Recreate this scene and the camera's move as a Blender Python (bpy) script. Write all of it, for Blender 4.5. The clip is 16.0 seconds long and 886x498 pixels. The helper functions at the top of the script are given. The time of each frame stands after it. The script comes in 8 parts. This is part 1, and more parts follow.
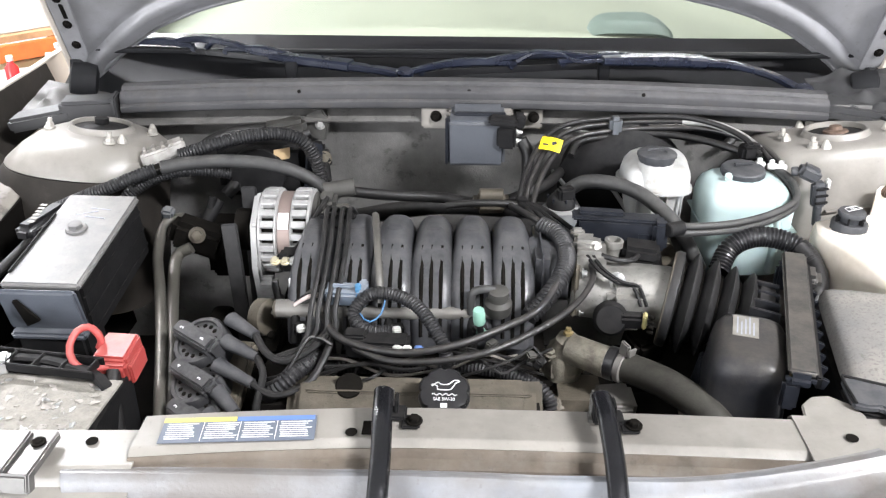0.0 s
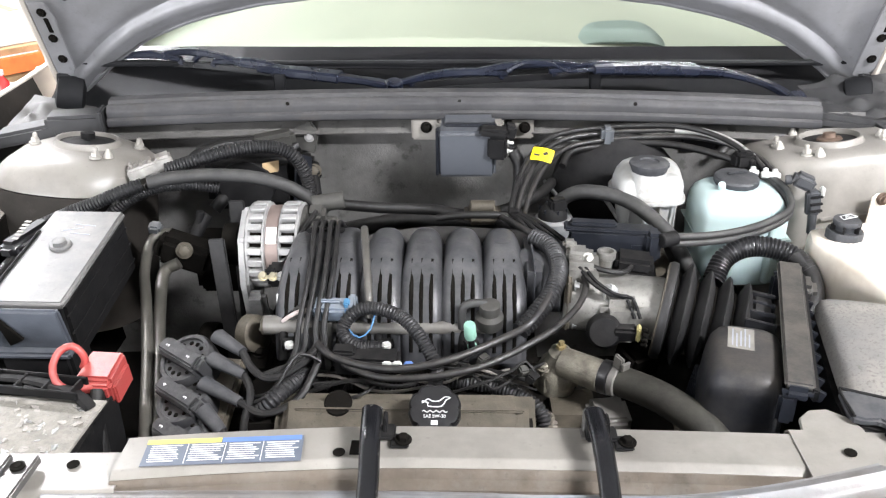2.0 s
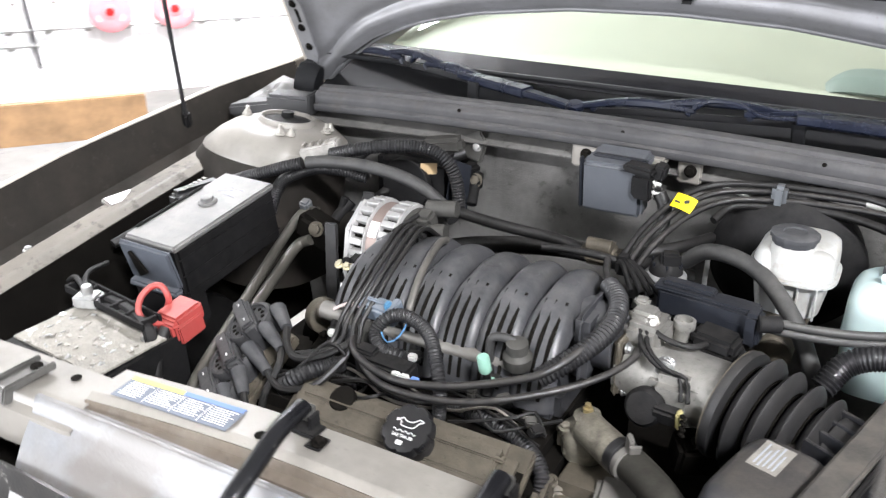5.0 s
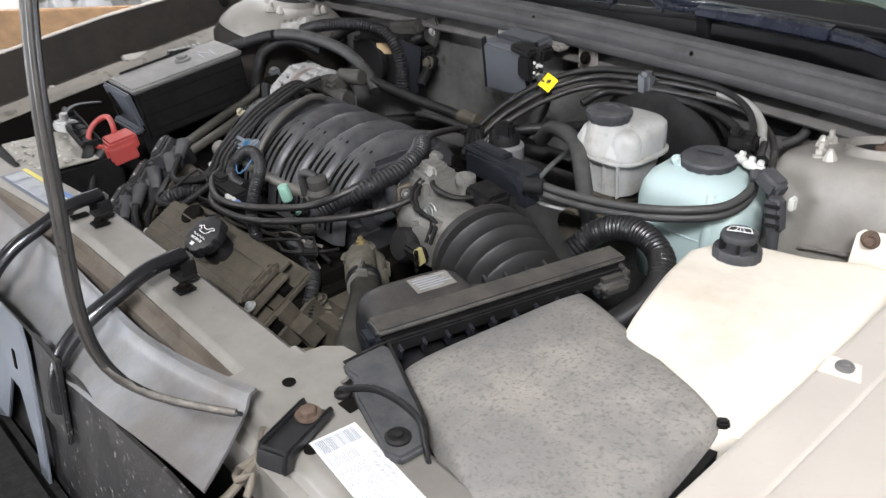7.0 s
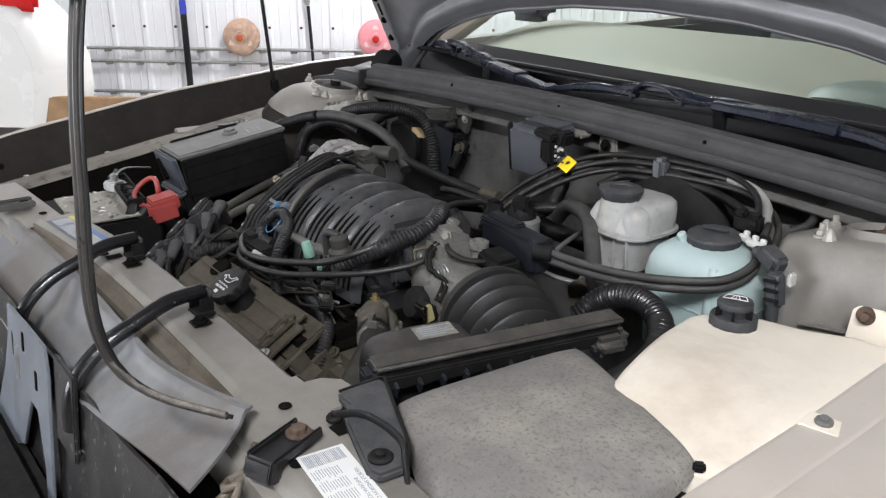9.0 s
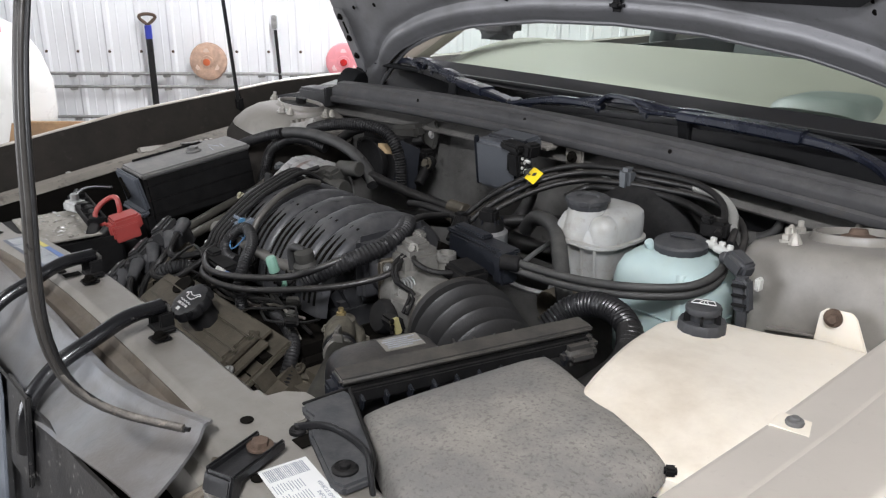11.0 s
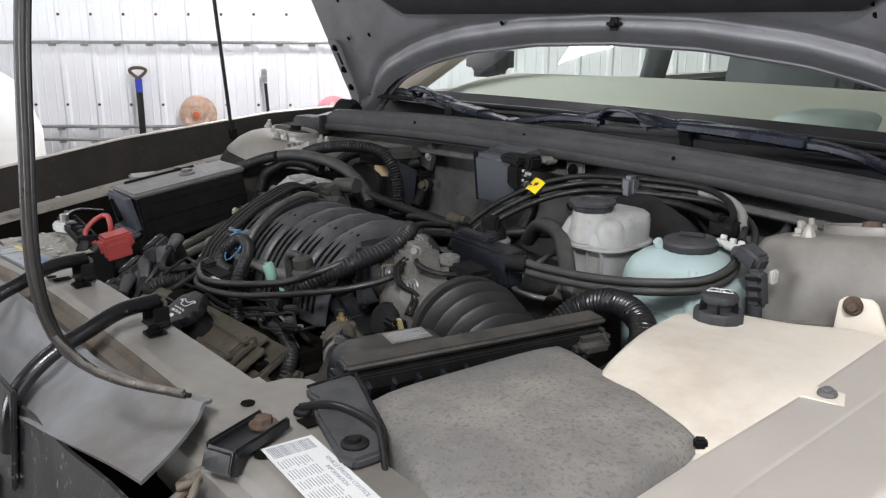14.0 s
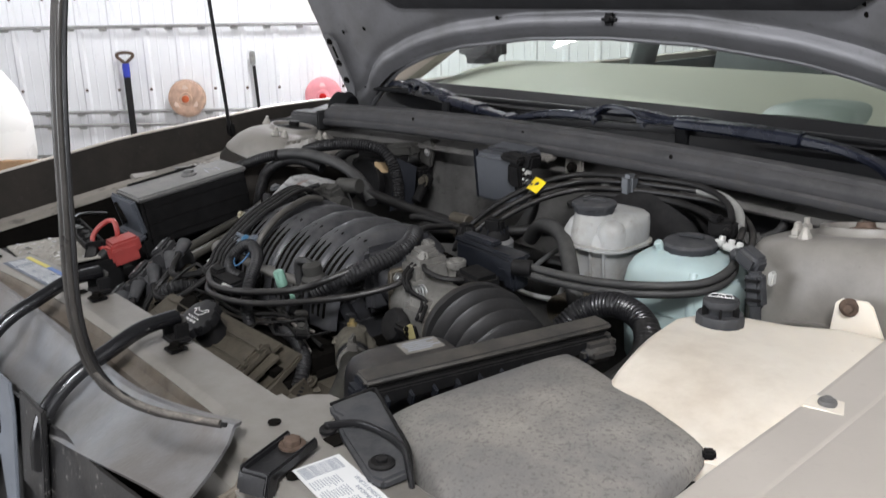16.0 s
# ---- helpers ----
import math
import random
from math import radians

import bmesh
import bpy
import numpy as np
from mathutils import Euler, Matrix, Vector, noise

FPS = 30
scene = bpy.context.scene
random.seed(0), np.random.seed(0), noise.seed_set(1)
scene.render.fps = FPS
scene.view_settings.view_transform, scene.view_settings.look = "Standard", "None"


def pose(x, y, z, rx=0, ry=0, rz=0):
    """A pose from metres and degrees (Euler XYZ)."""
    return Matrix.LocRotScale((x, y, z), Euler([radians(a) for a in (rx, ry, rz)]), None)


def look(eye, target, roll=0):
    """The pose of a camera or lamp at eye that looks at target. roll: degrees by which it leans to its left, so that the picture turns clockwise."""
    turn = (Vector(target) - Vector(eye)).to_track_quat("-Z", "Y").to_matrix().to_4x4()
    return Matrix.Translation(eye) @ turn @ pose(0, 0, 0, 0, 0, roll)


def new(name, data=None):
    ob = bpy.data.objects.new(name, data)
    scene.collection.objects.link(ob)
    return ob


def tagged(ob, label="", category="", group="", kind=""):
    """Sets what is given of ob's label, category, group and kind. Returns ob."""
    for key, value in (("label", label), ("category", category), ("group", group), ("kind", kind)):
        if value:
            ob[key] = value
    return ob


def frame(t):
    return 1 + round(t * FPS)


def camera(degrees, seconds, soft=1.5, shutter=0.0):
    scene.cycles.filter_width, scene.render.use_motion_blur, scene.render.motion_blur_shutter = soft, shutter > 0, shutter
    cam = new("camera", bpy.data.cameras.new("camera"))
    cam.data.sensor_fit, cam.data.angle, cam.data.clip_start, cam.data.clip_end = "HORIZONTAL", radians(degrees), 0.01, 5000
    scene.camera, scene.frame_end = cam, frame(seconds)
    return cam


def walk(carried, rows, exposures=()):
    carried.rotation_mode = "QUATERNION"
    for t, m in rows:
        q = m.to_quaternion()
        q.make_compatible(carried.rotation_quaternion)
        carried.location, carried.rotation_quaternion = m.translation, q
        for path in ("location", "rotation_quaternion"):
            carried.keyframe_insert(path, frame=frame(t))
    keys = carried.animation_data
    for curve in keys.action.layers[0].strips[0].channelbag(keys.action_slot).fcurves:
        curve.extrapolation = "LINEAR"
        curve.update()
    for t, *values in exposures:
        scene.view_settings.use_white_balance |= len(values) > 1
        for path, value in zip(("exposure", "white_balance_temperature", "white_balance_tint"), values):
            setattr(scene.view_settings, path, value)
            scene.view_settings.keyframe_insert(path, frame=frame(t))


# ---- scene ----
cam = camera(55.0, 16.0, soft=1.25, shutter=0.5)
PATH = [
    (0, (0.002, -0.713, 1.385), (-0.056, 1.064, 0.469), 0.1),
    (0.5, (0.009, -0.708, 1.383), (-0.043, 1.074, 0.477), -0.1),
    (1, (0.006, -0.703, 1.384), (-0.055, 1.08, 0.48), -0.2),
    (1.5, (0.007, -0.702, 1.382), (-0.049, 1.088, 0.493), -0.3),
    (2, (0.011, -0.694, 1.382), (-0.04, 1.093, 0.485), -0.4),
    (2.5, (0.008, -0.689, 1.38), (-0.032, 1.1, 0.488), -0.2),
    (3, (0.007, -0.692, 1.384), (-0.03, 1.106, 0.507), -0.3),
    (3.5, (0.025, -0.685, 1.377), (-0.121, 1.111, 0.508), -0.8),
    (5.8, (0.675, -0.383, 1.325), (-0.55, 0.92, 0.43), -3.1),
    (6, (0.729, -0.348, 1.306), (-0.536, 0.898, 0.386), -4.1),
    (6.5, (0.868, -0.343, 1.308), (-0.343, 0.87, 0.278), -1.7),
    (7, (0.991, -0.31, 1.288), (-0.33, 0.848, 0.333), -2.0),
    (7.5, (1.06, -0.291, 1.281), (-0.354, 0.835, 0.424), -1.0),
    (8, (1.08, -0.303, 1.263), (-0.336, 0.873, 0.48), 0.2),
    (8.5, (1.085, -0.328, 1.249), (-0.365, 0.843, 0.522), 0.7),
    (9, (1.072, -0.323, 1.243), (-0.397, 0.831, 0.529), 0.3),
    (9.2, (1.076, -0.321, 1.244), (-0.39, 0.846, 0.546), 0.1),
    (11.5, (1.07, -0.31, 1.216), (-0.369, 0.913, 0.559), 0.0),
    (12, (1.073, -0.308, 1.214), (-0.362, 0.922, 0.562), -0.2),
    (12.5, (1.074, -0.311, 1.211), (-0.355, 0.941, 0.585), -0.1),
    (13, (1.068, -0.327, 1.168), (-0.348, 1.005, 0.699), 0.9),
    (13.5, (1.055, -0.327, 1.138), (-0.385, 0.957, 0.609), 0.4),
    (14, (1.052, -0.327, 1.133), (-0.403, 0.943, 0.615), 0.1),
    (14.5, (1.052, -0.329, 1.128), (-0.403, 0.946, 0.619), 0.0),
    (15, (1.049, -0.329, 1.131), (-0.396, 0.962, 0.635), -0.3),
    (15.5, (1.048, -0.343, 1.156), (-0.393, 0.955, 0.67), -0.8),
    (16, (1.049, -0.355, 1.185), (-0.377, 0.921, 0.604), -1.0),
]
walk(cam, [(t, look(eye, target, roll)) for t, eye, target, roll in PATH],
     [(0.0, 0.4), (3.5, 0.4), (6.0, 0.35), (6.5, 0.2), (7.0, -0.4), (7.5, -0.7), (8.5, -0.9), (9.0, -0.93), (12.5, -0.98), (14.0, -1.05), (16.0, -1.05)])
# ---- world and light ----
world = bpy.data.worlds.new("world")
scene.world = world
world.use_nodes = True
world.node_tree.nodes["Background"].inputs[0].default_value = (0.9, 0.95, 1.0, 1)
world.node_tree.nodes["Background"].inputs[1].default_value = 0.8


def area_lamp(name, at, to, sx, sy, watts, colour):
    data = bpy.data.lights.new(name, "AREA")
    data.shape, data.size, data.size_y, data.energy, data.color = "RECTANGLE", sx, sy, watts, colour
    ob = new(name, data)
    ob.matrix_world = look(at, to)
    return ob


# ceiling tubes: the first glints in the windshield, the other three are added fill
for lx, ly, lw in ((-2.0, 2.2, 330), (1.4, 2.9, 55), (2.2, -1.6, 420), (-2.6, -1.6, 20)):
    area_lamp("ceiling_tube_and_fill_light", (lx, ly, 3.22), (lx, ly, 0), 1.3, 0.28, lw, (0.945, 0.95, 1.0))
# added cool fill lamps before and beside the car, at unseen openings
area_lamp("front_fill_light", (-4.4, -6.8, 1.5), (-0.2, 0.2, 0.9), 5.0, 2.8, 820, (0.92, 0.94, 1.0))
area_lamp("side_fill_light", (6.2, -2.2, 1.8), (0.4, 0.2, 0.8), 4.0, 2.6, 160, (0.92, 0.94, 1.0))


# ---- materials ----
def mat(name, col, rough=0.5, metal=0.0, dust=0.0, dustcol=(0.30, 0.27, 0.23), var=0.2, scale=14.0, bump=0.15, fine=260.0, spec=0.5,
        trans=0.0, sss=0.0, spots=0.0, spotcol=(0.05, 0.045, 0.04), coat=0.0, spotscale=0.0, spotcut=0.60,
        stain=0.0, staincol=(0.1, 0.09, 0.08), stainscale=3.0, staincut=0.45):
    m = bpy.data.materials.new(name)
    m.use_nodes = True
    nt = m.node_tree
    n, l = nt.nodes, nt.links
    b = n["Principled BSDF"]
    tc = n.new("ShaderNodeTexCoord")

    def noise_tex(s, detail=5, rough_=0.6):
        t = n.new("ShaderNodeTexNoise")
        t.inputs["Scale"].default_value, t.inputs["Detail"].default_value, t.inputs["Roughness"].default_value = s, detail, rough_
        l.new(tc.outputs["Object"], t.inputs["Vector"])
        return t.outputs["Fac"]

    def mixc(fac, a, b_):
        x = n.new("ShaderNodeMix")
        x.data_type = "RGBA"
        l.new(fac, x.inputs[0])
        for sock, v in ((x.inputs[6], a), (x.inputs[7], b_)):
            if isinstance(v, tuple):
                sock.default_value = (*v, 1)
            else:
                l.new(v, sock)
        return x.outputs[2]

    def ramp(fac, lo, hi):
        r = n.new("ShaderNodeMapRange")
        r.inputs[1].default_value, r.inputs[2].default_value = lo, hi
        l.new(fac, r.inputs[0])
        return r.outputs[0]

    def mul(a, v):
        x = n.new("ShaderNodeMath")
        x.operation = "MULTIPLY"
        l.new(a, x.inputs[0])
        if isinstance(v, float):
            x.inputs[1].default_value = v
        else:
            l.new(v, x.inputs[1])
        return x.outputs[0]

    big, small = noise_tex(scale), noise_tex(fine, 3)
    lo = tuple(max(c * (1 - var), 0) for c in col)
    hi = tuple(min(c * (1 + var), 1) for c in col)
    c = mixc(ramp(big, 0.3, 0.7), lo, hi)
    r_out = None
    if dust > 0:
        geo = n.new("ShaderNodeNewGeometry")
        sep = n.new("ShaderNodeSeparateXYZ")
        l.new(geo.outputs["Normal"], sep.inputs[0])
        up = ramp(sep.outputs[2], -0.5, 0.9)
        f = mul(mul(up, ramp(noise_tex(scale * 2.3, 6, 0.7), 0.25, 0.65)), dust)
        c = mixc(f, c, dustcol)
    if stain > 0:
        c = mixc(mul(ramp(noise_tex(stainscale, 8, 0.65), staincut, staincut + 0.22), stain), c, staincol)
    if spots > 0:
        c = mixc(mul(ramp(noise_tex(spotscale or scale * 5, 4, 0.7), spotcut, spotcut + 0.08), spots), c, spotcol)
    l.new(c, b.inputs["Base Color"])
    rr = n.new("ShaderNodeMapRange")
    rr.inputs[3].default_value, rr.inputs[4].default_value = max(rough - 0.12, 0.03), min(rough + 0.15, 1)
    l.new(big, rr.inputs[0])
    l.new(rr.outputs[0], b.inputs["Roughness"])
    b.inputs["Metallic"].default_value = metal
    b.inputs["Specular IOR Level"].default_value = spec
    b.inputs["Transmission Weight"].default_value = trans
    b.inputs["Coat Weight"].default_value = coat
    if sss:
        b.inputs["Subsurface Weight"].default_value = sss
        b.inputs["Subsurface Radius"].default_value = (0.02, 0.018, 0.014)
    if bump:
        bp = n.new("ShaderNodeBump")
        bp.inputs["Strength"].default_value, bp.inputs["Distance"].default_value = bump, 0.002
        l.new(small, bp.inputs["Height"])
        l.new(bp.outputs[0], b.inputs["Normal"])
    return m


DUST = (0.22, 0.205, 0.185)
PAINT = mat("champagne_paint", (0.52, 0.475, 0.42), 0.38, 0.15, dust=0.4, dustcol=(0.48, 0.44, 0.38), var=0.07, scale=6, bump=0.03, coat=0.2, spots=0.10, spotscale=90, spotcol=(0.28, 0.25, 0.21))
PAINT_DUSTY = mat("dusty_bay_paint", (0.235, 0.22, 0.197), 0.38, 0.0, spec=0.5, dust=0.45, dustcol=(0.185, 0.17, 0.147), var=0.12, scale=9, bump=0.06, spots=0.25, spotscale=160, spotcol=(0.10, 0.088, 0.075), spotcut=0.62, stain=0.5, staincol=(0.10, 0.09, 0.077), stainscale=7)
HOODPAINT = mat("grey_hood_underside_paint", (0.20, 0.20, 0.208), 0.4, 0.1, var=0.1, scale=5, bump=0.04, spots=0.3, spotscale=70, spotcol=(0.09, 0.088, 0.085), spotcut=0.6, stain=0.7, staincol=(0.105, 0.103, 0.10), stainscale=5)
APRON = mat("grimy_apron_paint", (0.13, 0.118, 0.10), 0.6, 0.0, spec=0.25, dust=0.4, dustcol=(0.14, 0.125, 0.105), var=0.3, scale=10, spots=0.6, spotscale=24, spotcut=0.54, spotcol=(0.03, 0.026, 0.022))
ROD = mat("glossy_black_rod_paint", (0.006, 0.006, 0.007), 0.2, 0.0, spec=0.5, var=0.2, scale=40, spots=0.5, spotscale=110, spotcut=0.66, spotcol=(0.3, 0.29, 0.27))
# dark brown of the inner wing, reused for the left tower's shaded foot
TANDARK = mat("dark_brown_wing_and_skirt_shade", (0.018, 0.0155, 0.013), 0.75, 0.0, spec=0.2, dust=0.05, stain=0.6, staincol=(0.035, 0.029, 0.024), stainscale=9, var=0.25, scale=8, spots=0.3)
BLACK = mat("dusty_black_plastic", (0.006, 0.006, 0.0065), 0.6, 0.0, spec=0.12, dust=0.08, dustcol=DUST, var=0.4, scale=24)
SPLATTER = mat("splattered_black_plastic", (0.010, 0.010, 0.011), 0.35, 0.0, dust=0.1, var=0.3, scale=12, spots=0.8, spotscale=75, spotcut=0.61, spotcol=(0.30, 0.29, 0.27), stain=0.4, staincol=(0.05, 0.047, 0.043), stainscale=10)
BLACKCLEAN = mat("black_plastic", (0.009, 0.009, 0.010), 0.3, 0.0, dust=0.04, dustcol=DUST, var=0.3)
RUBBER = mat("black_rubber_hose", (0.007, 0.0068, 0.007), 0.45, 0.0, spec=0.28, dust=0.09, dustcol=DUST, var=0.35, scale=30)
GLOSSHOSE = mat("glossy_black_tube", (0.008, 0.008, 0.009), 0.38, 0.0, spec=0.4, dust=0.13, var=0.2, scale=30)
# near black for dark metal, and for shade coloured into recesses and holes
DARK = mat("near_black_metal_and_recess_shade", (0.004, 0.0036, 0.003), 0.9, 0.0, spec=0.06, dust=0.04, dustcol=(0.12, 0.10, 0.08), var=0.4)
MANIFOLD = mat("grey_black_manifold_plastic", (0.026, 0.027, 0.031), 0.38, 0.0, spec=0.45, dust=0.42, dustcol=(0.16, 0.155, 0.15), var=0.35, scale=13, spots=0.3, spotscale=60)
ALU = mat("dull_cast_aluminium", (0.235, 0.228, 0.21), 0.45, 0.5, dust=0.35, dustcol=(0.20, 0.185, 0.16), var=0.3, scale=40, bump=0.25, spots=0.5, spotcol=(0.07, 0.06, 0.05))
ALUDIRTY = mat("oily_cast_aluminium", (0.085, 0.074, 0.057), 0.55, 0.2, spec=0.3, dust=0.4, dustcol=(0.082, 0.069, 0.050), var=0.4, scale=30, bump=0.3, spots=0.6, spotcol=(0.03, 0.025, 0.02))
ALUBRIGHT = mat("bright_cast_aluminium", (0.36, 0.355, 0.345), 0.5, 0.35, dust=0.2, dustcol=(0.25, 0.235, 0.21), var=0.2, scale=40, bump=0.25, spots=0.3, spotcol=(0.12, 0.11, 0.10))
STEEL = mat("zinc_steel", (0.42, 0.42, 0.41), 0.4, 0.8, var=0.25, scale=50)
RUST = mat("rusty_steel", (0.12, 0.082, 0.06), 0.8, 0.3, var=0.4, scale=70, bump=0.4)
GREYLID = mat("dusty_grey_lid", (0.10, 0.10, 0.10), 0.55, 0.0, dust=0.8, dustcol=(0.20, 0.19, 0.172), var=0.12, scale=10, spots=0.3, spotscale=120, stain=0.4, staincol=(0.11, 0.107, 0.10), stainscale=14)
AIRBOX = mat("dusty_airbox_plastic", (0.15, 0.147, 0.142), 0.6, 0.0, dust=0.85, dustcol=(0.37, 0.335, 0.285), var=0.15, scale=5, spots=0.65, spotscale=230, spotcut=0.53, spotcol=(0.115, 0.106, 0.096), stain=0.85, staincol=(0.155, 0.15, 0.142), stainscale=4.5, staincut=0.42, bump=0.3)
FLANGE = mat("dusty_flange_plastic", (0.03, 0.03, 0.03), 0.6, 0.0, spec=0.25, dust=0.45, dustcol=(0.15, 0.132, 0.108), var=0.2, scale=12, spots=0.4, spotscale=90)
COVER = mat("dusty_radiator_cover", (0.15, 0.160, 0.176), 0.34, 0.0, dust=0.5, dustcol=(0.29, 0.28, 0.262), var=0.2, scale=7, spots=0.35, spotscale=120, spotcut=0.62, spotcol=(0.09, 0.078, 0.068), stain=0.85, staincol=(0.108, 0.095, 0.082), stainscale=5.5, staincut=0.37)
SNORKEL = mat("dusty_snorkel_plastic", (0.03, 0.032, 0.036), 0.55, 0.0, spec=0.3, dust=0.45, dustcol=(0.15, 0.145, 0.14), var=0.25, scale=16)
HALF = mat("dusty_blue_black_plastic", (0.010, 0.012, 0.017), 0.38, 0.0, spec=0.3, dust=0.5, dustcol=(0.12, 0.105, 0.085), var=0.3, scale=10)
BLUEBLACK = mat("blue_black_plastic", (0.010, 0.012, 0.017), 0.4, 0.0, spec=0.25, dust=0.09, dustcol=DUST, var=0.3)
REDPL = mat("red_plastic", (0.34, 0.045, 0.04), 0.45, 0.0, dust=0.25, dustcol=(0.35, 0.2, 0.17), var=0.12, scale=20)
TEAL = mat("milky_teal_plastic", (0.40, 0.50, 0.49), 0.4, 0.0, dust=0.3, dustcol=(0.33, 0.37, 0.34), var=0.08, scale=8, bump=0.03, sss=0.25)
MILK = mat("milky_white_plastic", (0.40, 0.405, 0.395), 0.42, 0.0, spots=0.35, spotscale=50, spotcol=(0.20, 0.18, 0.14), dust=0.4, dustcol=(0.27, 0.25, 0.20), var=0.06, scale=10, bump=0.04, sss=0.2, stain=0.5, staincol=(0.22, 0.195, 0.155), stainscale=22, staincut=0.48)
TANK = mat("yellowed_white_plastic", (0.81, 0.75, 0.645), 0.45, 0.0, dust=0.55, dustcol=(0.66, 0.59, 0.485), var=0.06, scale=4, bump=0.05, sss=0.2, spots=0.3, spotscale=120, spotcut=0.66, spotcol=(0.42, 0.35, 0.26), stain=0.75, staincol=(0.44, 0.36, 0.265), stainscale=3.6, staincut=0.46)
YELLOW = mat("yellow_tag", (0.85, 0.62, 0.01), 0.5, var=0.05)
GREENPL = mat("pale_green_plastic", (0.21, 0.38, 0.30), 0.45, var=0.1)
WHITEPL = mat("white_plastic", (0.50, 0.50, 0.47), 0.45, var=0.08)
PAPER = mat("white_paper_label", (0.70, 0.70, 0.68), 0.5, var=0.04, bump=0)
INK = mat("dark_print", (0.03, 0.03, 0.035), 0.6, var=0.05, bump=0)
LABELBLUE = mat("blue_label_print", (0.10, 0.18, 0.40), 0.5, var=0.05, bump=0)
LABELSLATE = mat("slate_blue_label", (0.10, 0.115, 0.145), 0.5, var=0.08, bump=0)
LABELGREY = mat("faded_label_print", (0.30, 0.32, 0.35), 0.5, var=0.08, bump=0)
LABELYELLOW = mat("yellow_label_print", (0.58, 0.50, 0.12), 0.5, var=0.05, bump=0)
WIPER = mat("navy_black_wiper", (0.007, 0.0095, 0.019), 0.26, 0.0, dust=0.03, var=0.2, bump=0.03)
COWL = mat("dark_cowl_plastic", (0.006, 0.0062, 0.007), 0.6, 0.0, spec=0.15, dust=0.03, dustcol=(0.14, 0.14, 0.13), var=0.3, stain=0.3, staincol=(0.02, 0.02, 0.021), stainscale=8)
FRIT = mat("black_glass_frit", (0.008, 0.008, 0.009), 0.12, var=0.1, bump=0)
PAD = mat("charcoal_insulation_pad", (0.020, 0.020, 0.022), 0.95, var=0.3, scale=20, bump=0.6)
DASH = mat("beige_dashboard", (0.33, 0.322, 0.262), 0.6, var=0.06, scale=5)
SEAT = mat("dark_interior", (0.10, 0.11, 0.11), 0.8, var=0.2)
WALLWHITE = mat("white_ribbed_metal", (0.87, 0.875, 0.89), 0.45, 0.0, var=0.04, scale=2, bump=0.02, spots=0.06, spotcol=(0.5, 0.5, 0.5), stain=0.12, staincol=(0.62, 0.62, 0.63), stainscale=1.2)
# dim tone chosen so unseen walls throw less light into the bay
DIMWALL = mat("dim_unseen_wall_grey", (0.22, 0.21, 0.20), 0.7, var=0.12, scale=2, bump=0.05, spots=0.2)
CONCRETE = mat("stained_concrete", (0.20, 0.19, 0.175), 0.8, var=0.25, scale=3, bump=0.3, spots=0.3)
CRUST = mat("white_battery_crust", (0.30, 0.28, 0.25), 0.8, var=0.3, scale=80, bump=0.8)
# ceiling tone lowered for less bounce
CEIL = mat("dim_unseen_ceiling_grey", (0.45, 0.455, 0.46), 0.5, var=0.04, scale=2)
ORANGE = mat("orange_shelf_beam", (0.50, 0.13, 0.03), 0.5, var=0.2)
WOOD = mat("brown_board", (0.30, 0.18, 0.09), 0.65, var=0.3, scale=12)
CARD = mat("cardboard", (0.50, 0.36, 0.20), 0.8, var=0.1)
CARWHITE = mat("white_car_paint", (0.80, 0.79, 0.76), 0.25, var=0.02, scale=3, bump=0, coat=0.5)
BLUEPL = mat("blue_plastic", (0.04, 0.06, 0.45), 0.45, var=0.1)
DISCORANGE = mat("faded_orange_disc", (0.52, 0.35, 0.26), 0.55, var=0.3, scale=20)
DISCPINK = mat("pink_disc", (0.78, 0.30, 0.33), 0.55, var=0.1, scale=20)
DISCPALE = mat("pale_orange_moulding", (0.66, 0.52, 0.44), 0.55, var=0.2)
DISCPINKPALE = mat("pale_pink_moulding", (0.80, 0.55, 0.56), 0.55, var=0.15)
DISCHUB = mat("orange_hub", (0.55, 0.12, 0.04), 0.5, var=0.1)
SILVER = mat("silver_sticker", (0.22, 0.205, 0.18), 0.5, 0.1, var=0.25, scale=40, spots=0.4)
WHITESTUD = mat("frosted_bolt_paint", (0.36, 0.345, 0.31), 0.5, 0.3, dust=0.4, var=0.1)


def glass_mat(name, tint, rough=0.02):
    m = bpy.data.materials.new(name)
    m.use_nodes = True
    n, l = m.node_tree.nodes, m.node_tree.links
    n.remove(n["Principled BSDF"])
    tr, gl, fr, mx = n.new("ShaderNodeBsdfTransparent"), n.new("ShaderNodeBsdfGlossy"), n.new("ShaderNodeFresnel"), n.new("ShaderNodeMixShader")
    tr.inputs[0].default_value = (*tint, 1)
    gl.inputs["Roughness"].default_value = rough
    fr.inputs[0].default_value = 1.5
    l.new(fr.outputs[0], mx.inputs[0])
    l.new(tr.outputs[0], mx.inputs[1])
    l.new(gl.outputs[0], mx.inputs[2])
    l.new(mx.outputs[0], n["Material Output"].inputs[0])
    return m


GLASS = glass_mat("green_tinted_windshield", (0.66, 0.73, 0.68))
REDLENS = mat("red_lens", (0.55, 0.02, 0.02), 0.15, var=0.1, bump=0)


def glow(name, col, strength):
    m = bpy.data.materials.new(name)
    m.use_nodes = True
    b = m.node_tree.nodes["Principled BSDF"]
    b.inputs["Base Color"].default_value = (*col, 1)
    b.inputs["Emission Color"].default_value = (*col, 1)
    b.inputs["Emission Strength"].default_value = strength
    return m


TUBEGLOW = glow("lit_tube", (1.0, 0.98, 0.95), 25)


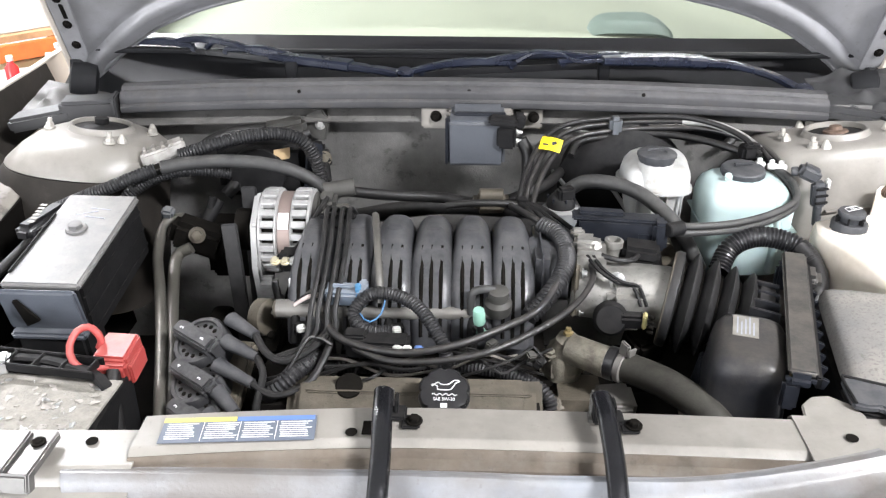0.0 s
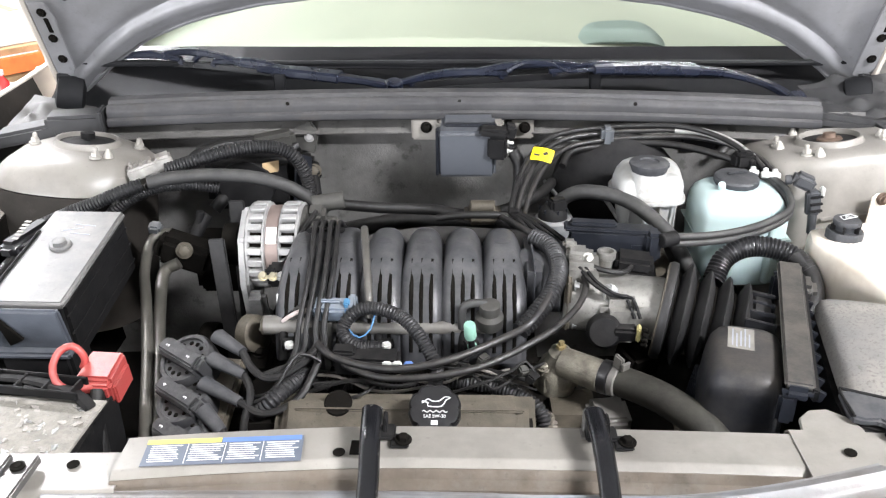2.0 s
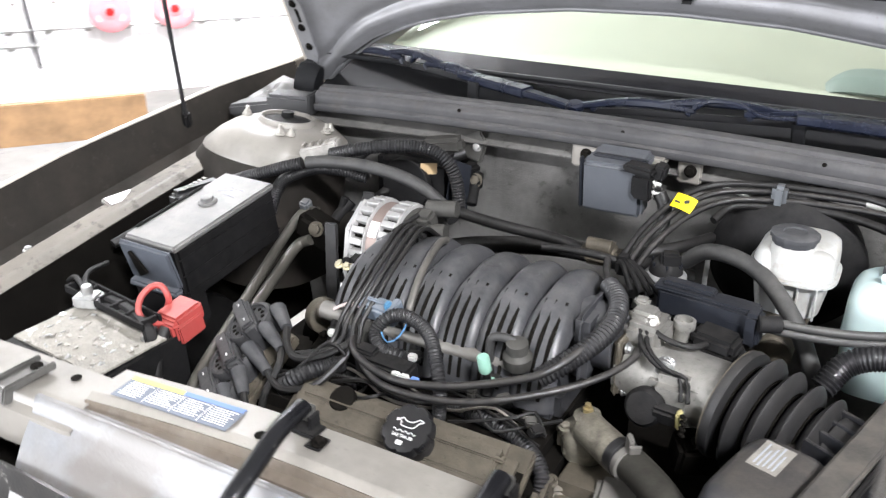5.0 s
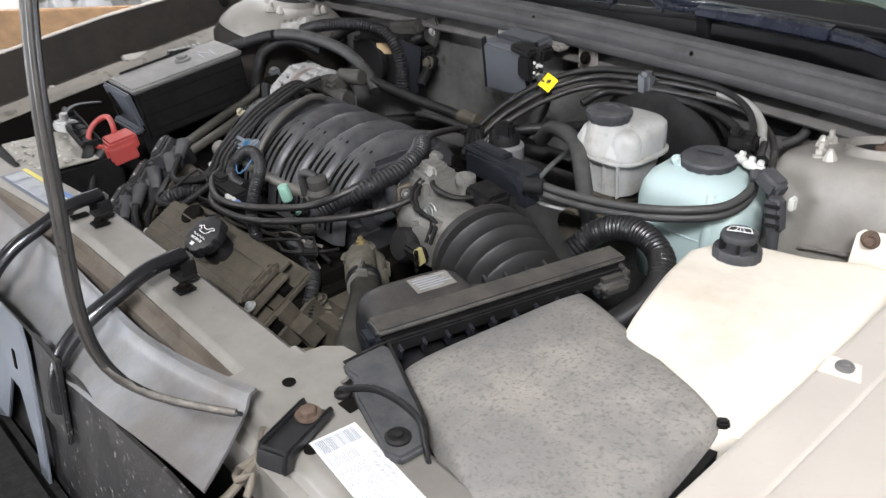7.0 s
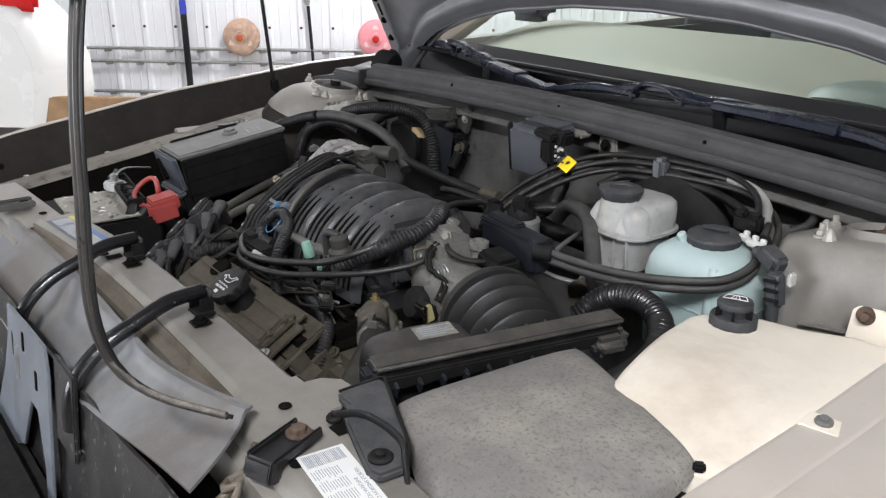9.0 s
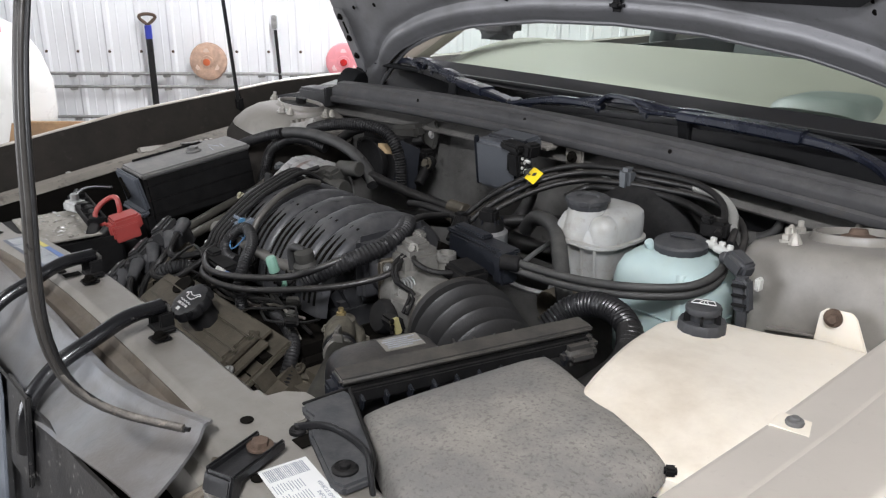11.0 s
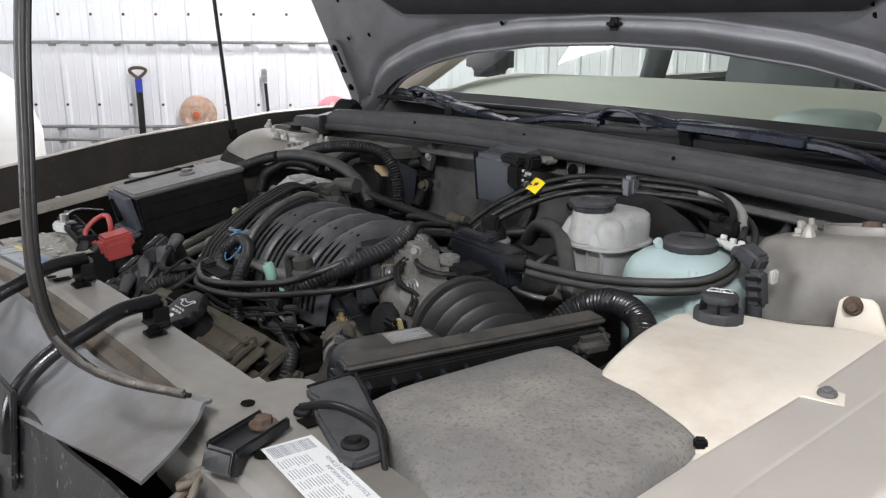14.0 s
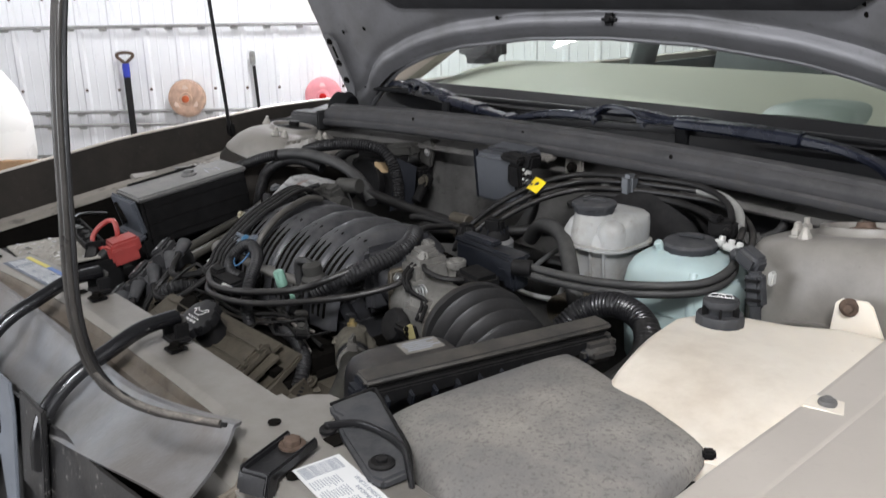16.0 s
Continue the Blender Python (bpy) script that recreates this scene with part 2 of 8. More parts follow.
# ---- mesh helpers ----
def thing(name, at, label, category, group="", kind=""):
    ob = new(name)
    ob.empty_display_size = 0.03
    ob.location = at
    return tagged(ob, label, category, group, kind)


def finish(name, bm, material, smooth=38):
    me = bpy.data.meshes.new(name)
    bmesh.ops.recalc_face_normals(bm, faces=bm.faces)
    bm.to_mesh(me)
    bm.free()
    me.materials.append(material)
    if smooth:
        me.polygons.foreach_set("use_smooth", [True] * len(me.polygons))
        me.set_sharp_from_angle(angle=radians(smooth))
    return me


def part(name, bm, material, parent, label="", smooth=38):
    ob = new(name, finish(name, bm, material, smooth))
    ob.parent = parent
    if parent.type == "EMPTY":
        ob.matrix_parent_inverse = parent.matrix_basis.inverted()
    if label:
        ob["label"] = label
    return ob


def solid(name, bm, material, label, category, group="", kind="", smooth=38):
    return tagged(new(name, finish(name, bm, material, smooth)), label, category, group, kind)


def join(*bms):
    out = bmesh.new()
    for b in bms:
        me = bpy.data.meshes.new("tmp")
        b.to_mesh(me)
        b.free()
        out.from_mesh(me)
        bpy.data.meshes.remove(me)
    return out


def moved(bm, m):
    bm.transform(m)
    return bm


def rbox(c, s, rot=(0, 0, 0), bev=0.004, seg=2, taper=1.0):
    """A box of size s round c, its edges rounded; taper shrinks its top."""
    bm = bmesh.new()
    bmesh.ops.create_cube(bm, size=1)
    for v in bm.verts:
        k = taper if v.co.z > 0 else 1.0
        v.co = (v.co.x * s[0] * k, v.co.y * s[1] * k, v.co.z * s[2])
    if bev:
        bmesh.ops.bevel(bm, geom=bm.edges[:], offset=min(bev, min(s) * 0.45), segments=seg, affect="EDGES")
    bm.transform(pose(*c, *rot))
    return bm


def axis_matrix(a, b):
    d = Vector(b) - Vector(a)
    return Matrix.Translation(a) @ d.to_track_quat("Z", "Y").to_matrix().to_4x4(), d.length


def lathe(profile, a, b=(0, 0, 1), n=32, lobes=0, depth=0.0):
    """Turns (radius, height) pairs about the line from a along b."""
    m, _ = axis_matrix(a, Vector(a) + Vector(b))
    bm = bmesh.new()
    rings = []
    for r, h in profile:
        ring = []
        for k in range(n):
            w = 2 * math.pi * k / n
            rr = r * (1 - depth * max(0, math.cos(w * lobes)) ** 3) if lobes else r
            ring.append(bm.verts.new((rr * math.cos(w), rr * math.sin(w), h)))
        rings.append(ring)
    for p, q in zip(rings, rings[1:]):
        for k in range(n):
            bm.faces.new((p[k], p[(k + 1) % n], q[(k + 1) % n], q[k]))
    bm.faces.new(rings[0][::-1])
    bm.faces.new(rings[-1])
    bm.transform(m)
    return bm


def cyl(a, b, r, r2=None, n=20, bev=0.0015):
    r2 = r if r2 is None else r2
    h = (Vector(b) - Vector(a)).length
    bev = min(bev, r * 0.4, r2 * 0.4, h * 0.4)
    return lathe([(r - bev, 0), (r, bev), (r2, h - bev), (r2 - bev, h)], a, Vector(b) - Vector(a), n)


def bolt(at, axis, r=0.007, h=0.006):
    return join(lathe([(r * 1.5, 0), (r * 1.5, 0.0015), (r * 1.5, 0.002)], at, axis, 20), lathe([(r, 0.001), (r, h), (r * 0.8, h + 0.001)], at, axis, 6))


def spline(pts, step=0.008):
    pts = [Vector(p) for p in pts]
    p = [2 * pts[0] - pts[1], *pts, 2 * pts[-1] - pts[-2]]
    out = []
    for i in range(1, len(p) - 2):
        k = max(2, int((p[i + 1] - p[i]).length / step))
        for j in range(k):
            t = j / k
            out.append(0.5 * ((2 * p[i]) + (p[i + 1] - p[i - 1]) * t + (2 * p[i - 1] - 5 * p[i] + 4 * p[i + 1] - p[i + 2]) * t * t
                              + (3 * p[i] - p[i - 1] - 3 * p[i + 1] + p[i + 2]) * t ** 3))
    return out + [pts[-1]]


def tube(pts, r, n=12, step=0.008, corr=0.0, pitch=0.007, r2=None, flat=1.0):
    """A hose along a smooth line; corr is the depth of its corrugations."""
    line = spline(pts, pitch / 4 if corr else step)
    bm = bmesh.new()
    up = Vector((0.13, 0.21, 0.97))
    rings, run = [], 0.0
    for i, c in enumerate(line):
        d = (line[min(i + 1, len(line) - 1)] - line[max(i - 1, 0)]).normalized()
        u = (up - d * up.dot(d)).normalized()
        v = d.cross(u)
        up = u
        if i:
            run += (c - line[i - 1]).length
        rr = r + ((r2 - r) * i / (len(line) - 1) if r2 else 0)
        if corr:
            rr -= corr * (0.5 - 0.5 * math.copysign(abs(math.cos(run / pitch * 2 * math.pi)) ** 0.6, math.cos(run / pitch * 2 * math.pi)))
        rings.append([bm.verts.new(c + (u * math.cos(w) * flat + v * math.sin(w)) * rr) for w in [2 * math.pi * k / n for k in range(n)]])
    for p, q in zip(rings, rings[1:]):
        for k in range(n):
            bm.faces.new((p[k], p[(k + 1) % n], q[(k + 1) % n], q[k]))
    bm.faces.new(rings[0][::-1])
    bm.faces.new(rings[-1])
    return bm


def ribbon(pts, sizes, up=(0, 0, 1), step=0.006):
    """A bar with a rounded oblong section along a smooth line; sizes: (width, height) at each point."""
    line = spline(pts, step)
    n = len(line)
    bm = bmesh.new()
    rings = []
    for i, c in enumerate(line):
        d = (line[min(i + 1, n - 1)] - line[max(i - 1, 0)]).normalized()
        side = d.cross(Vector(up)).normalized()
        top = side.cross(d)
        k = i / (n - 1) * (len(sizes) - 1)
        a, b = sizes[min(int(k), len(sizes) - 1)], sizes[min(int(k) + 1, len(sizes) - 1)]
        w, h = lerp(a[0], b[0], k - int(k)) / 2, lerp(a[1], b[1], k - int(k)) / 2
        q = min(w, h) * 0.45
        rings.append([bm.verts.new(c + side * x + top * z) for x, z in ((w, h - q), (w - q, h), (q - w, h), (-w, h - q), (-w, q - h), (q - w, -h), (w - q, -h), (w, q - h))])
    for p, q in zip(rings, rings[1:]):
        for k in range(8):
            bm.faces.new((p[k], p[(k + 1) % 8], q[(k + 1) % 8], q[k]))
    bm.faces.new(rings[0][::-1])
    bm.faces.new(rings[-1])
    return bm


def plate(poly, thick, m=Matrix(), bev=0.002, seg=2):
    """A flat shape from (x, y) corners, thick along z, laid by m."""
    bm = bmesh.new()
    vs = [bm.verts.new((x, y, 0)) for x, y in poly]
    f = bm.faces.new(vs)
    r = bmesh.ops.extrude_face_region(bm, geom=[f])
    bmesh.ops.translate(bm, verts=[v for v in r["geom"] if isinstance(v, bmesh.types.BMVert)], vec=(0, 0, thick))
    if bev:
        bmesh.ops.bevel(bm, geom=bm.edges[:], offset=min(bev, abs(thick) * 0.45), segments=seg, affect="EDGES")
    bm.transform(m)
    return bm


def sheet(fn, nu, nv, thick):
    """A bent sheet: fn(u, v) gives a place for u, v in 0..1; it gets that thickness below."""
    bm = bmesh.new()
    g = [[Vector(fn(i / nu, j / nv)) for j in range(nv + 1)] for i in range(nu + 1)]
    top = [[bm.verts.new(p) for p in row] for row in g]
    low = []
    for i in range(nu + 1):
        row = []
        for j in range(nv + 1):
            du = g[min(i + 1, nu)][j] - g[max(i - 1, 0)][j]
            dv = g[i][min(j + 1, nv)] - g[i][max(j - 1, 0)]
            nn = du.cross(dv)
            row.append(bm.verts.new(g[i][j] - nn.normalized() * thick))
        low.append(row)
    for i in range(nu):
        for j in range(nv):
            bm.faces.new((top[i][j], top[i + 1][j], top[i + 1][j + 1], top[i][j + 1]))
            bm.faces.new((low[i][j], low[i][j + 1], low[i + 1][j + 1], low[i + 1][j]))
    edge = [(i, 0) for i in range(nu)] + [(nu, j) for j in range(nv)] + [(i, nv) for i in range(nu, 0, -1)] + [(0, j) for j in range(nv, 0, -1)]
    for (a, b), (c, d) in zip(edge, edge[1:] + edge[:1]):
        bm.faces.new((top[a][b], low[a][b], low[c][d], top[c][d]))
    return bm


def skin(fn, nu, nv):
    """A bent pane with no back, for glass."""
    bm = bmesh.new()
    g = [[bm.verts.new(fn(i / nu, j / nv)) for j in range(nv + 1)] for i in range(nu + 1)]
    for i in range(nu):
        for j in range(nv):
            bm.faces.new((g[i][j], g[i + 1][j], g[i + 1][j + 1], g[i][j + 1]))
    return bm


def loft(levels, n=40):
    """A smooth vessel from levels (z, cx, cy, half x, half y, squareness)."""
    bm = bmesh.new()
    rings = []
    for z, cx, cy, sx, sy, p in levels:
        ring = []
        for k in range(n):
            w = 2 * math.pi * k / n
            c, s = math.cos(w), math.sin(w)
            ring.append(bm.verts.new((cx + sx * math.copysign(abs(c) ** (2 / p), c), cy + sy * math.copysign(abs(s) ** (2 / p), s), z)))
        rings.append(ring)
    for a, b in zip(rings, rings[1:]):
        for k in range(n):
            bm.faces.new((a[k], a[(k + 1) % n], b[(k + 1) % n], b[k]))
    bm.faces.new(rings[0][::-1])
    bm.faces.new(rings[-1])
    return bm


def lerp(a, b, t):
    return a + (b - a) * t


def curve_through(pairs, x):
    """Straight lines through (x, value) pairs."""
    for (x0, y0), (x1, y1) in zip(pairs, pairs[1:]):
        if x <= x1:
            return lerp(y0, y1, min(max((x - x0) / (x1 - x0), 0), 1))
    return pairs[-1][1]


def lettering(text, size, m, material, parent, name="lettering", depth=0.0004):
    cu = bpy.data.curves.new(name, "FONT")
    cu.body, cu.size, cu.extrude, cu.align_x, cu.align_y = text, size, depth, "CENTER", "CENTER"
    ob = bpy.data.objects.new(name, cu)
    scene.collection.objects.link(ob)
    me = bpy.data.meshes.new_from_object(ob.evaluated_get(bpy.context.evaluated_depsgraph_get()))
    bpy.data.objects.remove(ob)
    bpy.data.curves.remove(cu)
    bm = bmesh.new()
    bm.from_mesh(me)
    bpy.data.meshes.remove(me)
    bm.transform(m)
    return part(name, bm, material, parent, smooth=0)


def bars(rows, m, material, parent, name="print_bar"):
    """Lines of unreadable print: (x, y, width, height) bars on a label."""
    for x, y, w, h in rows:
        part(name, moved(rbox((x + w / 2, y, 0), (w, h, 0.0005), bev=0), m), material, parent, smooth=0)


def frame_at(o, ex, ey):
    """A pose with its x along ex and its y near ey."""
    ex = Vector(ex).normalized()
    ez = ex.cross(Vector(ey)).normalized()
    ey = ez.cross(ex)
    m = Matrix((ex, ey, ez)).transposed().to_4x4()
    m.translation = o
    return m


# ---- garage ----
def garage():
    floor = solid("floor", rbox((0, 1, -0.05), (16, 16, 0.1), bev=0), CONCRETE, "stained grey concrete garage floor", "floor", kind="structure")
    # the ribbed wall stands askew to the car
    along, out = Vector((0.6592, 0.7519, 0)), Vector((0.7519, -0.6592, 0))
    o = Vector((-3.393, 3.605, 0))
    m = frame_at(o, along, (0, 0, 1))

    def panel_profile(a, b, pitch, h):
        pts = []
        k = math.floor(a / pitch)
        while k * pitch < b:
            s = k * pitch
            pts += [(s - 0.026, 0), (s - 0.012, h), (s + 0.012, h), (s + 0.026, 0)]
            for q in (0.075, 0.15):
                pts += [(s + q - 0.006, 0), (s + q, 0.003), (s + q + 0.006, 0)]
            k += 1
        return pts

    bm = bmesh.new()
    prof = panel_profile(-6, 6, 0.2194, 0.013)
    lo = [bm.verts.new((x, 0, y)) for x, y in prof]
    hi = [bm.verts.new((x, 3.4, y)) for x, y in prof]
    for k in range(len(prof) - 1):
        bm.faces.new((lo[k], lo[k + 1], hi[k + 1], hi[k]))
    back = join(bm, rbox((0, 1.7, -0.06), (12, 3.4, 0.1), bev=0))
    wall = solid("wall_north", moved(back, m), WALLWHITE, "white ribbed sheet-metal garage wall", "wall", kind="structure", smooth=0)
    screws = join(*[lathe([(0.010, 0), (0.010, 0.005), (0.005, 0.008)], m @ Vector((-4 + 0.2194 * k + 0.055, z, 0.012)), out, 8) for k in range(30) for z in (0.57, 1.172)])
    part("screw_row", screws, RUST, wall, smooth=0)
    for z, s0, s1, sag in ((0.99, -4.2, 0.4, 0.0), (0.425, -3.4, 0.3, 0), (0.335, -3.4, -1.2, 0), (0.125, -3.4, -1.5, 0)):
        pts = [m @ Vector((lerp(s0, s1, k / 8), z, 0.05)) for k in range(9)]
        rail = thing("wall_rod", pts[0], "grey steel rod held along the ribbed wall", "rod", "wall rods")
        part("rod", tube(pts, 0.011, 8, 0.3), STEEL, rail)
        for k in range(2, 19):
            if s0 < -4 + 0.2194 * k < s1:
                part("bracket", rbox(m @ Vector((-4 + 0.2194 * k, z - 0.012, 0.03)), (0.02, 0.05, 0.03), bev=0.003), STEEL, rail)
    for name, s, col, hub in (("plate_disc", -1.723, DISCORANGE, DISCHUB), ("plate_disc", -0.79, DISCPINK, REDLENS), ("plate_disc", -0.42, DISCPINK, REDLENS)):
        d = thing(name, m @ Vector((s, 0.51, 0.02)), ("faded orange" if col is DISCORANGE else "pink") + " round dished disc hung on the wall", "disc", "discs on the wall")
        part("dish", lathe([(0.126, 0), (0.128, 0.015), (0.122, 0.04), (0.09, 0.055), (0.045, 0.05), (0.04, 0.058), (0.01, 0.06)], m @ Vector((s, 0.508, 0.03)), out, 40), col, d)
        part("hub", lathe([(0.024, 0), (0.024, 0.008), (0.016, 0.012)], m @ Vector((s, 0.508, 0.088)), out, 24), hub, d)
        for a in (90, 210, 330):
            part("moulding", plate([(-0.022, -0.012), (0.022, -0.012), (0.012, 0.014), (-0.012, 0.014)], 0.006, m @ Matrix.Translation((s + 0.078 * math.cos(radians(a)), 0.508 + 0.078 * math.sin(radians(a)), 0.080)) @ Matrix.Rotation(radians(a - 90), 4, "Z"), 0.002), DISCPALE if col is DISCORANGE else DISCPINKPALE, d)
    shovel = thing("long_handled_tool", m @ Vector((-2.11, 0.0, 0.06)), "black-handled shovel with a blue grip collar on the wall", "shovel")
    part("handle", cyl(m @ Vector((-2.11, 0.1, 0.06)), m @ Vector((-2.11, 0.66, 0.06)), 0.022), BLACKCLEAN, shovel)
    part("collar", cyl(m @ Vector((-2.11, 0.66, 0.06)), m @ Vector((-2.11, 0.75, 0.06)), 0.023), BLUEPL, shovel)
    part("grip", tube([m @ Vector(p) for p in ((-2.11, 0.75, 0.06), (-2.165, 0.80, 0.06), (-2.14, 0.82, 0.06), (-2.08, 0.82, 0.06), (-2.055, 0.80, 0.06), (-2.11, 0.75, 0.06))], 0.011, 8), RUST, shovel)
    part("blade", rbox(m @ Vector((-2.11, 0.06, 0.06)), (0.2, 0.02, 0.1), (0, 0, 49), 0.006), STEEL, shovel)
    tool = thing("long_handled_tool", m @ Vector((-1.24, 0.0, 0.06)), "thin black rod tool with a steel head hung on the wall", "tool")
    part("handle", cyl(m @ Vector((-1.225, 0.2, 0.05)), m @ Vector((-1.25, 0.72, 0.05)), 0.011), BLACKCLEAN, tool)
    part("head", rbox(m @ Vector((-1.255, 0.77, 0.05)), (0.035, 0.03, 0.09), (0, 0, 49), 0.006), STEEL, tool)
    # low brown bench board by the wall
    bench = thing("low_bench", m @ Vector((-1.6, 0, 1.6)), "low brown wooden bench board on legs near the wall", "bench")
    mm = m @ Matrix.Translation((-1.5, 0, 1.72))
    part("board", moved(rbox((0, 0.32, 0), (1.7, 0.18, 0.04), bev=0.005), mm), WOOD, bench)
    for s in (-0.75, 0.75):
        part("leg", moved(rbox((s, 0.12, -0.03), (0.05, 0.24, 0.05), bev=0.004), mm), WOOD, bench)
    # shelving further along the wall
    rack = thing("storage_rack", m @ Vector((1.1, 0, 0.6)), "steel storage rack with orange beams and wooden shelves", "rack")
    mm = m @ Matrix.Translation((1.15, 0, 0.85))
    for s in (-0.8, 0.8):
        for d in (-0.3, 0.3):
            part("upright", moved(rbox((s, 0.27, d), (0.05, 0.54, 0.05), bev=0.004), mm), STEEL, rack)
    for z in (0.06, 0.36):
        part("shelf", moved(rbox((0, z + 0.06, 0), (1.6, 0.03, 0.6), bev=0.003), mm), WOOD, rack)
        part("beam", moved(rbox((0, z, 0.31), (1.6, 0.08, 0.03), bev=0.004), mm), ORANGE, rack)
    for s, z, w, h, col in ((-0.5, 0.137, 0.3, 0.16, CARD), (-0.1, 0.137, 0.34, 0.17, CARD), (0.35, 0.137, 0.3, 0.15, CARD), (-0.5, 0.437, 0.34, 0.16, WHITEPL), (-0.05, 0.437, 0.35, 0.2, WHITEPL), (0.42, 0.437, 0.3, 0.14, CARD)):
        box = thing("storage_box", mm @ Vector((s, z, 0)), "brown cardboard box on the storage rack" if col is CARD else "white plastic box on the storage rack", "box", "boxes on the rack")
        part("carton", moved(rbox((s, z + h / 2, 0.05), (w, h, 0.4), bev=0.006), mm), col, box)
        part("tape", moved(rbox((s, z + h, 0.05), (0.05, 0.002, 0.4), bev=0), mm), WOOD, box)
    # low trolley with red and blue bottles before the rack
    tr = thing("tool_trolley", (-1.75, 2.75, 0), "low grey trolley with red and blue bottles", "trolley")
    part("top", rbox((-1.75, 2.75, 0.36), (0.7, 0.5, 0.04), (0, 0, 30), 0.01), STEEL, tr)
    for dx, dy in ((-0.25, -0.2), (0.25, -0.2), (-0.25, 0.2), (0.25, 0.2)):
        part("leg", cyl((-1.75 + dx, 2.75 + dy, 0), (-1.75 + dx, 2.75 + dy, 0.35), 0.02), STEEL, tr)
    for k, (dx, dy, col) in enumerate(((-0.12, -0.1, REDLENS), (0.02, -0.05, BLUEPL), (0.14, 0.05, WHITEPL), (-0.02, 0.12, REDLENS), (0.2, -0.12, BLUEPL))):
        bt = thing("plastic_bottle", (-1.75 + dx, 2.75 + dy, 0.38), ("red", "blue", "white", "red", "blue")[k] + " plastic bottle standing on the trolley", "bottle", "bottles on the trolley")
        part("flask", lathe([(0.02, 0), (0.027, 0.004), (0.027, 0.07), (0.012, 0.09), (0.012, 0.10)], (-1.75 + dx, 2.75 + dy, 0.38), (0, 0, 1), 20), col, bt)
        part("cap", lathe([(0.014, 0), (0.014, 0.018), (0.012, 0.02)], (-1.75 + dx, 2.75 + dy, 0.479), (0, 0, 1), 16), WHITEPL, bt)
    # unseen closing walls and ceiling, toned grey to cut bounced light
    # the gap in this wall is added for the side fill lamp
    east = join(rbox((8.05, 4.6, 1.7), (0.1, 8.8, 3.4), bev=0), rbox((8.05, -5.8, 1.7), (0.1, 2.4, 3.4), bev=0), rbox((8.05, -2.2, 3.2), (0.1, 4.8, 0.4), bev=0))
    solid("wall_east", east, DIMWALL, "unseen dim grey garage wall with an added opening for the side fill light", "wall", kind="structure")
    for name, c, s in (("wall_rear", (0, 9.05, 1.7), (16, 0.1, 3.4)), ("wall_west", (-8.05, 1, 1.7), (0.1, 16, 3.4))):
        solid(name, rbox(c, s, bev=0), DIMWALL, "unseen garage wall in dim grey to cut bounced light", "wall", kind="structure")
    # the gap in this wall is added for the front fill lamp
    front = join(rbox((-7.5, -7.05, 1.7), (1.0, 0.1, 3.4), bev=0), rbox((3.1, -7.05, 1.7), (9.8, 0.1, 3.4), bev=0), rbox((-4.4, -7.05, 3.15), (5.2, 0.1, 0.5), bev=0))
    solid("wall_south", front, DIMWALL, "unseen dim grey garage wall with an added opening for the front fill light", "wall", kind="structure")
    solid("ceiling", rbox((0, 1, 3.45), (16, 16, 0.1), bev=0), CEIL, "unseen garage ceiling in dim grey to cut bounced light", "ceiling", kind="structure")
    # only the first fixture is known; the rest are added for the fill lights
    for x, y in ((-2.0, 2.2), (1.4, 2.9), (2.2, -1.6), (-2.6, -1.6)):
        t = thing("ceiling_tube_and_fill_lamp", (x, y, 3.4), "lit white fluorescent tube lamp under the ceiling, three of the four added as fill", "ceiling light", "ceiling lamps")
        part("housing", rbox((x, y, 3.36), (1.4, 0.3, 0.08), bev=0.01), WHITEPL, t)
        for d in (-0.08, 0.08):
            part("tube", cyl((x - 0.62, y + d, 3.29), (x + 0.62, y + d, 3.29), 0.018), TUBEGLOW, t)


garage()


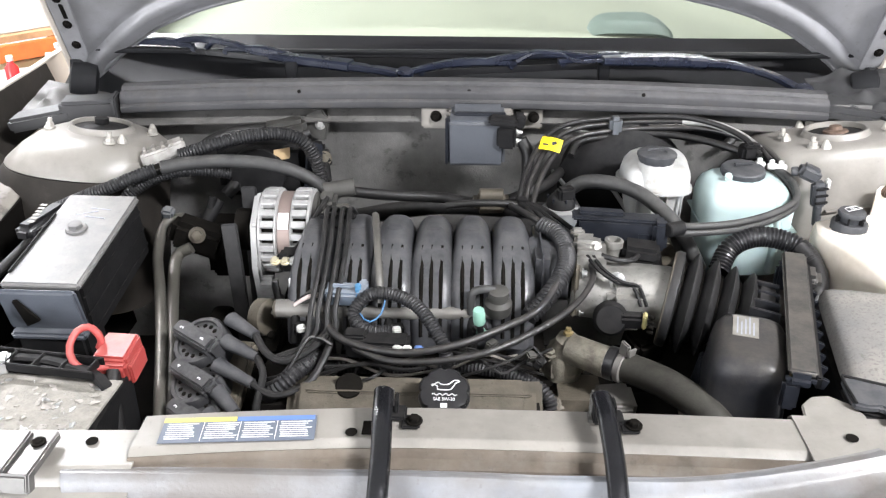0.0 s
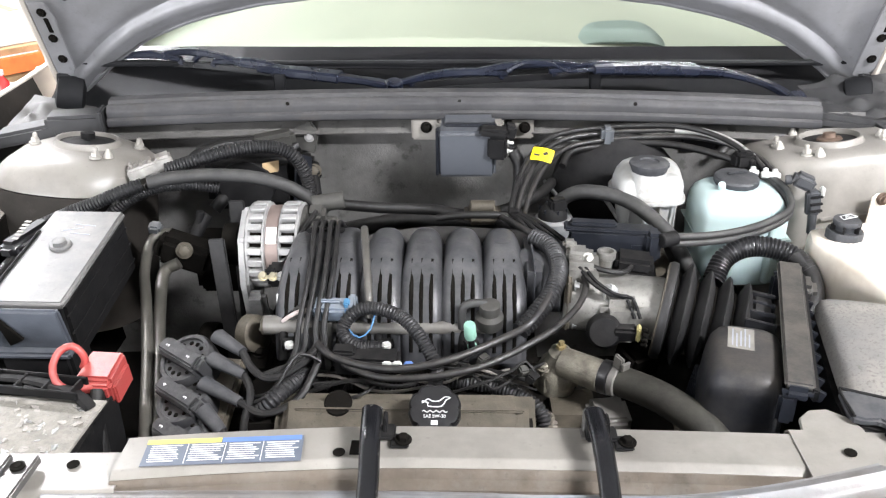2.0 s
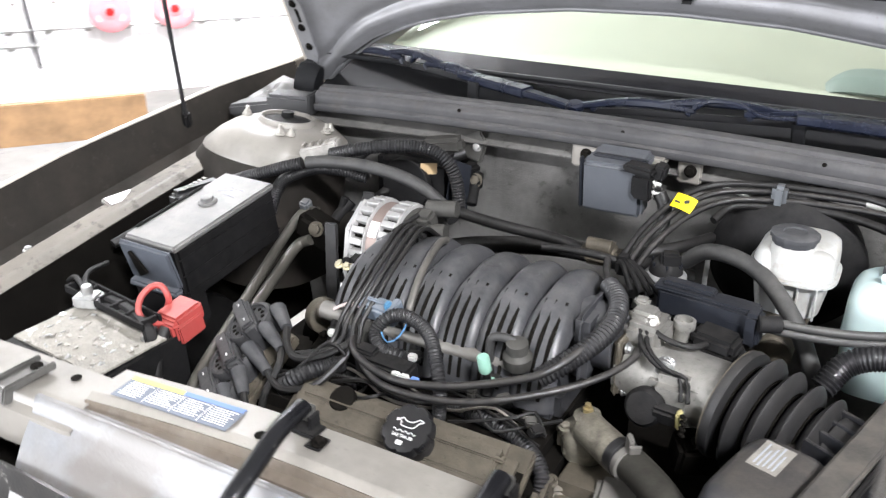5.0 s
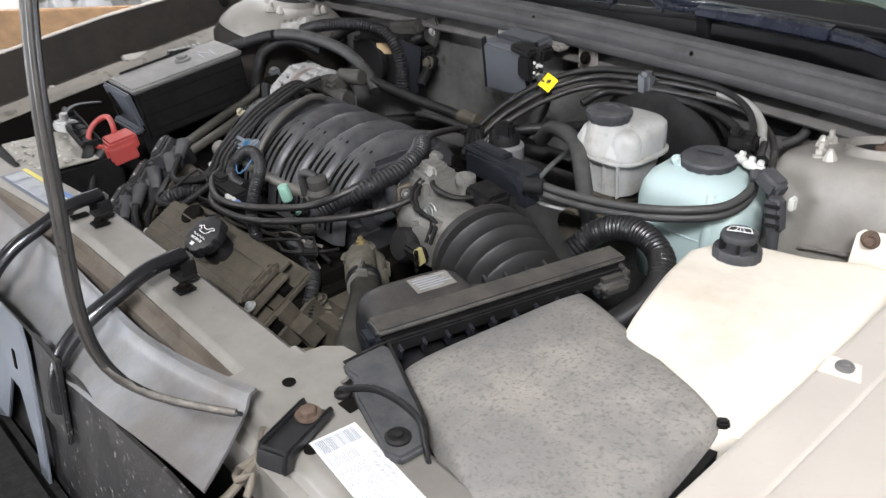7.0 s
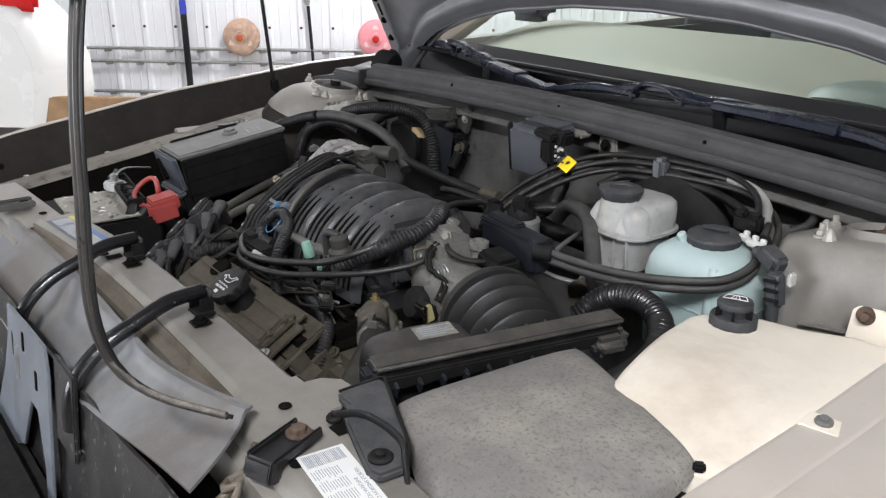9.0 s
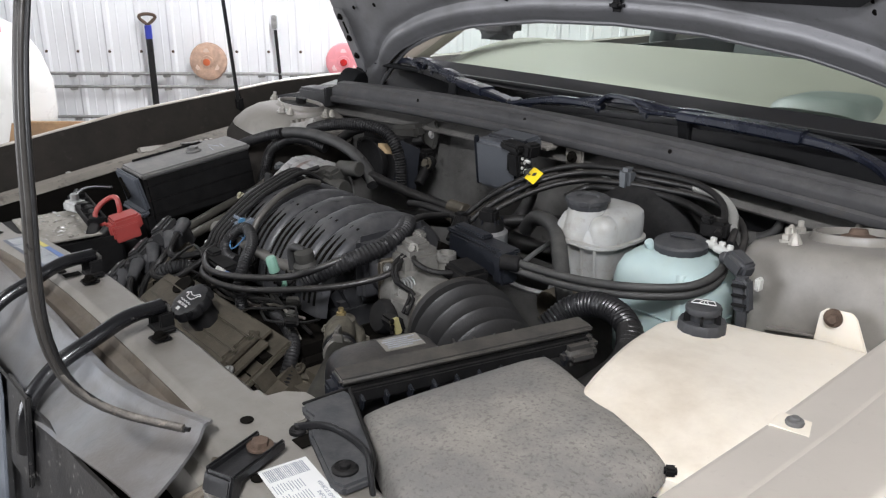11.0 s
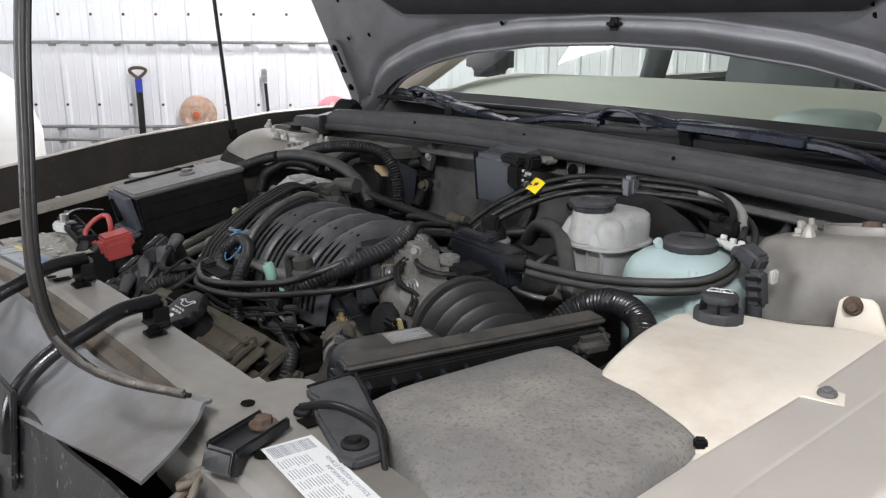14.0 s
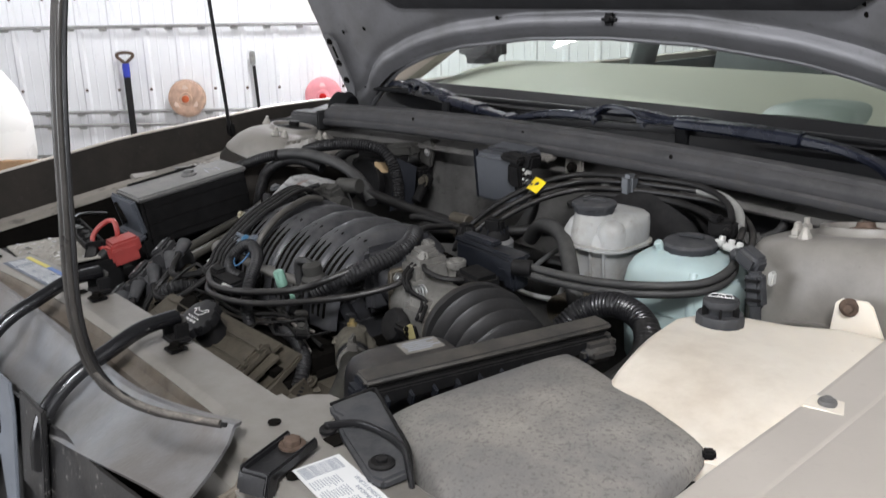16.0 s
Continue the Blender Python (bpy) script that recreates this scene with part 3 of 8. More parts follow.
# ---- parked white car, its tail beside the wall ----
def white_vehicle():
    along, out = Vector((0.6592, 0.7519, 0)), Vector((0.7519, -0.6592, 0))
    m = frame_at(Vector((-3.393, 3.605, 0)), along, (0, 0, 1))
    v = thing("parked_car", m @ Vector((-3.2, 0, 1.7)), "white parked car with a red tail lamp beside the wall", "car")

    def edge(w):
        return curve_through([(0, -2.16), (0.25, -2.11), (0.5, -2.11), (0.72, -2.16), (0.88, -2.24), (1.0, -2.4)], w)

    def corner(u, w):
        a, r = u * math.pi / 2, 0.2
        return m @ Vector((edge(w) - r + r * math.cos(a), lerp(0.25, 0.93, w), 1.74 - r + r * math.sin(a)))

    part("bumper_corner", sheet(corner, 10, 20, 0.01), CARWHITE, v)
    part("side_panel", sheet(lambda u, w: m @ Vector((lerp(edge(w) - 0.2, -5.6, u), lerp(0.25, 0.93, w), 1.74)), 12, 20, 0.01), CARWHITE, v)
    part("rear_panel", sheet(lambda u, w: m @ Vector((edge(w) - 0.85 * u, lerp(0.25, 0.93, w), lerp(1.54, 0.2, u))), 6, 20, 0.01), CARWHITE, v)
    part("trunk_lid", sheet(lambda u, w: m @ Vector((lerp(-2.4 - 0.85 * w, -3.9, u), 0.928 + 0.03 * math.sin(u * 1.5), lerp(1.74, 0.2, w))), 8, 6, 0.01), CARWHITE, v)
    part("tail_lamp", moved(rbox((-2.42, 0.885, 1.72), (0.36, 0.10, 0.06), (0, 0, -4), 0.025, 4), m), REDLENS, v, "red tail lamp")
    for s in (-3.0, -4.9):
        w = part("wheel", lathe([(0.2, 0), (0.31, 0.01), (0.32, 0.1), (0.31, 0.19), (0.2, 0.2)], m @ Vector((s, 0.32, 1.53)), out, 32), RUBBER, v)
        part("rim", lathe([(0.19, 0), (0.2, 0.01), (0.12, 0.02), (0.03, 0.01)], m @ Vector((s, 0.32, 1.735)), out, 24), STEEL, w)


white_vehicle()


# ---- the car: shell, glass, wings, bay metal ----
car = thing("car", (0, 1.2, 0), "champagne sedan with its hood open, dusty engine bay", "car")

LIP = [(-0.25, 0.74), (0.03, 0.813), (0.40, 0.868), (0.80, 0.902), (1.04, 0.905), (2.2, 0.95)]


def wing(side, lift):
    """Outer wing, its top flange and the dark inner wall. side: -1 or 1."""
    def outer(u, v):
        y = lerp(-0.28, 1.25, u)
        z = curve_through(LIP, y) + lift
        a = v * 1.9
        x = 0.905 + 0.05 * math.sin(min(a, 1.57)) - 0.02 * max(0, -y)
        zz = z - 0.05 * (1 - math.cos(min(a, 1.57))) - 0.55 * max(0, v - 0.6)
        return (side * x, y, zz)

    part("wing", sheet(outer, 26, 10, side * 0.003), PAINT, car)

    def inner(u, v):
        y = lerp(-0.28, 1.05, u)
        z = curve_through(LIP, y) + lift
        return (side * lerp(0.905, 0.875, v), y, z - 0.115 * v * lerp(1.0, 0.8, u))

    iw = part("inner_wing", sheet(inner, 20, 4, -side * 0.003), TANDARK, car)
    part("wing_lip", tube([(side * 0.907, y, curve_through(LIP, y) + lift + 0.001) for y in [-0.25 + 0.08 * k for k in range(18)]], 0.0045, 8, 0.03), PAINT, car)
    for y in (0.02, 0.44):
        part("wing_hole", lathe([(0.007, 0), (0.0065, 0.001), (0.004, 0.0012)], (side * 0.888, y, curve_through(LIP, y) + lift - 0.055), (-side, 0, 0.25), 14), DARK, iw)


wing(-1, 0.0)


def right_wing():
    def top(u, v):
        y = lerp(-0.25, 1.2, u)
        z = curve_through([(-0.25, 0.80), (0.15, 0.826), (0.36, 0.830), (0.60, 0.845), (1.2, 0.885)], y)
        prof = [(0.0, 0.757, -0.012), (0.02, 0.757, 0.0), (0.35, 0.800, 0.002), (0.37, 0.802, -0.004), (0.40, 0.806, 0.006), (0.7, 0.87, 0.014), (0.85, 0.925, -0.01), (1.0, 0.955, -0.12)]
        for (a, x0, z0), (b, x1, z1) in zip(prof, prof[1:]):
            if v <= b:
                t = (v - a) / (b - a)
                return (lerp(x0, x1, t), y, z + lerp(z0, z1, t))
        return (0.955, y, z - 0.12)

    part("wing", sheet(top, 24, 80, 0.003), PAINT, car)
    part("wing_skirt", sheet(lambda u, v: (lerp(0.955, 0.965, v), lerp(-0.25, 1.2, u), lerp(0.73, 0.32, v)), 8, 6, 0.003), PAINT, car)
    part("inner_wing", sheet(lambda u, v: (lerp(0.757, 0.745, v), lerp(0.62, 1.0, u), lerp(0.84, 0.60, v)), 8, 4, 0.003), PAINT_DUSTY, car)


right_wing()


def left_apron():
    def flange(u, v):
        y = lerp(-0.05, 0.75, u)
        z = curve_through([(-0.05, 0.725), (0.1, 0.745), (0.35, 0.782), (0.7, 0.83)], y)
        return (lerp(-0.815, -0.745, v), y, z + 0.010 * min(1, 4 * v, 4 * (1 - v)))

    part("apron_flange", sheet(flange, 30, 16, 0.002), APRON, car)
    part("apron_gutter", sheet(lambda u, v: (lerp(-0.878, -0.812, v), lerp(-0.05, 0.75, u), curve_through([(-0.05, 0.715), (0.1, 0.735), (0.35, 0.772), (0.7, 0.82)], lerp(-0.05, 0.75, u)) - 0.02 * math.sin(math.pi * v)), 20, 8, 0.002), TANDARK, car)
    # apron walls near black: the shade inside the bay is in their colour
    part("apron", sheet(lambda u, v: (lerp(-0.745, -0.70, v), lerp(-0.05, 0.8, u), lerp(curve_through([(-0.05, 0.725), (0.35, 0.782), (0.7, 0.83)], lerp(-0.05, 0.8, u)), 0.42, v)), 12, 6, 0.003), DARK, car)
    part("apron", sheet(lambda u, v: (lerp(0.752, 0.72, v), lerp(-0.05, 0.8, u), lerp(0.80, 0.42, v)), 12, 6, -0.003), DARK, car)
    # folded bracket on the flange
    part("flange_bracket", rbox((-0.79, 0.40, 0.798), (0.030, 0.06, 0.010), (0, 14, -6), 0.003), PAINT_DUSTY, car)
    for y in (0.05, 0.22):
        part("flange_bolt", bolt((-0.81, y, curve_through([(-0.05, 0.725), (0.35, 0.782)], y) + 0.003), (0, 0, 1), 0.006), STEEL, car)


left_apron()


def strut_tower(cx, cy, top, sgn, lean=(0, 0)):
    """A pressed tower whose top plate leans by the slopes lean."""
    if sgn < 0:
        levels = [(-0.060, -0.021, 0, 0.135, 0.131, 2.4), (-0.055, -0.02, 0, 0.134, 0.130, 2.4), (-0.03, -0.006, 0, 0.124, 0.117, 2.3), (-0.013, -0.003, 0, 0.104, 0.100, 2.1), (-0.004, 0, 0, 0.083, 0.082, 2), (0.0, 0, 0, 0.066, 0.066, 2)]
    else:
        levels = [(-0.30, 0.035, 0.03, 0.172, 0.135, 4.5), (-0.08, 0.033, 0.03, 0.170, 0.133, 4.2), (-0.045, 0.030, 0.03, 0.166, 0.130, 4.0), (-0.024, 0.026, 0.028, 0.158, 0.124, 3.6), (-0.010, 0.02, 0.022, 0.142, 0.114, 3.2), (-0.004, 0.012, 0.012, 0.115, 0.098, 2.6), (0.0, 0, 0, 0.064, 0.064, 2)]
    m = Matrix.Translation((cx, cy, top)) @ Vector((0, 0, 1)).rotation_difference(Vector((lean[0], lean[1], 1))).to_matrix().to_4x4()
    r = 0.0525
    t = part("strut_tower", moved(join(loft([(z, dx, dy, sx, sy, p) for z, dx, dy, sx, sy, p in levels], 64),
                                       lathe([(r + 0.006, -0.002), (r + 0.001, 0.003), (r, 0.010), (r - 0.004, 0.010), (r - 0.006, -0.012), (0.02, -0.022)], (0, 0, 0), (0, 0, 1), 48)), m), PAINT_DUSTY, car)
    if sgn < 0:
        # dark skirt puts the shade round the tower's foot into its colour
        part("tower_shade_skirt", moved(loft([(-0.30, -0.035, 0, 0.145, 0.145, 2.6), (-0.12, -0.035, 0, 0.143, 0.142, 2.6), (-0.085, -0.03, 0, 0.140, 0.138, 2.5), (-0.062, -0.021, 0, 0.136, 0.132, 2.4)], 64), m), TANDARK, t)
        part("strut_mount", moved(lathe([(0.047, -0.001), (0.047, 0.003), (0.03, 0.005), (0.026, 0.008), (0.012, 0.010), (0.012, 0.020), (0.004, 0.021)], (0, 0, 0), (0, 0, 1), 28), m), BLACK, t)
    else:
        part("strut_mount", moved(lathe([(0.047, -0.001), (0.047, 0.001), (0.03, 0.002), (0.02, 0.003), (0.004, 0.004)], (0, 0, 0), (0, 0, 1), 28), m), BLACK, t)
        part("strut_nut", moved(lathe([(0.022, 0.001), (0.020, 0.006), (0.012, 0.008), (0.010, 0.014), (0.004, 0.015)], (0, 0, 0), (0, 0, 1), 20), m), RUST, t)
    for a in ((300, 10, 195) if sgn < 0 else (226, 168, 345, 100)):
        p = (0.085 * math.cos(radians(a)), 0.085 * math.sin(radians(a)), -0.004)
        part("stud_nut", moved(join(lathe([(0.010, 0), (0.010, 0.003), (0.009, 0.004)], p, (0, 0, 1), 20), lathe([(0.0075, 0.003), (0.0075, 0.009), (0.0055, 0.011)], p, (0, 0, 1), 6),
                                    lathe([(0.004, 0.01), (0.004, 0.018), (0.003, 0.019)], p, (0, 0, 1), 10)), m), WHITESTUD, t)
        if a != 195:
            q = (0.085 * math.cos(radians(a + 14)), 0.085 * math.sin(radians(a + 14)), -0.004)
            part("stud_cone", moved(lathe([(0.009, 0), (0.0085, 0.003), (0.004, 0.013), (0.002, 0.015)], q, (0, 0, 1), 8), m), WHITESTUD, t)


strut_tower(-0.65, 0.706, 0.882, -1, (0.11, 0.12))
strut_tower(0.640, 0.722, 0.885, 1, (-0.13, 0.12))


ZINC = mat("dull_zinc_bracket", (0.105, 0.102, 0.096), 0.42, 0.4, dust=0.4, dustcol=(0.15, 0.14, 0.125), var=0.25, scale=30, spots=0.4, spotscale=90)


def front_end():
    # upper tie bar: pressed channel
    def bar(x0, x1, y0, y1, z, drop, v0=0.0, v1=1.0):
        def f(u, v):
            v = lerp(v0, v1, v)
            x = lerp(x0, x1, u)
            bow = 0.012 * (1 - (x / 0.5) ** 2) - 0.006 - 0.020 * min(max((-x - 0.05) / 0.3, 0), 1) ** 1.5
            prof = [(0.0, y1, -0.06), (0.06, y1, -0.008), (0.12, y1 - 0.008, 0.0), (0.62, y0 + 0.014, 0.0), (0.70, y0 + 0.004, -0.006), (0.78, y0, -drop), (0.86, y0 - 0.012, -drop - 0.004), (1.0, y0 - 0.016, -drop - 0.05)]
            for (a, ya, za), (b, yb, zb) in zip(prof, prof[1:]):
                if v <= b:
                    t = (v - a) / (b - a)
                    return (x, lerp(ya, yb, t) + bow, z + lerp(za, zb, t))
            return (x, prof[-1][1] + bow, z + prof[-1][2])
        return sheet(f, 24, 50, -0.002)

    tie = part("tie_bar", bar(-0.345, 0.362, -0.028, 0.045, 0.797, 0.016), PAINT_DUSTY, car)
    part("tie_bar_end", bar(-0.62, -0.338, -0.046, 0.032, 0.789, 0.016), PAINT_DUSTY, car)
    part("tie_bar_end", bar(0.358, 0.72, -0.05, 0.05, 0.799, 0.016), PAINT_DUSTY, car)
    # brown strip colours in the front step's shade along with its grime
    part("step_grime_and_shade", moved(bar(-0.345, 0.362, -0.028, 0.045, 0.797, 0.016, 0.70, 0.92), pose(0, -0.0012, 0.0012)), mat("brown_channel_grime_and_shade", (0.115, 0.095, 0.075), 0.7, spec=0.2, var=0.35, scale=14, stain=0.6, staincol=(0.16, 0.145, 0.125), stainscale=18, spots=0.3), tie)
    # near-black discs draw the dark insides of the bar's holes
    for x, y, z in ((-0.118, -0.004, 0.7995), (0.408, 0.003, 0.801), (-0.392, -0.018, 0.791), (0.50, -0.035, 0.801)):
        part("hole_shade_disc", lathe([(0.0065, 0), (0.0065, 0.0008), (0.005, 0.001)], (x, y, z), (0, 0, 1), 20), DARK, tie)
    part("square_slot", rbox((-0.100, 0.004, 0.7995), (0.014, 0.022, 0.001), bev=0), DARK, tie)
    part("square_slot", rbox((0.476, 0.03, 0.8015), (0.018, 0.026, 0.001), bev=0), DARK, tie)
    # information label with its coloured heads
    m = frame_at(Vector((-0.318, -0.0095, 0.7996)), (1, 0.075, 0), (0, 1, 0)) @ Matrix.Translation((0.08, 0, 0))
    lab = part("service_label", moved(rbox((0, 0, 0), (0.163, 0.040, 0.0006), bev=0), m), LABELSLATE, car, "slate blue printed service label with yellow and blue heads")
    part("label_head", moved(rbox((-0.043, 0.0165, 0.0006), (0.077, 0.007, 0.0005), bev=0), m), LABELYELLOW, lab)
    part("label_head", moved(rbox((0.038, 0.0165, 0.0006), (0.083, 0.007, 0.0005), bev=0), m), LABELBLUE, lab)
    rows = [(x0 + random.uniform(0, 0.002), 0.010 - 0.0034 * r, random.uniform(0.024, 0.034), 0.0009) for x0 in (-0.077, -0.036, 0.004, 0.043) for r in range(8)]
    bars(rows, m @ Matrix.Translation((0, 0, 0.0006)), PAPER, lab)
    for x in (-0.038, 0.001, 0.040):
        part("divider", moved(rbox((x, -0.003, 0.0006), (0.0006, 0.03, 0.0005), bev=0), m), PAPER, lab)
    # emission label on the tie bar's end
    m = frame_at(Vector((0.5575, -0.0185, 0.8018)), (0.99, -0.13, 0), (0, 1, 0)) @ pose(0, 0.0005, 0)
    lab = part("emission_label", moved(rbox((0, 0, 0), (0.125, 0.045, 0.0006), bev=0), m), PAPER, car, "white emission control label with dark print")
    lettering("VEHICLE EMISSION CONTROL", 0.0052, m @ pose(0.012, 0.0165, 0.0004), LABELGREY, lab, depth=0.0002)
    lettering("INFORMATION", 0.0052, m @ pose(0.008, 0.0105, 0.0004), LABELGREY, lab, depth=0.0002)
    for r in range(11):
        part("print_bar", moved(join(*[rbox((-0.030 + 0.018 * q + random.uniform(0, 0.003), 0.0045 - 0.0024 * r, 0.0004), (random.uniform(0.011, 0.016), 0.0007, 0.0004), bev=0) for q in range(5)]), m), LABELGREY, lab, smooth=0)
    for k in range(22):
        part("barcode_bar", moved(rbox((-0.050, -0.019 + 0.0017 * k, 0.0004), (0.018, random.choice((0.0006, 0.0011)), 0.0004), bev=0), m), LABELGREY, lab, smooth=0)
    # wrinkled radiator cover in front of the bar, its free corner bent up
    def cover(u, v):
        k = min(max((u - 0.25) / 0.72, 0), 1)
        k = k * k * (3 - 2 * k)
        x = lerp(-0.41, lerp(0.416, 0.485, v), u) + 0.02 * v * (1 - u)
        rib = 0.009 * math.exp(-((v - 0.12) / 0.07) ** 2) - 0.012 * math.exp(-((v - 0.42) / 0.16) ** 2) * math.sin(math.pi * min(u * 1.25, 1))
        dip = 0.014 * math.exp(-((u - 0.60) / 0.05) ** 2) * math.sin(math.pi * min(v * 1.6, 1)) + 0.012 * math.exp(-((u - 0.3) / 0.07) ** 2) * v
        low = 0.782 - 0.045 * v - 0.05 * v * v + rib - dip
        up = max(0, (u - 0.72) / 0.28) ** 1.6
        high = 0.791 + 0.026 * up * (1 - 0.55 * v) - 0.016 * v * (1 - up) - 0.005 * math.sin(math.pi * v) + 0.006 * math.exp(-((v - 0.12) / 0.06) ** 2)
        y = lerp(-0.03 - 0.105 * v + 0.008 * (1 - (2 * u - 1) ** 2), -0.034 - 0.092 * v, k) - 0.022 * (1 - up) * (1 - v)
        return (x, y, lerp(low, high, k))

    part("radiator_cover", sheet(cover, 70, 34, 0.003), COVER, car, "dusty grey plastic radiator cover, its corner bent up")
    # corner brackets: channels running forward from their bolts, their front ends bent down
    for x, y, rz, mt in ((-0.44, -0.034, -2, ZINC), (0.470, -0.016, 21, BLACKCLEAN)):
        m = pose(x, y, 0.8005 if x > 0 else 0.792, 0, 0, rz)
        web = rbox((0, -0.018, 0.005), (0.030, 0.066, 0.006), bev=0.002)
        lips = [rbox((sx * 0.0145, -0.018, 0.0085), (0.005, 0.066, 0.011), bev=0.002) for sx in (-1, 1)]
        nose = [rbox((0, -0.053, 0.002), (0.032, 0.008, 0.020), (-20, 0, 0), 0.003), rbox((0.0145, -0.050, 0.002), (0.005, 0.014, 0.022), (-20, 0, 0), 0.002)]
        b = part("corner_bracket", moved(join(web, *lips, *nose), m), mt, car)
        part("bracket_bolt", moved(bolt((0, 0, 0.009), (0, 0, 1), 0.008 if x > 0 else 0.005, 0.007 if x > 0 else 0.002), m), RUST if x > 0 else DARK, b)
    # two bent support rods to the bumper bracket
    for x, mats in ((-0.082, ROD), (0.152, ROD)):
        foot = part("support_foot", join(rbox((x + 0.004, 0.026, 0.803), (0.034, 0.024, 0.005), bev=0.002), rbox((x - 0.010, 0.028, 0.815), (0.004, 0.024, 0.028), bev=0.0015), rbox((x + 0.010, 0.030, 0.812), (0.004, 0.018, 0.020), bev=0.0015), rbox((x + 0.026, 0.014, 0.8005), (0.02, 0.022, 0.004), bev=0.0015)), BLACK, car)
        part("support_rod", tube([(x - 0.004, 0.032, 0.826), (x - 0.002, -0.01, 0.824), (x, -0.05, 0.810), (x, -0.09, 0.793), (x, -0.122, 0.766), (x, -0.136, 0.735), (x, -0.14, 0.70)], 0.0108, 14, flat=0.8), mats, foot, "glossy black bent rod")
        part("support_tab", join(rbox((x - 0.004, 0.036, 0.812), (0.022, 0.004, 0.030), (-8, 0, 0), 0.0015), rbox((x - 0.004, 0.030, 0.7995), (0.026, 0.018, 0.003), bev=0.001)), ZINC, foot)
        part("support_bolt", bolt((x + 0.03, 0.012, 0.803), (0, 0, 1), 0.006), DARK, foot)
    # upright bumper bracket and black shroud at the very front
    bm_ = plate([(-0.105, 0.765), (-0.01, 0.772), (0.078, 0.775), (0.090, 0.74), (0.088, 0.58), (0.078, 0.45), (0.060, 0.45), (0.058, 0.60), (0.032, 0.668), (0.002, 0.668), (-0.05, 0.58), (-0.09, 0.56), (-0.20, 0.52), (-0.22, 0.55), (-0.14, 0.66), (-0.11, 0.72)], 0.004, pose(0, 0, 0, 90, 0, 0), 0.001)
    tilt = Matrix.Translation((0, -0.137, 0.77)) @ Matrix.Rotation(radians(-6), 4, "X") @ Matrix.Translation((0, 0, -0.77))
    br = part("bumper_bracket", moved(bm_, tilt), mat("bluish_bracket_paint", (0.15, 0.17, 0.20), 0.4, 0.15, dust=0.25, var=0.2, spots=0.3, spotscale=50), car, "bluish grey perforated bumper bracket")
    for du, dv in ((-0.022, 0.742), (0.036, 0.712)):
        part("slot_hole", moved(rbox((du, -0.0025, dv), (0.013, 0.006, 0.030), bev=0.0028), tilt), DARK, br)
    part("bracket_rib", moved(rbox((-0.055, -0.005, 0.70), (0.006, 0.006, 0.05), bev=0.002), tilt), STEEL, br)
    part("front_shroud", sheet(lambda u, v: (lerp(-0.62, 0.62, u), -0.122 - 0.055 * v + 0.0015 * math.sin(u * 40), lerp(0.735 + 0.10 * max(0, u - 0.5), 0.30, v)), 40, 8, 0.004), SPLATTER, car, "black front shroud with pale splashes")
    part("shroud_tab", rbox((0.130, -0.137, 0.715), (0.075, 0.006, 0.11), (-6, 0, 0), 0.002), SPLATTER, car)
    part("bumper_beam", rbox((0, -0.20, 0.52), (1.4, 0.09, 0.12), bev=0.02), BLACK, car)
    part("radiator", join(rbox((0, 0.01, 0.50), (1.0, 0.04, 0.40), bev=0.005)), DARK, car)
    part("tie_bar_lobe", plate([(0.372, 0.040), (0.376, 0.062), (0.392, 0.078), (0.412, 0.080), (0.430, 0.066), (0.440, 0.046), (0.438, 0.034)], 0.004, pose(0, 0, 0.7945), 0.0015), PAINT_DUSTY, car)
    part("bent_clip", join(tube([(0.440, -0.045, 0.795), (0.452, -0.062, 0.780), (0.447, -0.078, 0.772), (0.462, -0.088, 0.776), (0.472, -0.078, 0.782), (0.480, -0.090, 0.770)], 0.0035, 8), tube([(0.452, -0.062, 0.776), (0.462, -0.10, 0.764), (0.45, -0.125, 0.75)], 0.004, 8)), mat("tan_dirty_wire", (0.13, 0.11, 0.085), 0.6, var=0.3), car)
    # snorkel plate between tie bar and air filter
    sn = part("intake_snorkel", plate([(0.427, 0.052), (0.431, 0.099), (0.442, 0.100), (0.50, 0.073), (0.546, 0.052), (0.571, 0.033), (0.569, 0.006), (0.556, 0.002), (0.482, 0.027), (0.464, 0.036), (0.455, 0.046), (0.44, 0.046)], 0.010, pose(0, 0, 0.800), 0.003), SNORKEL, car, "dusty black intake snorkel")
    part("snorkel_edge", tube([(0.430, 0.052, 0.810), (0.432, 0.098, 0.810), (0.442, 0.099, 0.810), (0.50, 0.073, 0.811), (0.546, 0.052, 0.811), (0.571, 0.033, 0.810)], 0.0018, 8), BLACK, sn)
    part("snorkel_wall", plate([(0.427, 0.052), (0.431, 0.098), (0.546, 0.052), (0.571, 0.033), (0.569, 0.006), (0.482, 0.027)], 0.06, pose(0, 0, 0.738), 0.003), BLACK, sn)
    for p, r in (((0.461, 0.027, 0.803), 0.008), ((0.548, 0.021, 0.809), 0.0115)):
        part("washer", lathe([(r, 0), (r, 0.003), (r * 0.8, 0.005), (r * 0.8, 0.0045), (r * 0.42, 0.004), (r * 0.42, 0.007), (r * 0.3, 0.008)], p, (0, 0, 1), 24), BLACK, sn)
    part("snorkel_strap", tube([(0.459, 0.026, 0.808), (0.475, 0.037, 0.813), (0.490, 0.045, 0.815), (0.520, 0.048, 0.816), (0.548, 0.044, 0.816), (0.566, 0.034, 0.813), (0.578, 0.028, 0.798), (0.582, 0.025, 0.775)], 0.0028, 8, flat=1.4), BLACKCLEAN, sn)


front_end()


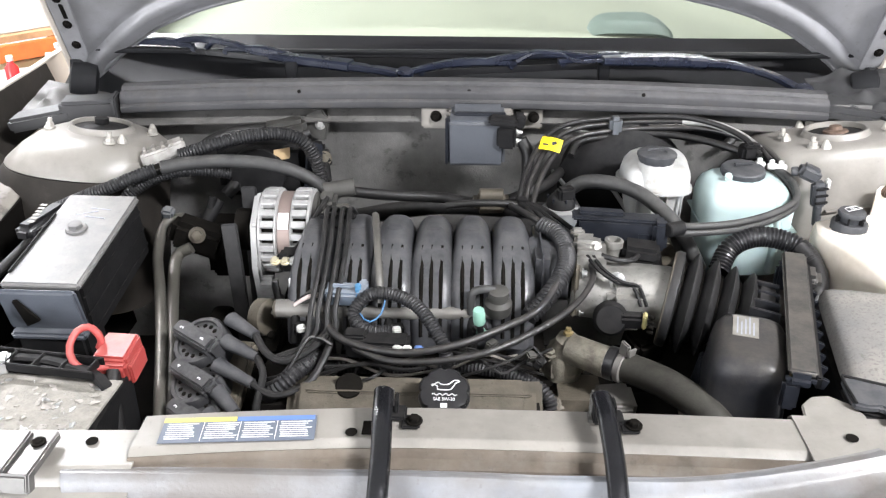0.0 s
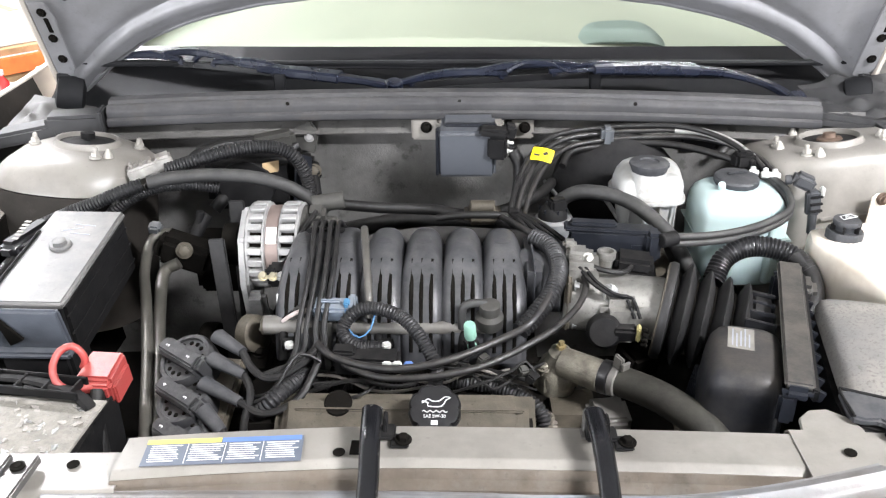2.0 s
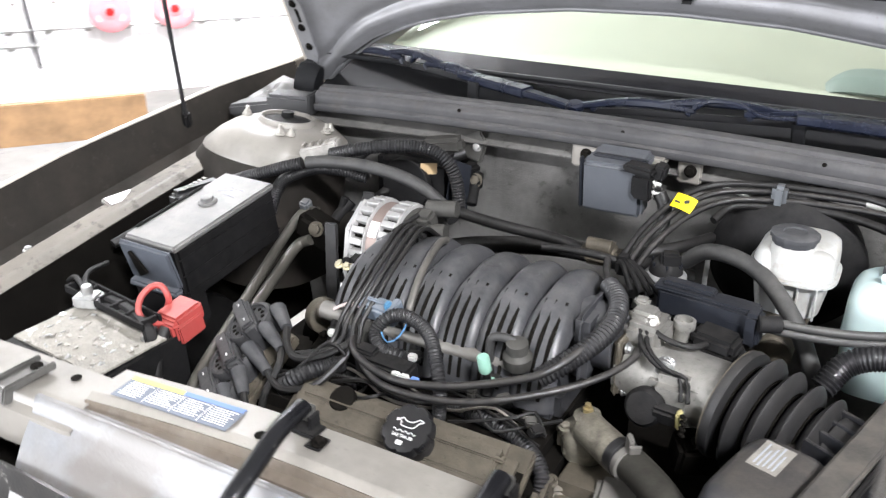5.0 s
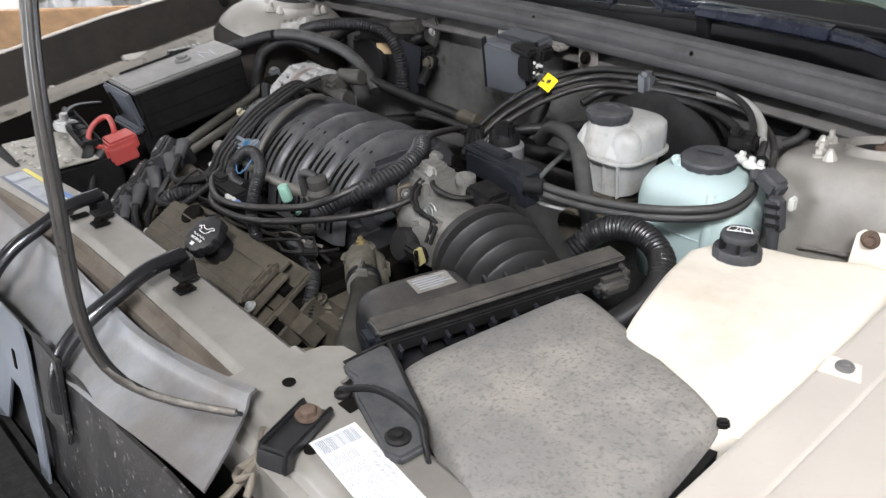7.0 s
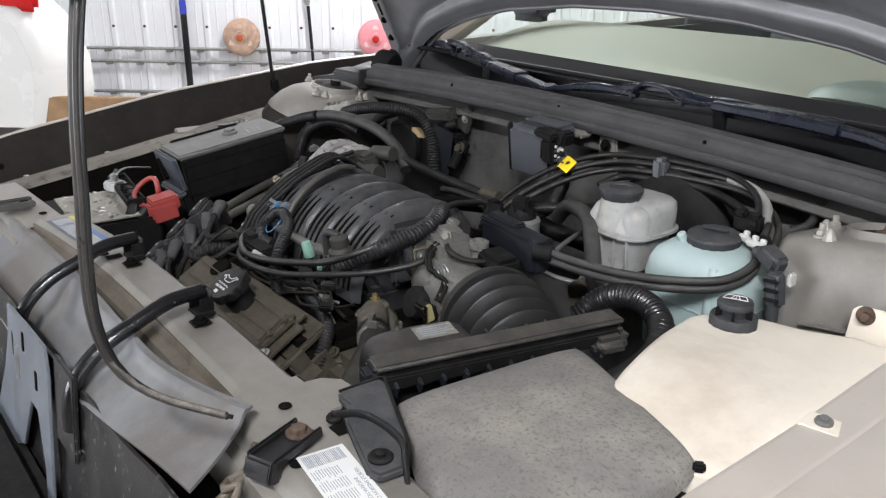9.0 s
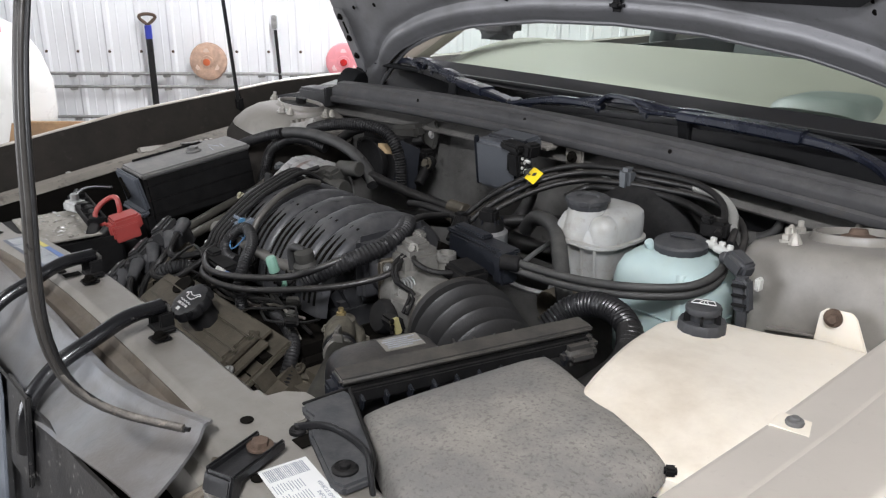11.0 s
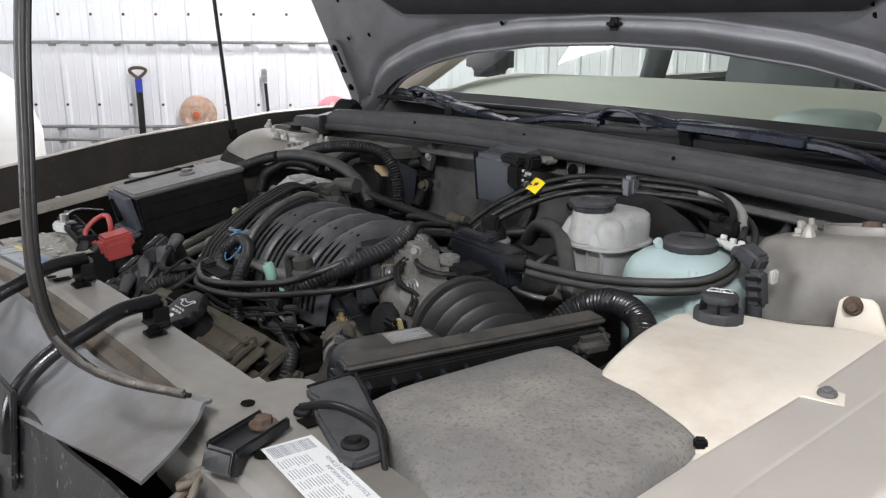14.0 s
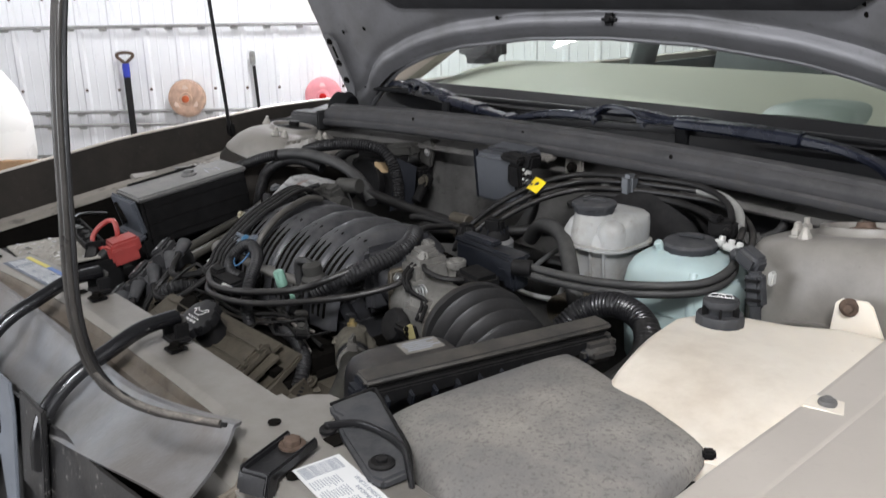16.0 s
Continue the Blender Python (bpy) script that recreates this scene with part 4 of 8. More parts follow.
def firewall_and_cowl():
    fw = mat("dusty_firewall_mat", (0.115, 0.112, 0.107), 0.85, spec=0.2, dust=0.4, dustcol=(0.19, 0.18, 0.165), var=0.45, scale=7, bump=0.5, spots=0.4, spotscale=30, spotcol=(0.018, 0.016, 0.014), stain=0.5, staincol=(0.035, 0.033, 0.031), stainscale=5)
    part("firewall", sheet(lambda u, v: (lerp(-0.74, 0.74, u), 0.825 + 0.02 * math.sin(u * 9) * (v - 0.2) * 0.5, lerp(0.905, 0.35, v)), 30, 10, 0.004), fw, car)
    # added near-black sheet stands for the unlit depth under the engine
    part("bay_shade_backing", rbox((0, 0.4, 0.36), (1.46, 0.95, 0.02), bev=0), DARK, car)
    part("bay_ledge", sheet(lambda u, v: (lerp(-0.70, 0.72, u), lerp(0.835, 0.79, v), 0.895 - 0.022 * v - 0.02 * (lerp(-1, 1, u)) ** 2), 20, 4, 0.003), fw, car)
    # weatherstrip carrier

    def lipstrip(u, v):
        x = lerp(-0.645, 0.65, u)
        z = 0.932 - 0.045 * (x / 0.65) ** 2 * 0.45
        bow = 0.01 * (1 - (x / 0.65) ** 2)
        prof = [(0, 0.796, -0.028), (0.10, 0.789, -0.025), (0.14, 0.787, -0.018), (0.2, 0.793, -0.013), (0.32, 0.793, 0.0), (0.42, 0.800, 0.008), (0.5, 0.806, 0.006), (0.55, 0.811, 0.014), (0.75, 0.825, 0.016), (0.85, 0.835, 0.008), (1, 0.838, -0.05)]
        for (a, ya, za), (b, yb, zb) in zip(prof, prof[1:]):
            if v <= b:
                t = (v - a) / (b - a)
                return (x, lerp(ya, yb, t) - bow, z + lerp(za, zb, t))
        return (x, 0.838 - bow, z - 0.05)

    strip = part("cowl_strip", sheet(lipstrip, 40, 40, -0.003), mat("dusty_grey_cowl_strip", (0.036, 0.036, 0.038), 0.6, spec=0.25, dust=0.5, dustcol=(0.115, 0.11, 0.105), var=0.25, scale=9, spots=0.4, spotscale=18, spotcut=0.55), car)
    for x, z in ((-0.309, 0.934), (0.0, 0.9385), (0.313, 0.9345)):
        part("clip_hole", lathe([(0.0035, 0), (0.0035, 0.0006), (0.003, 0.001)], (x, 0.791 - 0.008, z - 0.003), (0, -1, 0.25), 12), DARK, strip)

    def well(u, v):
        x = lerp(-0.80, 0.80, u)
        return (x, lerp(0.835, 1.055 + 0.05 * (x / 0.8) ** 2, v), lerp(0.89, 0.952, v) - 0.065 * math.sin(math.pi * v) - 0.012 * (x / 0.8) ** 2)

    cw = part("wiper_cowl", sheet(well, 40, 14, -0.004), COWL, car)
    part("cowl_louvre", join(*[rbox((-0.62 + 0.012 * k, 0.905, 0.862), (0.004, 0.05, 0.008), (10, 0, 0), 0.001, 1) for k in range(104)]), COWL, cw)
    part("cowl_edge", tube([(-0.78, 1.01, 0.945), (-0.4, 0.985, 0.952), (0, 0.978, 0.956), (0.4, 0.985, 0.954), (0.78, 1.01, 0.948)], 0.006, 8, 0.05), COWL, cw)
    # end blocks by the hinges, a crumpled flap beside the other one
    endgrey = mat("dusty_grey_end_block", (0.02, 0.02, 0.021), 0.6, dust=0.22, dustcol=(0.10, 0.097, 0.09), var=0.2, stain=0.4, staincol=(0.03, 0.03, 0.03), stainscale=14)
    part("cowl_end", join(rbox((-0.705, 0.795, 0.891), (0.10, 0.055, 0.040), (0, 0, 10), 0.006), rbox((-0.79, 0.785, 0.876), (0.12, 0.06, 0.026), (0, -10, 6), 0.006), rbox((-0.657, 0.797, 0.895), (0.010, 0.05, 0.045), (0, 0, 10), 0.003)), endgrey, car)
    part("cowl_end", join(rbox((0.72, 0.84, 0.885), (0.16, 0.09, 0.03), (0, 6, -8), 0.01), rbox((0.79, 0.79, 0.870), (0.1, 0.07, 0.03), (0, 10, 0), 0.008)), endgrey, car)
    fold = random.Random(21)
    bumps = [(fold.uniform(0, 1), fold.uniform(0, 1), fold.uniform(-0.012, 0.016), fold.uniform(0.05, 0.14)) for _ in range(26)]

    def flap(u, v):
        z = sum(h * math.exp(-((u - a) ** 2 + (v - b) ** 2) / (w * w)) for a, b, h, w in bumps)
        return (lerp(0.67, 0.84, u), lerp(0.81, 0.98, v) + 0.3 * z, lerp(0.880, 0.905, u) + 0.03 * v + 0.8 * z)

    part("crumpled_flap", sheet(flap, 30, 30, 0.002), endgrey, car, "crumpled dusty rubber flap at the hood hinge")
    part("crumpled_flap", sheet(lambda u, v: (lerp(-0.845, -0.725, u), flap(u, v)[1] - 0.045, flap(1 - u, v)[2] - 0.034), 30, 30, -0.002), mat("grey_torn_liner", (0.045, 0.043, 0.04), 0.6, dust=0.2, dustcol=(0.14, 0.13, 0.12), var=0.3, scale=30, stain=0.7, staincol=(0.035, 0.033, 0.03), stainscale=16), car, "grey torn liner flap at the hood hinge")
    for sx in (-1, 1):
        part("hinge_drum", lathe([(0.02, 0), (0.036, 0.004), (0.04, 0.03), (0.036, 0.05), (0.02, 0.055)], (sx * 0.80, 0.93, 0.905), (-sx, 0.35, -0.25), 24), COWL, car)


firewall_and_cowl()


def glass_y(x):
    return 1.035 + 0.075 * (x / 0.75) ** 2


def cabin():
    def shield(u, v):
        x = lerp(-0.76, 0.76, u) * lerp(1.0, 0.78, v)
        return (x, glass_y(x) + 0.80 * v, 0.962 - 0.014 * (x / 0.75) ** 2 + 0.43 * v + 0.05 * math.sin(math.pi * v) * (1 - (x / 0.8) ** 2))

    ws = part("windshield", skin(shield, 30, 16), GLASS, car, "green-tinted windshield glass")
    ws.visible_shadow = False

    def frit(u, v):
        p = shield(u, lerp(-0.045, 0.012, v))
        return (p[0], p[1] - 0.002, p[2] + 0.003)

    part("glass_frit", sheet(frit, 30, 3, 0.002), FRIT, ws)
    part("dashboard", sheet(lambda u, v: (lerp(-0.72, 0.72, u), 1.11 + 0.075 * lerp(-1, 1, u) ** 2 * (1 - v) + 0.50 * v, 0.935 + 0.05 * math.sin(v * 2.2) + 0.012 * math.sin(u * 3.1)), 24, 12, 0.01), DASH, car, "beige dashboard top")
    part("dash_front", sheet(lambda u, v: (lerp(-0.72, 0.72, u), 1.61 + 0.04 * v, lerp(0.965, 0.6, v)), 10, 6, 0.01), DASH, car)
    part("instrument_hood", sheet(lambda u, v: (0.345 + lerp(-0.108, 0.108, u) * (1 + 0.15 * v), lerp(1.15, 1.40, v), 0.938 + 0.038 * (1 - abs(2 * u - 1) ** 4) * min(1, 0.5 + 4 * v)), 30, 14, 0.006), mat("teal_grey_instrument_hood", (0.20, 0.235, 0.215), 0.4, var=0.05), car)
    for sx in (-1, 1):
        part("windshield_pillar", tube([(sx * 0.775, 1.11, 0.945), (sx * 0.70, 1.5, 1.18), (sx * 0.60, 1.86, 1.40)], 0.032, 12), PAINT, car)
        part("door_pillar", tube([(sx * 0.78, 2.25, 0.92), (sx * 0.62, 2.2, 1.40)], 0.045, 10), SEAT, car)
        part("rear_pillar", tube([(sx * 0.78, 3.45, 0.95), (sx * 0.58, 2.95, 1.40)], 0.08, 10), SEAT, car)
        part("side_panel", sheet(lambda u, v: (sx * lerp(0.80, 0.93, math.sin(math.pi * min(v + 0.15, 1))), lerp(1.2, 4.3, u), lerp(0.935, 0.25, v)), 12, 10, sx * 0.01), PAINT, car)
        part("door_trim", sheet(lambda u, v: (sx * 0.74, lerp(1.5, 3.4, u), lerp(0.93, 0.45, v)), 6, 4, 0.01), SEAT, car)
        for y in (0.33, 3.1):
            w = part("wheel", lathe([(0.2, 0), (0.31, 0.01), (0.325, 0.1), (0.31, 0.2), (0.2, 0.21)], (sx * 0.68, y, 0.325), (sx, 0, 0), 36), RUBBER, car)
            part("rim", lathe([(0.19, 0), (0.2, 0.01), (0.1, 0.02), (0.03, 0.01)], (sx * 0.891, y, 0.325), (sx, 0, 0), 24), STEEL, w)
    part("side_mirror", rbox((-0.88, 1.55, 1.02), (0.16, 0.09, 0.11), (0, 0, 10), 0.03, 3), BLACK, car)
    part("roof", sheet(lambda u, v: (lerp(-0.62, 0.62, u), lerp(1.84, 3.0, v), 1.40 + 0.05 * math.sin(math.pi * u) + 0.01 * math.sin(math.pi * v)), 14, 10, -0.02), PAINT, car)
    part("trunk", sheet(lambda u, v: (lerp(-0.75, 0.75, u), lerp(3.4, 4.3, v), 0.98 - 0.05 * v * v), 10, 6, 0.02), PAINT, car)
    part("tail_panel", rbox((0, 4.32, 0.62), (1.7, 0.04, 0.7), bev=0.015), PAINT, car)
    part("cabin_floor", rbox((0, 2.4, 0.35), (1.5, 2.2, 0.05), bev=0), SEAT, car)
    for x in (-0.36, 0.36):
        st = part("front_seat", join(rbox((x, 2.2, 0.62), (0.46, 0.46, 0.16), bev=0.05, seg=3), rbox((x, 2.42, 0.87), (0.46, 0.13, 0.52), (-14, 0, 0), 0.05, 3)), SEAT, car)
        part("headrest", rbox((x, 2.52, 1.19), (0.25, 0.09, 0.15), (-10, 0, 0), 0.04, 3), SEAT, st)
    part("rear_seat", join(rbox((0, 3.0, 0.62), (1.3, 0.5, 0.18), bev=0.05), rbox((0, 3.25, 0.88), (1.3, 0.14, 0.5), (-18, 0, 0), 0.05)), SEAT, car)
    part("steering_wheel", join(tube([(0.33 + 0.18 * math.cos(a), 1.78 + 0.06 * math.sin(a), 1.0 + 0.17 * math.sin(a)) for a in [k * math.pi / 8 for k in range(17)]], 0.014, 10), rbox((0.33, 1.78, 1.0), (0.34, 0.03, 0.05), (-20, 0, 0), 0.01), cyl((0.33, 1.78, 1.0), (0.33, 1.6, 0.92), 0.03)), BLACKCLEAN, car)


cabin()


# ---- wipers ----
def wiper(label, arm, arm_sizes, cover, cover_sizes, hook, blade, mid, peg):
    """arm runs from the pivot to the joint, cover on to the blade's clip, hook over the blade's middle."""
    w = thing("windshield_wiper", arm[0], label, "wiper", "wipers")
    part("arm", ribbon(arm, arm_sizes), WIPER, w)
    part("arm_cover", ribbon(cover, cover_sizes), WIPER, w)
    j = Vector(cover[0])
    part("joint_pin", cyl(j + Vector((0, -0.014, -0.001)), j + Vector((0, 0.014, -0.001)), 0.006, n=14), WIPER, w)
    part("clip_hook", ribbon(hook, [(0.010, 0.006), (0.009, 0.005), (0.012, 0.010)]), WIPER, w)
    part("pivot_cap", lathe([(0.014, -0.06), (0.014, -0.004), (0.017, 0.0), (0.017, 0.010), (0.012, 0.014)], arm[0], (0, -0.2, 1), 20), WIPER, w)
    pts = [Vector(p) for p in blade]
    line = spline(pts, 0.01)
    part("blade", ribbon([p - Vector((0, 0, 0.007)) for p in pts], [(0.004, 0.012)] * 2), BLACKCLEAN, w)

    def span(f0, f1, lift):
        a, b = int(f0 * (len(line) - 1)), int(f1 * (len(line) - 1))
        seg = [line[round(lerp(a, b, k / 4))] + Vector((0, 0, lift * math.sin(math.pi * k / 4) + 0.004)) for k in range(5)]
        return seg

    part("bridge", ribbon(span(mid - 0.24, mid + 0.24, 0.016), [(0.010, 0.007), (0.020, 0.014), (0.010, 0.007)]), WIPER, w)
    for c in (mid - 0.24, mid + 0.24):
        part("yoke", ribbon(span(max(c - 0.17, 0.01), min(c + 0.17, 0.99), 0.007), [(0.014, 0.010), (0.019, 0.015), (0.014, 0.010)]), WIPER, w)
        for f in (c - 0.15, c + 0.15):
            p = line[int(min(max(f, 0.02), 0.98) * (len(line) - 1))]
            part("yoke_claw", rbox(p + Vector((0, 0, -0.001)), (0.012, 0.012, 0.013), (0, 0, 0), 0.003), WIPER, w)
    top, foot = Vector(peg[0]), Vector(peg[1])
    part("rest_peg", ribbon([top, top.lerp(foot, 0.5), foot], [(0.024, 0.014), (0.018, 0.012)], up=(0, 1, 0)), COWL, w)


wiper("dark blue-black wiper resting on the windshield cowl",
      [(0.628, 0.868, 0.914), (0.590, 0.900, 0.931), (0.549, 0.917, 0.942), (0.50, 0.924, 0.951), (0.446, 0.926, 0.955)], [(0.024, 0.012), (0.022, 0.012), (0.028, 0.016)],
      [(0.450, 0.926, 0.956), (0.36, 0.912, 0.962), (0.251, 0.888, 0.966)], [(0.042, 0.020), (0.040, 0.019), (0.024, 0.014)],
      [(0.251, 0.888, 0.966), (0.20, 0.872, 0.968), (0.165, 0.866, 0.984), (0.12, 0.868, 0.984), (0.09, 0.878, 0.966)],
      [(0.42, 0.945, 0.955), (0.25, 0.912, 0.957), (0.10, 0.890, 0.955), (-0.04, 0.898, 0.944), (-0.15, 0.878, 0.934)], 0.52, ((0.256, 0.900, 0.956), (0.258, 0.905, 0.885)))
wiper("dark blue-black wiper lying along the windshield foot",
      [(-0.124, 0.882, 0.934), (-0.17, 0.893, 0.941), (-0.25, 0.908, 0.947)], [(0.026, 0.014), (0.024, 0.012), (0.028, 0.014)],
      [(-0.23, 0.904, 0.947), (-0.31, 0.922, 0.951), (-0.393, 0.944, 0.954)], [(0.038, 0.018), (0.036, 0.018), (0.022, 0.013)],
      [(-0.393, 0.944, 0.954), (-0.44, 0.955, 0.960), (-0.475, 0.964, 0.974), (-0.51, 0.972, 0.974), (-0.53, 0.980, 0.960)],
      [(-0.31, 0.938, 0.945), (-0.40, 0.955, 0.951), (-0.52, 0.978, 0.957), (-0.64, 1.015, 0.953), (-0.75, 1.045, 0.945)], 0.5, ((-0.348, 0.915, 0.95), (-0.348, 0.905, 0.885)))


# ---- hood ----
def hood_y(x, z):
    return 1.0 - 0.48 * (z - 0.91) + 0.10 * (1 - min(abs(x) / 0.83, 1.05) ** 2)


def hood():
    h = thing("car_hood", (0, 1.0, 1.0), "raised grey hood underside with a dark insulation pad", "car hood")
    outline = [(0.0, 1.096), (0.2, 1.09), (0.40, 1.068), (0.50, 1.047), (0.57, 1.026), (0.64, 0.996), (0.70, 0.957), (0.75, 0.918), (0.79, 0.885), (0.822, 0.872)]

    def rear(x):
        return curve_through(outline, abs(x))

    def face(dy, half, relief):
        def f(u, v):
            x = lerp(-half, half, u)
            zb = rear(x)
            z = lerp(zb, 1.93, v ** 2.2)
            d = z - zb
            roll = relief * (0.009 * math.exp(-((d - 0.052) / 0.011) ** 2) - 0.006 * math.exp(-((d - 0.026) / 0.010) ** 2) + 0.006 * math.exp(-(d / 0.008) ** 2))
            ridge = -0.011 * relief * math.exp(-((abs(x) - 0.66 - 0.10 * (1.1 - z)) / 0.045) ** 2)
            hollow = 0.010 * relief * math.exp(-((abs(x) - 0.755) / 0.02) ** 2)
            return (x * (1 - 0.02 * v), hood_y(x, z) + dy + roll + ridge + hollow, z)
        return f

    part("inner_panel", sheet(face(0.0, 0.822, 1.0), 110, 70, -0.004), HOODPAINT, h)
    part("outer_skin", sheet(face(0.03, 0.835, 0.0), 40, 24, -0.004), PAINT, h)
    part("rear_lip", tube([(x, hood_y(x, rear(x)) + 0.014, rear(x) - 0.003) for x in [lerp(-0.79, 0.79, k / 40) for k in range(41)]], 0.007, 8, 0.03), HOODPAINT, h)
    for sx in (-1, 1):
        part("side_lip", tube([(sx * 0.828 * (1 - 0.02 * k / 12), hood_y(0.828, lerp(0.88, 1.93, k / 12)) + 0.014, lerp(0.88, 1.93, k / 12)) for k in range(13)], 0.009, 8, 0.05), PAINT, h)

    def padface(u, v):
        z = lerp(1.150, 1.78, v)
        w = 0.52 + 0.055 * min(max((z - 1.150) / 0.035, 0), 1) + 0.10 * min(max((z - 1.23) / 0.2, 0), 1)
        x = lerp(-w - 0.01, w - 0.02, u)
        e = min(u, 1 - u, v, 1 - v)
        return (x, hood_y(x, z) - 0.010 - 0.014 * min(e / 0.03, 1) + 0.005 * math.sin(x * 9) * math.sin(z * 11), z)

    pad = part("insulation_pad", sheet(padface, 60, 40, -0.004), PAD, h, "charcoal fibre insulation pad")
    for x, z in ((-0.53, 1.215), (-0.22, 1.205), (0.13, 1.21), (0.43, 1.215), (-0.5, 1.5), (0.0, 1.5), (0.45, 1.5)):
        part("pad_clip", lathe([(0.026, 0), (0.024, 0.003), (0.008, 0.006)], (x, hood_y(x, z) - 0.026, z), (0, -0.9, -0.43), 20), BLACKCLEAN, pad)
    for sx in (-1, 1):
        m = frame_at(Vector((sx * 0.792, hood_y(0.79, 1.01) - 0.012, 1.01)), (1, 0, 0), (0, -0.43, 0.9))
        pl = part("hinge_plate", plate([(-0.020, -0.085), (0.004, -0.10), (0.020, -0.07), (0.024, 0.06), (0.016, 0.085), (-0.018, 0.085)], 0.005, m, 0.0015), HOODPAINT, h)
        for v in (-0.045, 0.005, 0.065):
            part("hinge_bolt", bolt((m @ Vector((0.004, v, 0.005))), m.to_3x3() @ Vector((0, 0, 1)), 0.006), DARK, pl)
        part("slot_hole", plate([(-0.006, -0.012), (0.003, -0.012), (0.003, 0.022), (-0.006, 0.022)], 0.0062, m @ Matrix.Translation((0.008, 0.03, 0)), 0.001), DARK, pl)
        part("hinge_arm", tube([(sx * 0.80, 0.985, 0.93), (sx * 0.80, 0.965, 0.90), (sx * 0.81, 0.90, 0.86)], 0.016, 8, flat=0.5), COWL, pl)
    part("hood_striker", join(rbox((0.03, hood_y(0.03, 1.128) - 0.010, 1.128), (0.034, 0.022, 0.024), bev=0.009, seg=3)), BLACK, h)
    for x, z in ((0.516, 1.158), (0.518, 1.142), (-0.70, 1.21), (-0.745, 1.09), (-0.73, 1.18), (-0.66, 1.10), (-0.26, 1.128)):
        part("drain_hole", lathe([(0.0055, 0), (0.005, 0.001), (0.004, 0.0012)], (x, hood_y(x, z) - 0.004 - (0.012 if 0.62 < abs(x) < 0.72 else 0), z), (0, -0.9, -0.43), 14), DARK, h)


hood()


def gas_strut():
    g = thing("gas_strut", (-0.895, 0.676, 0.862), "black gas strut holding the hood open", "strut")
    part("rod", cyl((-0.885, 0.668, 0.868), (-0.872, 0.635, 1.20), 0.0045), BLACKCLEAN, g)
    part("cylinder", cyl((-0.872, 0.636, 1.19), (-0.862, 0.606, 1.47), 0.0095), BLACKCLEAN, g)
    part("ball_socket", rbox((-0.887, 0.672, 0.862), (0.018, 0.018, 0.034), (4, 0, 0), 0.005), BLACK, g)
    part("hood_bracket", rbox((-0.855, 0.64, 1.475), (0.03, 0.12, 0.03), bev=0.006), HOODPAINT, g)


gas_strut()


def hanging_seal():
    s = thing("hanging_weatherstrip", (0.437, -0.169, 1.0), "loose black weatherstrip hanging from the hood edge over the cover", "weatherstrip")
    line = [(0.42, 0.35, 1.98), (0.395, 0.10, 1.83), (0.390, -0.06, 1.56), (0.406, -0.112, 1.308), (0.437, -0.152, 1.157), (0.439, -0.164, 1.043), (0.434, -0.167, 0.961), (0.424, -0.155, 0.908), (0.433, -0.140, 0.885), (0.453, -0.120, 0.872), (0.492, -0.090, 0.866)]
    strip = mat("worn_glossy_weatherstrip", (0.030, 0.028, 0.026), 0.3, spec=0.5, dust=0.25, dustcol=(0.20, 0.18, 0.155), var=0.3, scale=40)
    crust = mat("crusted_channel_rubber", (0.05, 0.045, 0.04), 0.7, dust=0.5, var=0.5, scale=60, bump=0.8, spots=0.8, spotscale=160, spotcol=(0.25, 0.20, 0.16))
    part("strip", tube(line, 0.0027, 10, 0.012), strip, s)
    part("channel_lip", tube([(x - 0.0028, y - 0.0028, z) for x, y, z in line], 0.0022, 8, 0.012), strip, s)
    part("channel_lip", tube([(x + 0.0028, y + 0.0028, z) for x, y, z in line], 0.0020, 8, 0.012), BLACKCLEAN, s)
    part("crusted_end", tube([(x, y - 0.001, z + 0.002) for x, y, z in line[-4:]], 0.0030, 10, 0.008), crust, s, "crusted lower end")
    for z, x, y in ((1.50, 0.391, -0.075), (1.20, 0.431, -0.143)):
        part("retaining_clip", rbox((x, y - 0.006, z), (0.014, 0.012, 0.012), bev=0.003), BLACKCLEAN, s)


hanging_seal()


# ---- engine ----
GREYHOSE_FINE = mat("dusty_grey_elbow_rubber", (0.03, 0.03, 0.03), 0.5, spec=0.3, dust=0.35, dustcol=(0.11, 0.105, 0.095), var=0.2)
RAILGREY = mat("dull_grey_rail_metal", (0.16, 0.152, 0.138), 0.45, 0.3, dust=0.35, dustcol=(0.15, 0.14, 0.122), var=0.2, scale=40)
GREYCAST = mat("sooty_grey_casting", (0.05, 0.049, 0.045), 0.6, 0.2, spec=0.3, dust=0.3, dustcol=(0.12, 0.11, 0.095), var=0.3, scale=30)


